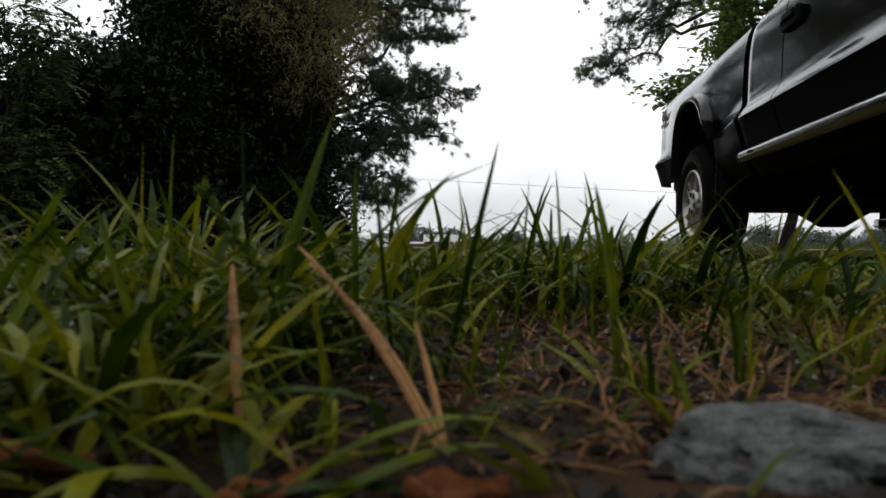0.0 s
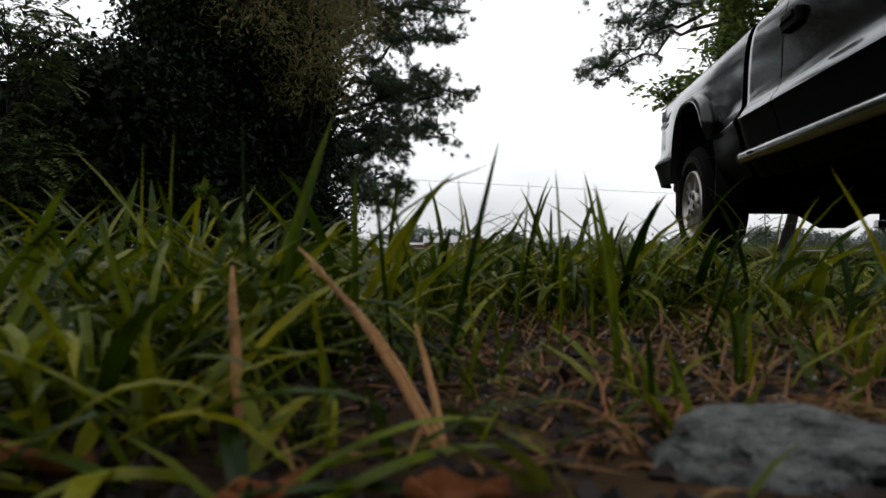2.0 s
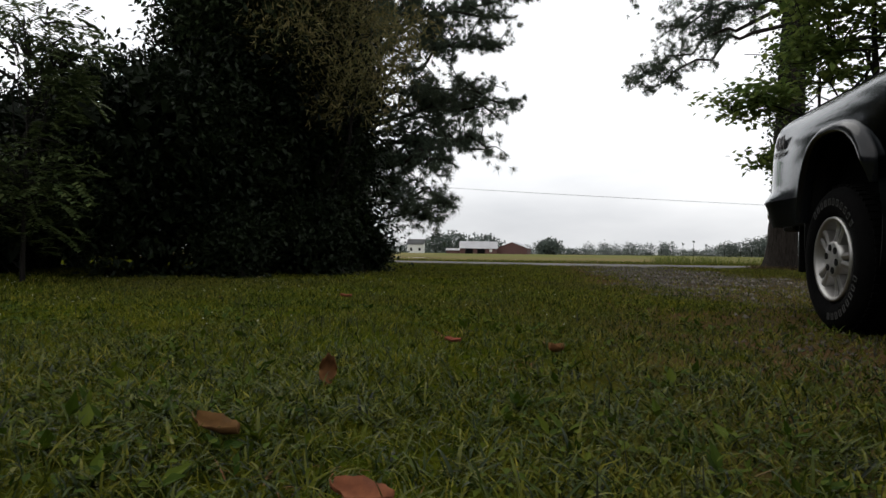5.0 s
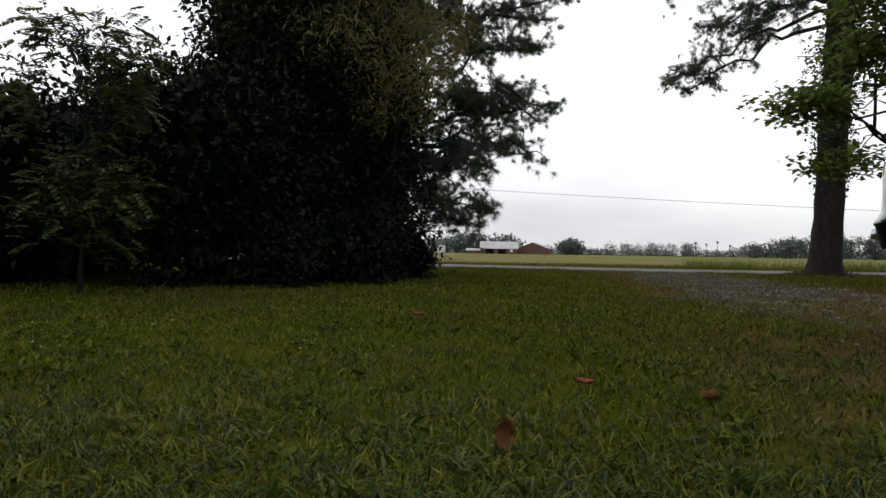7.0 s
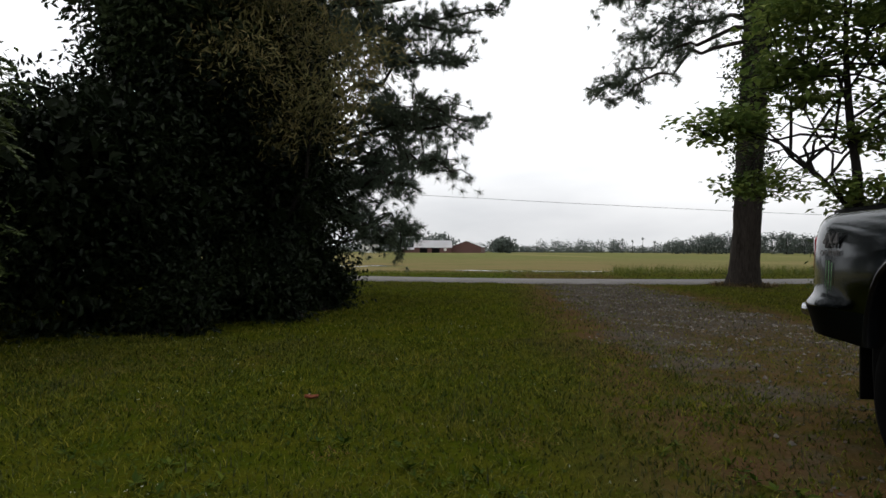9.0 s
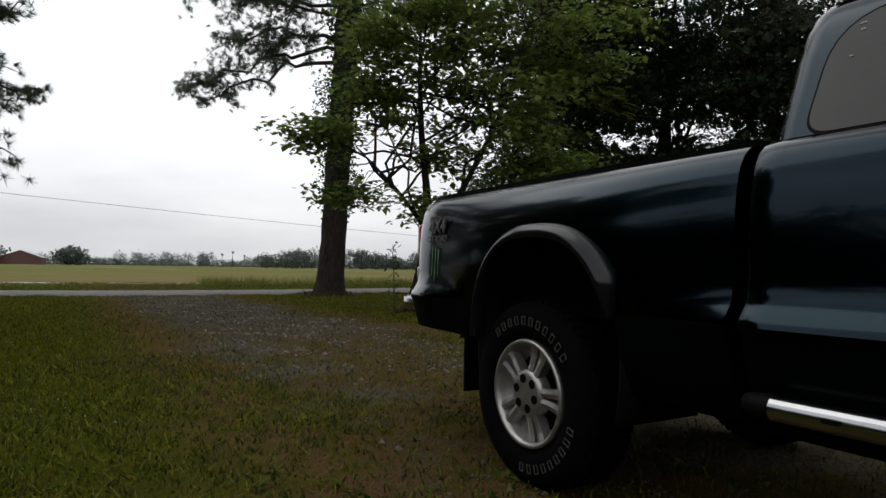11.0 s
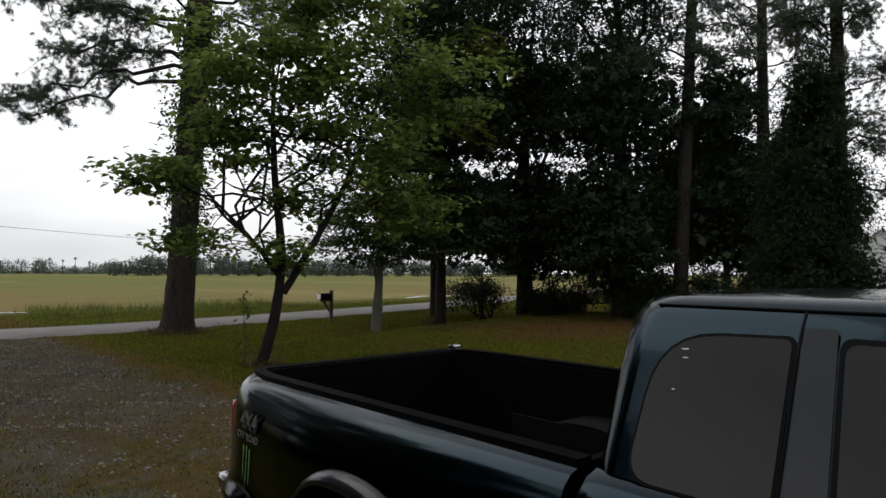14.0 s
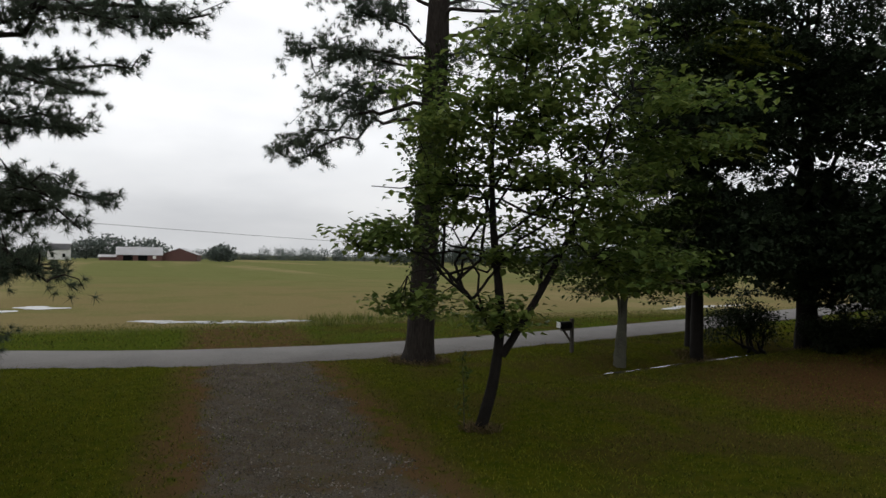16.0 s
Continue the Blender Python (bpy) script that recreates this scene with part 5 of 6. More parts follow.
thicket("cedar", "broad dark cedar leafy to the ground", (18.9, 6.75),
        [((18.9, 6.7, 1.5), (1.6, 1.7, 1.55), 0.30), ((19.1, 6.6, 3.8), (1.35, 1.4, 2.2), 0.42), ((19.25, 6.6, 5.9), (0.8, 0.85, 1.8), 0.17), ((18.3, 7.6, 1.1), (1.0, 1.0, 1.1), 0.10)], LEAF_GREY, 0.12, 42000, slim=0.25, category="tree", core=0.20)
for at, crowns, tall in (((27.48, 8.83), [((27.46, 8.8, 2.97), (2.51, 2.51, 2.51), 0.5), ((27.22, 9.23, 5.25), (2.06, 2.06, 1.94), 0.5)], 6), ((26.83, 11.36), [((26.78, 11.31, 4.4), (2.18, 2.18, 2.9), 0.6), ((26.5, 11.51, 8.3), (1.7, 1.7, 2.2), 0.32)], 9), ((29.65, 14.43), [((29.61, 14.39, 4.23), (2.59, 2.59, 2.35), 0.5), ((29.56, 14.36, 7.06), (2.35, 2.35, 2.35), 0.5)], 7), ((24.51, 3.77), [((24.5, 3.74, 2.65), (1.77, 1.77, 1.99), 0.6), ((24.57, 3.91, 4.86), (1.55, 1.55, 1.55), 0.4)], 5)):
    leafy_tree("holly", "dark holly tree behind the rail fence", at, tall, (0.1, 0.1), 0.12, crowns, LEAF_DARK, BARK_DARK, 0.16, 26000, fork=0.15, limbs=9, slim=0.5, clusters=320, shoot=0.28, group="hollies", flat=0.6, core=0.36, core_count=2600)
for at, r in (((21.9, 19.6), 1.0), ((25.7, 18.1), 0.75), ((22.9, 17.6), 0.6), ((25.2, 13.0), 0.9)):
    lobes = [((at[0] + RNG.normal() * r * 0.8, at[1] + RNG.normal() * r * 0.6, r * RNG.uniform(0.45, 1.5)), (r * RNG.uniform(0.4, 0.8), r * RNG.uniform(0.4, 0.8), r * RNG.uniform(0.35, 0.8)), 0.17) for _ in range(6)]
    thicket("undergrowth", "ragged dark undergrowth at the foot of the trees", at, lobes, LEAF_GREY, 0.13, 5200, core=0.0, stems=6, slim=0.4, droop=0.4, group="undergrowth by the fence")
for at, r, mat in (((24.75, 11.34), 1.15, LEAF_DARK), ((21.28, 5.04), 0.9, LEAF_GREY), ((23.77, 13.22), 1.1, LEAF_DARK), ((26.9, 15.59), 1.2, LEAF_DARK)):
    thicket("bush", "small leafy bush beneath the trees", at, [((*at, r * 0.75), (r, r, r * 0.85), 1.0)], mat, 0.11, 4200, core=0.2, group="bushes by the fence")
weed = thing("tall_weed", "tall weed stalk with sparse leaves by the small tree", "weed")
v, f = tube_arrays([(6.62, 13.3, 0), (6.6, 13.3, 0.7), (6.57, 13.32, 1.35)], [0.012, 0.009, 0.004], 6)
mesh_object("stalk", v, f, STUBBLE, weed)
p = np.stack([6.6 + RNG.normal(size=90) * 0.06, 13.3 + RNG.normal(size=90) * 0.06, RNG.uniform(0.2, 1.4, 90)], 1)
v, f = leaf_arrays(p, 0.10, 0.4, 0.3)
mesh_object("foliage", v, f, LEAF_SHADE, weed, smooth=False)

# ---- far side of the road ----
def gable_house(name, label, at, size, wall, roof_mat, rise, category="barn", openings=(), turn=0.0):
    h = thing(name, label, category, at=(*at, 0))
    h.rotation_euler = (0, 0, radians(turn))
    L, D, H = size
    bm = boxed((-L / 2, -D / 2, 0), (L / 2, D / 2, H))
    for s in (-1, 1):
        a = [bm.verts.new((s * L / 2, y, z)) for y, z in ((-D / 2, H), (D / 2, H), (0, H + rise))]
        bm.faces.new(a)
    part("wall", bm, wall, h)
    bm = bmesh.new()
    o = 0.4
    for s in (-1, 1):
        p = [(-L / 2 - o, s * (D / 2 + o), H - rise * o / (D / 2)), (L / 2 + o, s * (D / 2 + o), H - rise * o / (D / 2)), (L / 2 + o, 0, H + rise), (-L / 2 - o, 0, H + rise)]
        f = bm.faces.new([bm.verts.new(q) for q in p])
    bmesh.ops.solidify(bm, geom=bm.faces[:], thickness=0.15)
    part("roof", bm, roof_mat, h)
    for x0, x1, z0, z1, mat in openings:
        part("door", boxed((x0, -D / 2 - 0.08, z0), (x1, -D / 2 + 0.05, z1)), mat, h)
    return h


gable_house("barn", "red brown barn with a pale metal roof across the field", (-1.0, 300), (16.8, 10, 2.6), RED_WALL, TIN, 3.1, openings=((-6, -2.5, 0, 2.4, BLACK), (-0.5, 3, 0, 2.4, BLACK), (5, 6.2, 0.9, 2.1, WHITE_PAINT)))
gable_house("shed", "low lean-to shed beside the barn", (-12.7, 301), (6.2, 7, 1.5), RED_WALL, TIN, 0.9, "shed")
gable_house("barn", "second brown barn with a grey roof", (15.5, 302), (9.6, 14, 2.9), RED_WALL, TIN, 2.6, turn=75)
gable_house("farmhouse", "white farmhouse far across the field", (-31.0, 310), (7.5, 8, 4.2), WHITE_PAINT, ROOFING, 2.4, "house", openings=((-2.5, -1.5, 1, 2.5, BLACK), (1.5, 2.5, 1, 2.5, BLACK)))


def far_wood(name, label, blobs, leaf_count, size, category="woodland"):
    w = thing(name, label, category)
    vs, tubes = [], []
    for c, r in blobs:
        share = max(60, int(leaf_count * r[0] * r[2] / sum(q[0] * q[2] for _, q in blobs)))
        p = blob_points(c, r, share, lump=0.5, inner=0.3, scale=2.0)
        p[:, 2] = np.maximum(p[:, 2], 0.1)
        vs.append(leaf_arrays(p, size, 0.8, 0.0))
        tubes.append(tube_arrays(bent((c[0], c[1], -0.1), (c[0], c[1], c[2] + r[2] * 0.5), 4, 0, 0.01), [0.16, 0.14, 0.12, 0.06], 6))
    v, f = join(vs)
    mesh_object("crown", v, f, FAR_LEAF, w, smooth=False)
    v, f = join(tubes)
    mesh_object("trunk", v, f, BARK_DARK, w)
    return w


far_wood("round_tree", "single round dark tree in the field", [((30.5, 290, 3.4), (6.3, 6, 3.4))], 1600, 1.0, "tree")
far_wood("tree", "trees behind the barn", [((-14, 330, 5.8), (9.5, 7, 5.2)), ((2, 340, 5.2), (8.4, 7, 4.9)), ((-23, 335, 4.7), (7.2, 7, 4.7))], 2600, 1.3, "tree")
line_blobs = []
for k in range(90):
    x = -140 + k * 5.4 + RNG.normal() * 1.5
    hgt = 3.0 + 1.4 * noise.noise(Vector((x * 0.03, 3, 0))) + (1.7 if 70 < x < 130 else 0) + RNG.random() * 0.8
    line_blobs.append(((x, 420 + RNG.normal() * 8, hgt * 0.6), (4.5, 5, hgt)))
line_blobs += [((x, 415 + RNG.normal() * 6, 1.4), (5.0, 5, 2.0 + RNG.random())) for x in np.arange(-165, 375, 5.6)]
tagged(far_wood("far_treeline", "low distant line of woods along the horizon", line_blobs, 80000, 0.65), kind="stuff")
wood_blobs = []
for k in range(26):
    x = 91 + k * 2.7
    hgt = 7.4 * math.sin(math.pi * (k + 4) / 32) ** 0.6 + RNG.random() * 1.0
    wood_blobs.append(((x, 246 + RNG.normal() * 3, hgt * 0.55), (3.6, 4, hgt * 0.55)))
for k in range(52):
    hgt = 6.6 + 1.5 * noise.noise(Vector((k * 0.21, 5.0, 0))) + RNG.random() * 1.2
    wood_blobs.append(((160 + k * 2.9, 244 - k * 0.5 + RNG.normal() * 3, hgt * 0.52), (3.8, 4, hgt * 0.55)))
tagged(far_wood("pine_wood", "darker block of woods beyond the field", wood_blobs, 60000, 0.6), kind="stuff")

for x, h in ((109, 7.6), (115, 6.9), (121, 8.3), (128, 6.3), (103, 6.0)):
    d = far_wood("dead_pine", "thin bare pine above the distant woods", [((x, 375, h), (0.7, 0.7, 0.7))], 25, 0.5, "tree")
    d["group"] = "bare pines"

# ---- roadside ----
wire = thing("power_line", "thin overhead cable across the field", "cable")
v, f = tube_arrays([(x, 45.0, 4.7 - 0.052 * x + 0.0003 * x ** 2) for x in np.linspace(-60, 60, 60)], np.full(60, 0.013), 5)
mesh_object("cable", v, f, WIRE, wire)
for x in (-60.0, 60.0):
    z = 4.7 - 0.052 * x + 0.0003 * x ** 2
    v, f = tube_arrays([(x, 45.0, -0.1), (x, 45.0, z * 0.5), (x, 45.0, z + 0.3)], [0.14, 0.12, 0.1], 10)
    mesh_object("pole", v, f, WOOD_GREY, wire)

mb = thing("mailbox", "small dark mailbox on a wooden post by the road", "mailbox", at=(14.3, 20.6, 0))
part("post", boxed((-0.05, -0.05, -0.1), (0.05, 0.05, 1.12), 0.008), WOOD_GREY, mb)
part("arm", boxed((-0.45, -0.04, 0.72), (0.05, 0.04, 0.80), 0.006), WOOD_GREY, mb)
bm = boxed((-0.03, -0.03, -0.3), (0.03, 0.03, 0.3), 0.004, pose(-0.17, 0, 0.52, 0, -38, 0))
part("brace", bm, WOOD_GREY, mb)
bm = bmesh.new()
bmesh.ops.create_cone(bm, cap_ends=True, segments=18, radius1=0.11, radius2=0.11, depth=0.46, matrix=pose(-0.3, 0, 0.92, 0, 90, 0))
box(bm, (-0.53, -0.11, 0.80), (-0.07, 0.11, 0.92))
body = part("body", bm, BLACK, mb, smooth=False)
part("door", boxed((-0.545, -0.10, 0.82), (-0.53, 0.10, 1.01), 0.004), WHITE_PAINT, body, "pale mailbox door")

fence = thing("rail_fence", "dark split-rail fence under the trees", "fence")
fp = [(25.8, 19.9), (27.3, 18.0), (28.7, 15.8), (29.9, 13.4), (31.1, 10.9), (32.3, 8.5)]
for a in fp:
    part("post", boxed((a[0] - 0.06, a[1] - 0.06, -0.1), (a[0] + 0.06, a[1] + 0.06, 1.0), 0.01), WOOD_GREY, fence)
for a, b in zip(fp, fp[1:]):
    for z in (0.38, 0.78):
        v, f = tube_arrays(bent((*a, z), (*b, z + 0.02), 5, 0, 0.004), [0.05] * 5, 6)
        mesh_object("rail", v, f, WOOD_GREY, fence)

house = gable_house("neighbour_house", "grey sided house with white trim behind the trees", (90.5, 13.5), (9, 8, 3.9), SIDING, ROOFING, 3.0, "house", turn=-15, openings=((-2, -1, 1, 2.2, BLACK), (1, 2, 1, 2.2, BLACK)))

# ---- beyond the pickup: a covered thing with two white boards ----
cover = thing("covered_grill", "black plastic-covered grill standing on the lawn", "grill", at=(6.54, 4.16, 0))
cover.rotation_euler = (0, 0, radians(-47))
bm = bmesh.new()
box(bm, (-0.40, -0.34, 0.0), (0.36, 0.30, 0.90), 0.07)
bmesh.ops.subdivide_edges(bm, edges=bm.edges, cuts=5, use_grid_fill=True)
for q in bm.verts:
    k = max(0.0, q.co.z / 0.90)
    q.co.x = 0.30 + (q.co.x - 0.30) * (1 - 0.58 * k ** 2)
    q.co.y = 0.25 + (q.co.y - 0.25) * (1 - 0.35 * k ** 3)
    q.co += Vector([noise.noise(q.co * 4 + Vector((j * 9, 0, 0))) * 0.045 for j in range(3)]) * min(1.0, k * 3)
part("cover", bm, TARP, cover, smooth=True)
for x, y, z in ((6.93, 3.89, 0.88), (6.98, 3.71, 0.74)):
    b = thing("board", "white painted board standing upright", "board", at=(x, y, 0), group="white boards")
    b.rotation_euler = (0, 0, radians(-47))
    part("plank", boxed((-0.045, -0.02, 0), (0.045, 0.02, z), 0.004, pose(0, 0, 0, 0, 2, 0)), WHITE_PAINT, b)


# ---- standing water ----
def pool(name, label, at, size, turn, seed):
    v, n = [(0, 0, 0)], 40
    for k in range(n):
        t = 2 * math.pi * k / n
        r = 1 + 0.35 * noise.noise(Vector((math.cos(t) * 1.6, math.sin(t) * 1.6, seed))) + 0.15 * math.sin(5 * t + seed)
        v.append((math.cos(t) * size[0] * r, math.sin(t) * size[1] * r, 0))
    ob = mesh_object(name, v, [[0, k + 1, (k + 1) % n + 1] for k in range(n)], WATER, smooth=False)
    ob.matrix_world = pose(*at, 0, 0, turn)
    return tagged(ob, label, "puddle", kind="structure")


for cx, cy, long, wide, turn, count in ((4.6, 33.6, 3.6, 0.85, -8, 8), (-6.0, 43.0, 3.4, 2.0, 20, 7), (36.0, 35.5, 4.5, 0.7, 12, 7)):
    for k in range(count):
        d = (k / (count - 1) - 0.5) * 1.7 * long
        x, y = cx + d * math.cos(radians(turn)), cy + d * math.sin(radians(turn)) + RNG.normal() * wide * 0.5
        pool("puddle", "rain puddle lying in the hay field", (x, y, 0.012 + 0.001 * k), (long * RNG.uniform(0.16, 0.34), wide * RNG.uniform(0.25, 0.6), 0), turn + RNG.normal() * 8, k + cx)
for x0, x1, seed in ((13.6, 15.2, 1), (15.5, 21.6, 2)):
    xs = np.linspace(x0, x1, 24)
    c = 17.4 + (xs - 10.0) * 0.17 + 0.03 * np.sin(xs * 3.7 + seed)
    w = (0.055 + 0.030 * np.sin(xs * 2.3 + seed) + 0.022 * np.sin(xs * 6.1 + 2 * seed)) * np.sin(np.linspace(0.05, 3.09, 24)) ** 0.5
    v = np.concatenate([np.stack([xs, c - w, np.full(24, -0.25)], 1), np.stack([xs, c + w, np.full(24, -0.25)], 1)])
    k = np.arange(23)
    tagged(mesh_object("ditch_water", v, np.stack([k, k + 1, k + 25, k + 24], -1), WATER, smooth=False), "shallow water standing in the roadside ditch", "water", kind="structure")

# ---- a parked car behind the bushes ----
car = thing("parked_car", "silver car parked beyond the rail fence", "car", at=(36.2, 7.4, 0))
car.rotation_euler = (0, 0, radians(65))
prof = [(-2.1, 0.35), (-2.15, 0.7), (-1.9, 0.92), (-1.2, 0.98), (-0.6, 1.38), (0.7, 1.42), (1.4, 1.0), (2.05, 0.9), (2.15, 0.6), (2.1, 0.35)]
bm = bmesh.new()
fr = [bm.verts.new((x, -0.85 + (0.12 if z > 1.1 else 0), z)) for x, z in prof]
bk = [bm.verts.new((x, 0.85 - (0.12 if z > 1.1 else 0), z)) for x, z in prof]
bm.faces.new(fr[::-1])
bm.faces.new(bk)
for k in range(len(prof)):
    bm.faces.new((fr[k], fr[(k + 1) % len(prof)], bk[(k + 1) % len(prof)], bk[k]))
bmesh.ops.bevel(bm, geom=bm.edges[:], offset=0.05, segments=2, affect="EDGES")
part("body", bm, CAR_WHITE, car, smooth=True)
for y in (-0.86, 0.85):
    part("side_window", boxed((-0.75, y - 0.0, 1.0), (0.95, y + 0.01, 1.3), 0.0), GLASSY, car)
    for x in (-1.35, 1.35):
        v, f = lathe([(0.0, 0.02), (0.19, 0.02), (0.21, -0.01), (0.3, -0.01), (0.32, 0.05), (0.32, 0.18), (0.2, 0.2)], 24)
        wv = mesh_object("wheel", v, f, TYRE, car)
        wv.matrix_basis = pose(x, y, 0.32, 0, 0, 90 if y < 0 else -90)

# ---- grass, weeds, gravel and litter ----
def drive_mask(x, y):
    c = 2.3 + 0.094 * y
    wob = 0.35 * np.sin(y * 1.3) * np.sin(x * 0.9 + 1) + 0.2 * np.sin(y * 3.1 + x)
    return np.clip((1.6 - np.abs(x - c) - wob) / 0.6, 0, 1)


def blade_arrays(x, y, height, width, lean=0.5, segs=2, aim=None):
    n = len(x)
    h = np.broadcast_to(height, n) * RNG.uniform(0.5, 1.35, n)
    a = RNG.uniform(0, 2 * np.pi, n) if aim is None else aim + RNG.normal(size=n) * 0.5
    d = np.stack([np.cos(a), np.sin(a), np.zeros(n)], 1)
    s = np.stack([-np.sin(a), np.cos(a), np.zeros(n)], 1)
    s = unit(s + d * RNG.normal(size=(n, 1)))
    p = np.stack([x, y, ground_height(x, y) - 0.004], 1)
    k = (lean * RNG.uniform(0.2, 1.6, n) * h)[:, None]
    up = np.array([0, 0, 1.0])
    w = np.broadcast_to(width, n)[:, None] * RNG.uniform(0.6, 1.4, (n, 1))
    if segs == 1:
        v = np.stack([p - s * w, p + s * w, p + d * k + up * h[:, None]], 1)
        return v.reshape(-1, 3), np.arange(3 * n).reshape(-1, 3)
    rows = []
    for t in np.linspace(0, 1, segs + 1)[:-1]:
        c = p + d * k * t ** 1.8 + up * h[:, None] * (t - 0.12 * t * t)
        ww = w * (1 - 0.55 * t ** 2)
        rows += [c - s * ww, c + s * ww]
    rows.append(p + d * k + up * h[:, None] * 0.86)
    v = np.stack(rows, 1)
    m = v.shape[1]
    base = np.arange(n)[:, None] * m
    tris = []
    for r in range(segs - 1):
        q = 2 * r
        tris += [[q, q + 1, q + 3], [q, q + 3, q + 2]]
    tris.append([m - 3, m - 2, m - 1])
    f = (base[:, None, :] + np.array(tris)[None]).reshape(-1, 3)
    return v.reshape(-1, 3), f


def scatter(n, x0, x1, y0, y1, keep):
    x, y = RNG.uniform(x0, x1, n), RNG.uniform(y0, y1, n)
    k = RNG.random(n) < keep(x, y)
    return x[k], y[k]


def stuff(name, label, category, arrays, mat, smooth=False):
    v, f = join(arrays)
    ob = mesh_object(name, v, f, mat, smooth=smooth)
    return tagged(ob, label, category, kind="stuff")


def wander(x, y, s=1.0):
    """A smooth uneven field between 0 and 1."""
    x, y = x * s, y * s
    return np.clip(0.5 + 0.28 * np.sin(x * 3.3 + 1.2 * np.sin(y * 2.7)) * np.sin(y * 3.9 + x) + 0.25 * np.sin(x * 7.9 + y * 4.3 + 2 * np.sin(y * 1.9)) + 0.12 * np.sin(x * 17 - y * 13), 0, 1)


def start_patch(x, y):
    """The worn bare patch round the start, closed off by taller tufts ahead of it."""
    x, y = 2 * x, 2 * y
    bare = (np.hypot(x - 0.12, (y - 0.44) * 0.85) < 0.32 + 0.1 * np.sin(x * 13)) & (x > -0.11)
    bare |= (x > -0.85) & (x <= -0.11) & (y < 0.50)
    return np.where(bare, 0.10, np.where((x > 0.12) & (y < 1.15) & (x < 1.1), 0.45, 1.0)) * (np.hypot(x, y) > 0.12)


def beyond_road(x, y):
    road_y = np.interp(x, [p[0] for p in ROAD_LINE], [p[1] for p in ROAD_LINE])
    return (np.abs(y - road_y) > 2.0).astype(float)


drive_side = lambda x, y: np.clip(1 - np.abs(np.abs(x - 2.3 - 0.094 * y) - 1.7) / 0.5, 0, 1) * np.clip((y - 7) / 3, 0, 1)
lawn_keep = lambda x, y: (1 - 0.6 * drive_side(x, y)) * (1 - (0.62 + 0.20 * np.clip((y - 4) / 4, 0, 1)) * drive_mask(x, y)) * (0.45 + 0.55 * wander(x, y)) * start_patch(x, y)
bed_keep = lambda x, y: np.clip(1.25 * np.hypot((x - 20.5) * 0.14, (y - 13.2) * 0.22) - 0.1, 0.1, 1)
blades = []
x, y = scatter(60000, -1.6, 1.8, 0.1, 2.6, lawn_keep)
blades.append(blade_arrays(x, y, 0.030, 0.0019, 1.3, 3))
x, y = scatter(170000, -4.5, 5.0, 0.6, 9.0, lawn_keep)
blades.append(blade_arrays(x, y, 0.036, 0.0034, 0.9, 2))
x, y = scatter(330000, -7.0, 26.0, 5.0, 23.5, lambda x, y: lawn_keep(x, y) * bed_keep(x, y))
blades.append(blade_arrays(x, y, 0.045, 0.0075, 0.8, 1))
x, y = scatter(60000, -30, 40, 23, 34, beyond_road)
blades.append(blade_arrays(x, y, 0.075, 0.010, 0.9, 1))
x, y = scatter(26000, -40, 60, 29.5, 36, lambda x, y: np.clip(wander(x, y, 0.11) * 2 - 0.7, 0, 1) * np.clip((36 - y) / 4, 0, 1))
x4, y4 = scatter(5000, 8, 20, 30.5, 34, lambda x, y: np.clip(wander(x, y, 0.3) * 1.5 - 0.3, 0, 1))
stuff("verge_weeds", "yellow green weeds along the far road verge", "weeds", [blade_arrays(x, y, 0.13, 0.009, 0.9, 1), blade_arrays(x4, y4, 0.38, 0.012, 0.5, 1)], LEAF_FRESH)
x, y = scatter(20000, 5.5, 26, 22, 24, beyond_road)
blades.append(blade_arrays(x, y, 0.09, 0.008, 0.7, 1))
stuff("lawn_grass", "short mown grass of mixed green blades", "grass", blades, BLADE)

# arching blades: they rise steeply and bend over under their own weight
def arching_arrays(x, y, length, width, rise=75.0, bend=110.0, segs=6, z0=0.0, aim=None, ground=ground_height):
    n = len(x)
    L = np.broadcast_to(length, n) * RNG.uniform(0.45, 1.3, n)
    a = RNG.uniform(0, 2 * np.pi, n) if aim is None else aim + RNG.normal(size=n) * 0.4
    d = np.stack([np.cos(a), np.sin(a), np.zeros(n)], 1)
    s = unit(np.stack([-np.sin(a), np.cos(a), np.zeros(n)], 1) + d * RNG.normal(size=(n, 1)) * 0.35)
    e0 = np.radians(rise * RNG.uniform(0.65, 1.2, n))
    turn = np.radians(bend * RNG.uniform(0.2, 1.3, n))
    p = np.stack([x, y, ground(x, y) - 0.003 + z0], 1)
    w = np.broadcast_to(width, n) * RNG.uniform(0.5, 1.4, n)
    rows = []
    for k in range(segs + 1):
        t = k / segs
        ww = (w * (0.75 + 0.5 * t) * (1 - t ** 3) ** 0.8)[:, None]
        fold = np.array([0, 0, -0.35]) * ww
        rows += [p - s * ww, p + fold, p + s * ww]
        e = e0 - turn * (t + 0.5 / segs) ** 1.4
        p = p + (d * np.cos(e)[:, None] + np.array([0, 0, 1.0]) * np.sin(e)[:, None]) * (L / segs)[:, None]
        p[:, 2] = np.maximum(p[:, 2], ground(p[:, 0], p[:, 1]) + 0.002)
    v = np.stack(rows, 1)
    m = v.shape[1]
    q = np.array([[3 * k + j, 3 * k + j + 1, 3 * k + j + 4, 3 * k + j + 3] for k in range(segs) for j in (0, 1)])
    return v.reshape(-1, 3), (np.arange(n)[:, None, None] * m + q[None]).reshape(-1, 4)


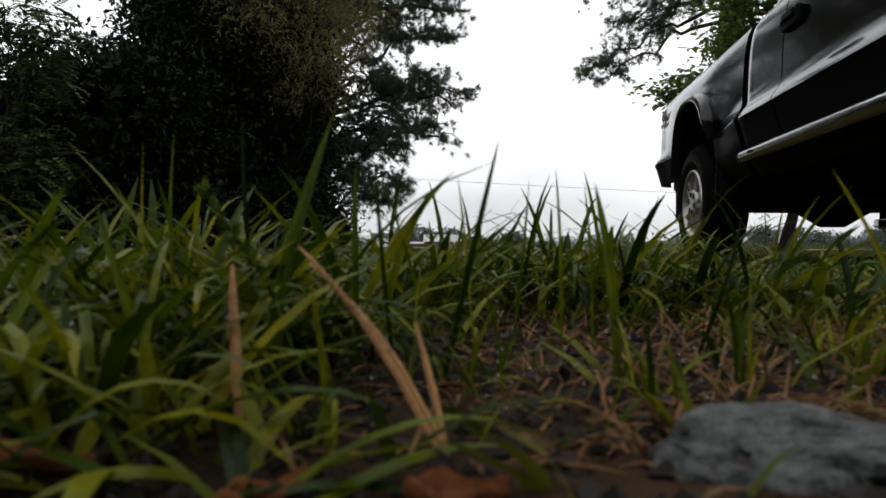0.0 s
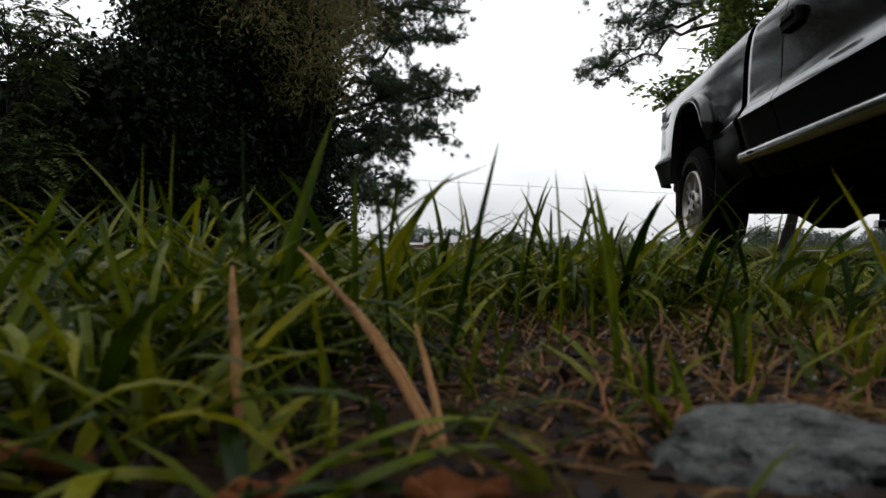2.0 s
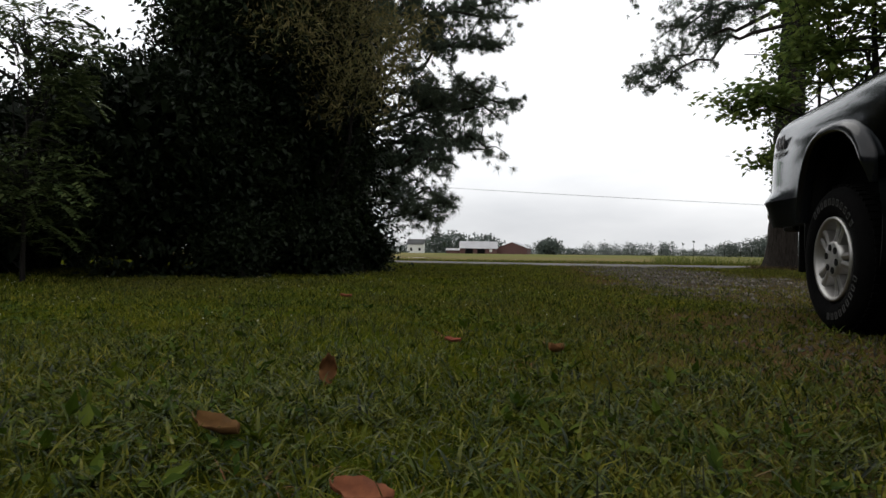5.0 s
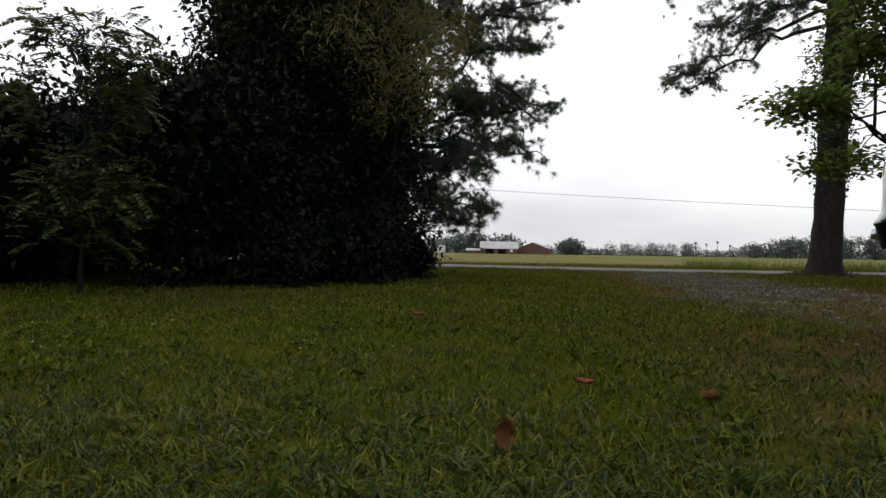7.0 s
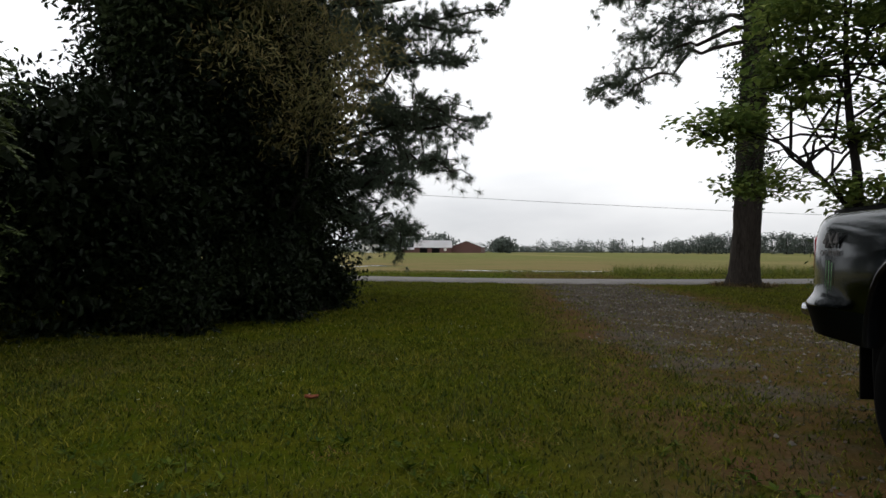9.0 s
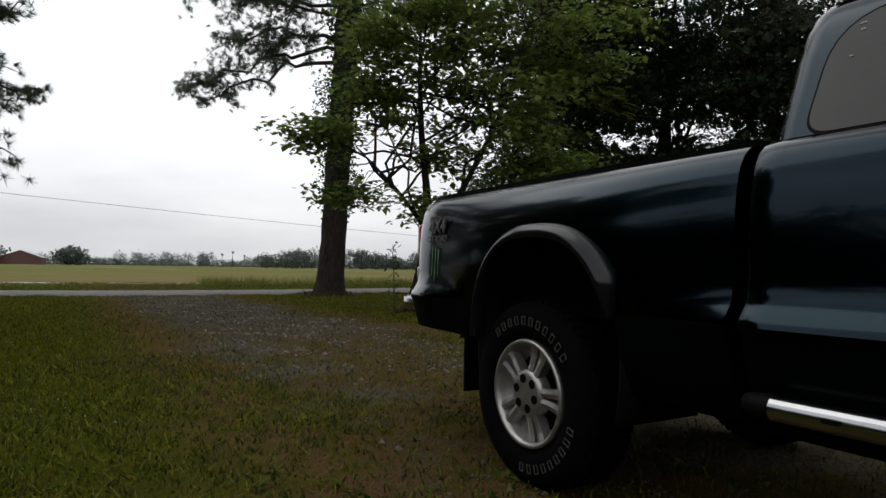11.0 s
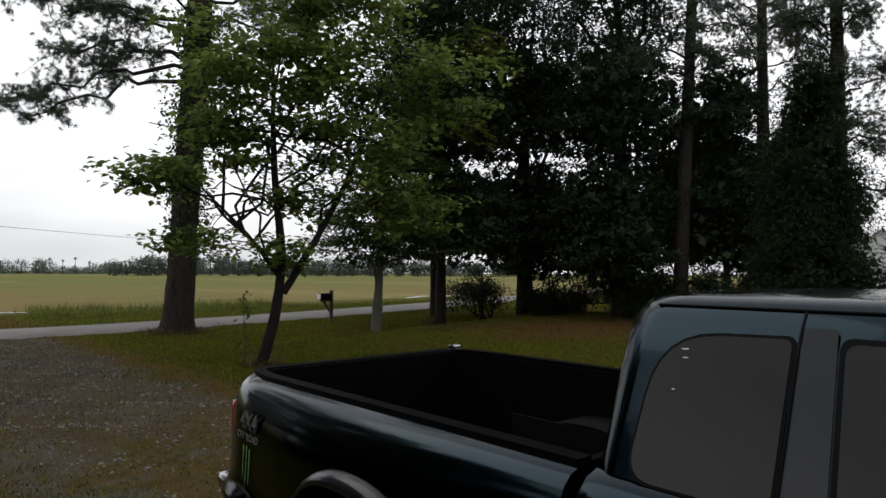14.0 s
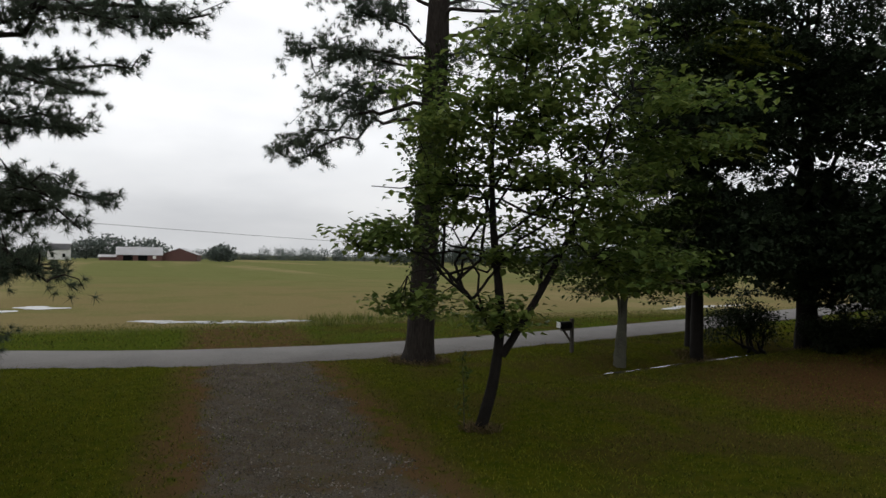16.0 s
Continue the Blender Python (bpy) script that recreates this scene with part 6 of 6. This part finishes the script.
def long_blade(base, tip, width, bow=0.012):
    """One single tall blade from its foot to its tip."""
    t = np.linspace(0, 1, 11)[:, None]
    p = np.asarray(base) * (1 - t) + np.asarray(tip) * t + np.array([0, -1.0, 0.35]) * bow * np.sin(t * np.pi)
    d = unit(np.asarray(tip, float) - np.asarray(base, float))
    s = unit(np.cross(d, np.array([0.25, 1.0, 0.0])))
    w = width * (0.6 + 0.6 * t) * (1 - t ** 2.5) ** 0.8
    v = np.stack([p - s * w, p + np.array([0, 0.5, 0]) * w, p + s * w], 1).reshape(-1, 3)
    return v, np.array([[3 * k + j, 3 * k + j + 1, 3 * k + j + 4, 3 * k + j + 3] for k in range(10) for j in (0, 1)])


# the bare patch and what grows and lies on it is laid out at twice its size about the foot of the rise
PATCH = Matrix.Translation((0, 0, RISE)) @ Matrix.Scale(0.5, 4)
patch_height = lambda x, y: 0.2 * flat_height(x, y)
tufts = []
clump = lambda x, y: np.clip(1.5 * wander(x, y, 3.0) - 0.15, 0.05, 1)
# the bank of long grass stands nearer beside the bare soil and further off behind it
bank = lambda x: 0.46 + 0.32 * np.clip((x + 0.10) / 0.12, 0, 1) + 0.03 * np.sin(x * 25)
x, y = scatter(5200, -0.90, 0.50, 0.44, 1.06, lambda x, y: (0.12 + 0.88 * clump(x, y)) * np.clip(1.45 - 2.4 * x, 0.12, 1) * (y > bank(x)) * (y < bank(x) + 0.26))
tufts.append(arching_arrays(x, y, 0.172, 0.0034, 72, 128, ground=patch_height))
x, y = scatter(3600, -0.90, 0.50, 0.46, 1.10, lambda x, y: (0.2 + 0.8 * clump(x, y)) * np.clip(1.0 - 1.2 * x, 0.3, 1) * (y > bank(x) - 0.02) * (y < bank(x) + 0.26))
tufts.append(arching_arrays(x, y, 0.165, 0.0056, 60, 100, 6, ground=patch_height))
x, y = scatter(2000, -1.3, 0.60, 0.70, 1.20, lambda x, y: 0.8 * clump(x, y) * (y > bank(x)))
tufts.append(arching_arrays(x, y, 0.072, 0.0030, 52, 95, ground=patch_height))
x, y = scatter(800, -0.62, -0.10, 0.26, 0.56, lambda x, y: clump(x, y) ** 2 * (x < -0.075 - 0.25 * (0.42 - y)))
tufts.append(arching_arrays(x, y, 0.125, 0.0040, 60, 110, ground=patch_height))
for cx, cy, n, L in ((-0.30, 0.40, 22, 0.15), (-0.19, 0.42, 20, 0.14), (-0.24, 0.30, 14, 0.12), (-0.40, 0.46, 22, 0.15), (-0.13, 0.46, 16, 0.14), (-0.50, 0.42, 20, 0.15), (-0.16, 0.25, 8, 0.09)):
    tufts.append(arching_arrays(cx + RNG.normal(size=n) * 0.014, cy + RNG.normal(size=n) * 0.014, L, 0.0046, 62, 105, 7, ground=patch_height))
x, y = scatter(1500, 0.2, 1.1, 0.45, 1.6, lambda x, y: 0.8 * clump(x, y))
tufts.append(arching_arrays(x, y, 0.062, 0.0020, 70, 90, ground=patch_height))
x, y = scatter(500, -0.1, 0.35, 0.26, 0.75, lambda x, y: 0.55 * clump(x, y) ** 2)
tufts.append(arching_arrays(x, y, 0.051, 0.0018, 65, 80, ground=patch_height))
for cx, cy, n, L in ((0.023, 0.40, 7, 0.068), (0.12, 0.36, 9, 0.062), (0.103, 0.30, 6, 0.057), (0.194, 0.42, 9, 0.068), (-0.063, 0.30, 7, 0.068), (0.275, 0.44, 9, 0.068), (-0.023, 0.45, 8, 0.08)):
    tufts.append(arching_arrays(cx + RNG.normal(size=n) * 0.008, cy + RNG.normal(size=n) * 0.008, L, 0.0019, 80, 75, ground=patch_height))
# broad blades close by, lying across one another
x, y = scatter(26, -0.27, -0.034, 0.19, 0.28, lambda x, y: np.ones_like(x) * (x < -0.02 - 0.3 * (0.27 - y)))
tufts.append(arching_arrays(x, y, 0.105, 0.0058, 34, 60, 8, ground=patch_height))
for base, tip, w in (((-0.119, 0.40, 0), (-0.071, 0.42, 0.181), 0.0036), ((-0.110, 0.39, 0), (-0.073, 0.40, 0.158), 0.0030), ((0.000, 0.44, 0), (0.037, 0.44, 0.165), 0.0027), ((0.119, 0.44, 0), (0.102, 0.44, 0.135), 0.0041),
                     ((-0.123, 0.44, 0), (-0.139, 0.44, 0.183), 0.0022), ((-0.179, 0.44, 0), (-0.185, 0.44, 0.170), 0.0018), ((-0.194, 0.44, 0), (-0.206, 0.44, 0.164), 0.0012), ((0.094, 0.52, 0), (0.089, 0.52, 0.156), 0.0017),
                     ((-0.058, 0.44, 0), (-0.061, 0.44, 0.149), 0.0032), ((-0.034, 0.44, 0), (-0.048, 0.44, 0.147), 0.0021), ((0.203, 0.52, 0), (0.240, 0.52, 0.119), 0.0020), ((0.309, 0.42, 0), (0.239, 0.40, 0.141), 0.0020),
                     ((-0.005, 0.52, 0), (-0.048, 0.50, 0.144), 0.0016), ((0.025, 0.52, 0), (0.010, 0.51, 0.149), 0.0014), ((0.054, 0.52, 0), (0.068, 0.52, 0.146), 0.0014), ((0.119, 0.52, 0), (0.112, 0.52, 0.144), 0.0015), ((-0.149, 0.36, 0), (-0.195, 0.36, 0.114), 0.0040)):
    tufts.append(long_blade(base, tip, w))
stuff("grass_tufts", "longer wet grass tufts at the edge of a bare patch", "grass", tufts, WET).matrix_world = PATCH
cx, cy = scatter(2600, -1.8, 1.6, 0.62, 3.3, lambda x, y: (0.25 + 0.75 * wander(x, y, 1.3)) * start_patch(x, y) * np.clip((3.3 - y) / 1.6, 0, 1))
x, y = (np.repeat(q, 8) + RNG.normal(size=len(q) * 8) * 0.012 for q in (cx, cy))
stuff("crabgrass", "broad spreading fans of crabgrass in the lawn", "grass", [arching_arrays(x, y, 0.078, 0.0032, 46, 80, 5)], GLINT)
x, y = scatter(72000, -2.4, 2.4, 0.36, 4.6, lambda x, y: lawn_keep(x, y) * (0.3 + 0.7 * wander(x, y, 1.7)) * np.clip((4.6 - y) / 2.2, 0, 1))
stuff("bent_grass", "bent over wet grass blades on the lawn", "grass", [arching_arrays(x, y, 0.066, 0.0022, 66, 105, 4)], GLINT)
x, y = scatter(34000, -0.25, 1.4, 0.26, 1.4, lambda x, y: np.clip(0.25 + 0.9 * wander(x, y, 2.2), 0, 1) * (x > -0.1) * np.clip(0.25 + 1.6 * x, 0, 1))
stuff("dead_grass", "tangle of rust brown dead grass over bare soil", "grass", [arching_arrays(x[::2], y[::2], 0.055, 0.0012, 45, 85, 4, ground=patch_height), arching_arrays(x[1::2], y[1::2], 0.05, 0.0016, 16, 40, 3, ground=patch_height)], RUST).matrix_world = PATCH
# dew
x, y = scatter(1100, -0.5, 0.7, 0.30, 1.0, lambda x, y: np.ones_like(x))
z = patch_height(x, y) + np.where((x > -0.08) & (y < 0.62 + 0.35 * x), RNG.uniform(0.004, 0.03, len(x)), RNG.uniform(0.03, 0.085, len(x)))
o = np.array([[1, 0, 0], [0.5, 0.87, 0], [-0.5, 0.87, 0], [-1, 0, 0], [-0.5, -0.87, 0], [0.5, -0.87, 0], [0, 0, 1], [0, 0, -1]], float)
t8 = np.array([[k, (k + 1) % 6, 6] for k in range(6)] + [[(k + 1) % 6, k, 7] for k in range(6)])
v = (np.stack([x, y, z], 1)[:, None] + o[None] * RNG.uniform(0.0006, 0.0018, (len(x), 1, 1))).reshape(-1, 3)
stuff("dew_drops", "tiny clear dew drops caught in the grass", "dew", [(v, (np.arange(len(x))[:, None, None] * 8 + t8[None]).reshape(-1, 3))], DEW, smooth=True).matrix_world = PATCH

# broad-leaved weeds in the mat
x, y = scatter(36000, -4.5, 4.0, 0.3, 7.5, lambda x, y: lawn_keep(x, y) * np.clip(wander(x, y, 0.6) * 1.6 - 0.35, 0.02, 1))
p = np.stack([x, y, ground_height(x, y) + RNG.uniform(0.004, 0.035, len(x))], 1)
stuff("clover_weeds", "mat of small broad weed leaves in the lawn", "weeds", [leaf_arrays(p, 0.020, 0.7, -0.15, flat=0.5)], WEED)
x, y = scatter(4800, -1.6, 1.5, 0.36, 3.2, lambda x, y: start_patch(x, y) * np.clip(wander(x, y, 0.9) * 1.5 - 0.25, 0.05, 1) * np.clip((3.4 - y) / 1.6, 0, 1))
p = np.stack([x, y, ground_height(x, y) + RNG.uniform(0.010, 0.050, len(x))], 1)
stuff("broad_weeds", "low broad-leaved weeds crowding the lawn by the bare patch", "weeds", [leaf_arrays(p, 0.021, 0.55, -0.1, flat=0.6)], WEED)
x, y = scatter(900, -3.5, 2.5, 1.5, 5.0, lambda x, y: lawn_keep(x, y) * (wander(x, y, 0.6) > 0.55))
p = np.repeat(np.stack([x, y, ground_height(x, y) + 0.012], 1), 6, 0)
stuff("plantain_weeds", "flat rosettes of broad plantain leaves", "weeds", [leaf_arrays(p, 0.055, 0.40, -0.35, flat=0.4)], WEED)
x, y = scatter(26000, -4.0, 5.0, 1.0, 12.0, lambda x, y: np.clip(wander(x, y, 0.8) * 3.2 - 1.95, 0, 1) * np.clip((13 - y) / 8, 0, 1))
stuff("stubble", "dark cut weed stems in the lawn", "weeds", [blade_arrays(x, y, 0.068, 0.0026, 0.14, 1)], STUBBLE)
cx, cy = RNG.uniform(-4, 2, 34), RNG.uniform(1.2, 8.0, 34)
x, y = (np.repeat(q, 60) + RNG.normal(size=34 * 60) * 0.07 for q in (cx, cy))
stuff("dead_spots", "small spots of rust brown dead grass in the lawn", "grass", [arching_arrays(x, y, 0.05, 0.0018, 35, 80, 3)], RUST)
x, y = scatter(50000, 0.0, 6.0, 1.0, 15.0, lambda x, y: 0.35 * drive_mask(x, y) * wander(x, y) + 0.02)
stuff("dry_grass", "straw coloured dead grass on the drive", "grass", [blade_arrays(x, y, 0.035, 0.003, 1.8, 2)], DRY)
x, y = scatter(700, -6.0, 0.5, 3.5, 12.0, lambda x, y: (wander(x, y, 0.5) > 0.58).astype(float))
p = np.stack([x, y, ground_height(x, y) + 0.05], 1)
stuff("clover_flowers", "tiny white clover flowers in the lawn", "flowers", [leaf_arrays(p + RNG.normal(size=p.shape) * 0.003, 0.008, 1.0, 0) for _ in range(3)], FLOWER)

# straw and dead weeds banked round the feet of the pine and the small tree
mound = []
for cx, cy, r, n in ((8.75, 20.5, 0.62, 1500), (6.86, 13.1, 0.26, 350), (18.4, 19.1, 0.55, 700), (23.99, 19.1, 0.7, 700), (23.5, 14.2, 0.8, 900)):
    a, d = RNG.uniform(0, 6.28, n), r * RNG.uniform(0.35, 1.5, n)
    mound.append(arching_arrays(cx + d * np.cos(a), cy + d * np.sin(a), 0.22, 0.009, 55, 80, 3))
stuff("foot_straw", "brown pine straw and dead weeds round the tree feet", "straw", mound, DRY)


# gravel: low stones of eight faces
def stone_arrays(x, y, size, ground=ground_height):
    n = len(x)
    s = np.broadcast_to(size, n) * RNG.uniform(0.4, 1.5, n)
    o = np.array([[1, 0, 0], [0, 1, 0], [-1, 0, 0], [0, -1, 0], [0, 0, 0.7], [0, 0, -0.7]])
    a = RNG.uniform(0, 6.3, n)
    v = o[None] * (1 + RNG.normal(size=(n, 6, 1)) * 0.22)
    c, k = np.cos(a)[:, None], np.sin(a)[:, None]
    v = np.stack([v[..., 0] * c - v[..., 1] * k * 0.75, v[..., 0] * k + v[..., 1] * c * 0.75, v[..., 2]], -1) * s[:, None, None]
    v += np.stack([x, y, ground(x, y) + s * 0.2], 1)[:, None]
    t = np.array([[0, 1, 4], [1, 2, 4], [2, 3, 4], [3, 0, 4], [1, 0, 5], [2, 1, 5], [3, 2, 5], [0, 3, 5]])
    return v.reshape(-1, 3), (np.arange(n)[:, None, None] * 6 + t[None]).reshape(-1, 3)


x, y = scatter(95000, 0.2, 5.5, 3.0, 22.0, lambda x, y: drive_mask(x, y) * np.clip((y - 4) / 8, 0.12, 1) * np.clip(wander(x, y, 0.7) * 1.3 - 0.15, 0.05, 1))
x2, y2 = scatter(3000, -0.3, 2.2, 0.4, 4.5, lambda x, y: drive_mask(x, y) * 0.5)
x3, y3 = scatter(14000, 0.2, 5.5, 4.0, 20.0, lambda x, y: drive_mask(x, y) * np.clip((y - 5) / 5, 0.08, 1) * np.clip(wander(x, y, 0.9) * 1.6 - 0.5, 0, 1))
stuff("pale_gravel", "larger pale stones in the gravel drive", "gravel", [stone_arrays(x3, y3, 0.019)], PALE_STONE)
stuff("gravel", "scattered grey gravel on the drive", "gravel", [stone_arrays(np.r_[x, x2], np.r_[y, y2], 0.0115)], PEBBLE)

# mulch chips and litter on the bare patch
def clods(n):
    x, y = scatter(n, -0.3, 0.6, 0.16, 0.9, lambda x, y: np.ones_like(x))
    v, f = stone_arrays(x, y, 0.006, patch_height)
    return v[f].reshape(-1, 3)[np.arange(len(f) * 3).reshape(-1, 3)[:, [0, 1, 2, 2]]].reshape(-1, 3), np.arange(len(f) * 4).reshape(-1, 4)


x, y = scatter(3600, -0.5, 0.9, 0.1, 1.2, lambda x, y: np.clip(1.1 - start_patch(x / 2, y / 2), 0.12, 1))
p = np.stack([x, y, patch_height(x, y) + RNG.uniform(0.002, 0.014, len(x))], 1)
stuff("mulch", "dark bark chips and leaf litter on bare soil", "mulch", [leaf_arrays(p[: len(p) * 2 // 3], 0.013, 0.5, 0.0, flat=0.3), clods(2600)], MULCH).matrix_world = PATCH
p = p[len(p) * 2 // 3:]
p = p[RNG.random(len(p)) < np.clip(0.2 + 2.5 * (p[:, 0] - 0.05), 0.12, 0.8)]
stuff("leaf_litter", "bits of brown dead grass on bare soil", "litter", [leaf_arrays(p, 0.022, 0.12, -0.05, flat=0.4)], RUST).matrix_world = PATCH


def ribbon(name, label, category, points, width, mat, crease=0.25):
    """A dry stalk or blade: a folded strip along points."""
    p = spline(points, 14) + RNG.normal(size=(14, 3)) * width * 0.10
    d = unit(np.gradient(p, axis=0))
    s = unit(np.cross(d, np.array([0.2, 1.0, 0.1])))
    u = np.cross(s, d)
    w = (width * np.sin(np.linspace(0.5, 2.95, 14)) ** 0.7)[:, None]
    v = np.stack([p - s * w, p + u * w * crease, p + s * w], 1).reshape(-1, 3)
    i, j = np.meshgrid(np.arange(13), np.arange(2), indexing="ij")
    k = i * 3 + j
    ob = mesh_object(name, v, np.stack([k, k + 1, k + 4, k + 3], -1).reshape(-1, 4), mat)
    ob.modifiers.new("thickness", "SOLIDIFY").thickness = 0.0012
    ob.matrix_world = PATCH
    return tagged(ob, label, category)


ribbon("dry_stalk", "split straw coloured dead stalk leaning over the bare patch", "stalk", [(0, 0.2695, 0), (-0.0176, 0.294, 0.028), (-0.044, 0.322, 0.0601), (-0.0785, 0.35, 0.0897)], 0.0019, STRAW)
ribbon("dry_stalk", "narrow split half of a straw coloured dead stalk", "stalk", [(0.0034, 0.268, 0), (-0.0126, 0.292, 0.0269), (-0.04, 0.32, 0.0589), (-0.0732, 0.349, 0.0812)], 0.0016, STRAW)
ribbon("dry_stalk", "thin straw coloured dead stalk on bare soil", "stalk", [(0.0016, 0.273, 0), (-0.0048, 0.301, 0.024), (-0.0144, 0.322, 0.0521)], 0.0018, STRAW)
ribbon("dry_stalk", "upright dead straw blade among green grass", "stalk", [(-0.0945, 0.301, 0), (-0.0993, 0.308, 0.028), (-0.1057, 0.322, 0.0601), (-0.1105, 0.336, 0.0801)], 0.0030, STRAW)
head = thing("seed_head", "green grass seed head on a thin stem", "grass")
head.matrix_world = PATCH
sp = spline([(-0.0801, 0.364, 0.016), (-0.1001, 0.364, 0.0721), (-0.1201, 0.357, 0.1001), (-0.1321, 0.3535, 0.1201)], 24)
v, f = tube_arrays(sp, np.full(24, 0.0009), 5)
mesh_object("stem", v, f, WEED, head)
v, f = leaf_arrays(np.repeat(sp[8:], 7, 0), 0.008, 0.4, -0.2, along=np.repeat(unit(np.gradient(sp, axis=0))[8:], 7, 0) * 1.2)
mesh_object("seed_spike", v, f, WEED, head)["kind"] = "stuff"


def rock(name, label, at, size, mat, seed, rough=0.22):
    bm = bmesh.new()
    bmesh.ops.create_icosphere(bm, subdivisions=4, radius=1.0)
    for q in bm.verts:
        n = noise.noise(q.co * 1.3 + Vector((seed, 0, 0))) * rough * 1.6 + noise.noise(q.co * 4 + Vector((0, seed, 0))) * rough * 0.35 + noise.noise(q.co * 11) * 0.03
        q.co *= 1 + n
        q.co = Vector((q.co.x * size[0], q.co.y * size[1], max(q.co.z, -0.4) * size[2])) + Vector(at)
    me = bpy.data.meshes.new(name)
    bm.to_mesh(me)
    bm.free()
    me.polygons.foreach_set("use_smooth", [True] * len(me.polygons))
    me.materials.append(mat)
    return tagged(new(name, me), label, "rock")


rock("rock", "grey green half-buried rock on the bare patch", (0.1487, 0.275, -0.0011), (0.0618, 0.04, 0.0212), ROCK, 4.0).matrix_world = PATCH
rock("clay_mound", "small mound of red clay on the lawn", (6.0, 8.8, 0.0), (0.26, 0.2, 0.04), CLAY, 9.0)["category"] = "mound"


def dead_leaf(at, length, width, turn, curl, label, tip=8.0, mat=DEAD):
    v, f = [], []
    for i, t in enumerate(np.linspace(0, 1, 9)):
        w = width * math.sin(math.pi * (0.06 + 0.9 * t)) ** 0.8 * (1 + 0.15 * math.sin(t * 19))
        for j, s in enumerate(np.linspace(-1, 1, 7)):
            v.append((length * (t - 0.5), s * w * 0.5, curl * (s * s * width * 0.7 + (t - 0.5) ** 2 * length * 0.5) + 0.002 * math.sin(9 * t + 5 * s)))
    for i in range(8):
        for j in range(6):
            k = i * 7 + j
            f.append([k, k + 1, k + 8, k + 7])
    ob = mesh_object("dead_leaf", v, f, mat)
    ob.modifiers.new("thickness", "SOLIDIFY").thickness = 0.0012
    ob.matrix_world = pose(at[0], at[1], float(ground_height(at[0], at[1])) + at[2], tip, 6, turn)
    return tagged(ob, label, "leaf", "dead leaves on the lawn")


for at, L, W, turn, curl in (((-0.36, 1.74, 0.03), 0.10, 0.06, -15, 0.4), ((-0.70, 2.03, 0.03), 0.12, 0.055, -25, 0.5), ((0.09, 1.08, 0.03), 0.034, 0.018, 30, 0.4), ((0.72, 1.48, 0.03), 0.05, 0.03, 70, 0.5), ((-1.27, 5.95, 0.03), 0.10, 0.05, 30, 0.6), ((-0.30, 3.47, 0.02), 0.07, 0.04, 10, 0.5), ((0.10, 3.26, 0.02), 0.08, 0.05, 40, 0.8)):
    dead_leaf(at, L, W, turn, curl, "curled reddish brown dead leaf on the lawn")
for at, L, W, turn, curl in (((0.002, 0.112, 0.001), 0.019, 0.010, 15, 0.35), ((-0.032, 0.113, 0.000), 0.022, 0.009, 60, 0.4), ((-0.085, 0.125, 0.004), 0.036, 0.006, -5, 0.3)):
    dead_leaf(at, L, W, turn, curl, "russet dead leaf on the bare patch, darkened for shade", mat=DEAD_RUST)
dead_leaf((-0.62, 2.62, 0.045), 0.05, 0.09, 12, 0.5, "curled dark brown dead leaf standing on edge in the grass", tip=74.0)
dead_leaf((-0.45, 1.12, 0.035), 0.095, 0.065, 10, 0.15, "flat weathered grey brown dead leaf in the grass", mat=DEAD_GREY)
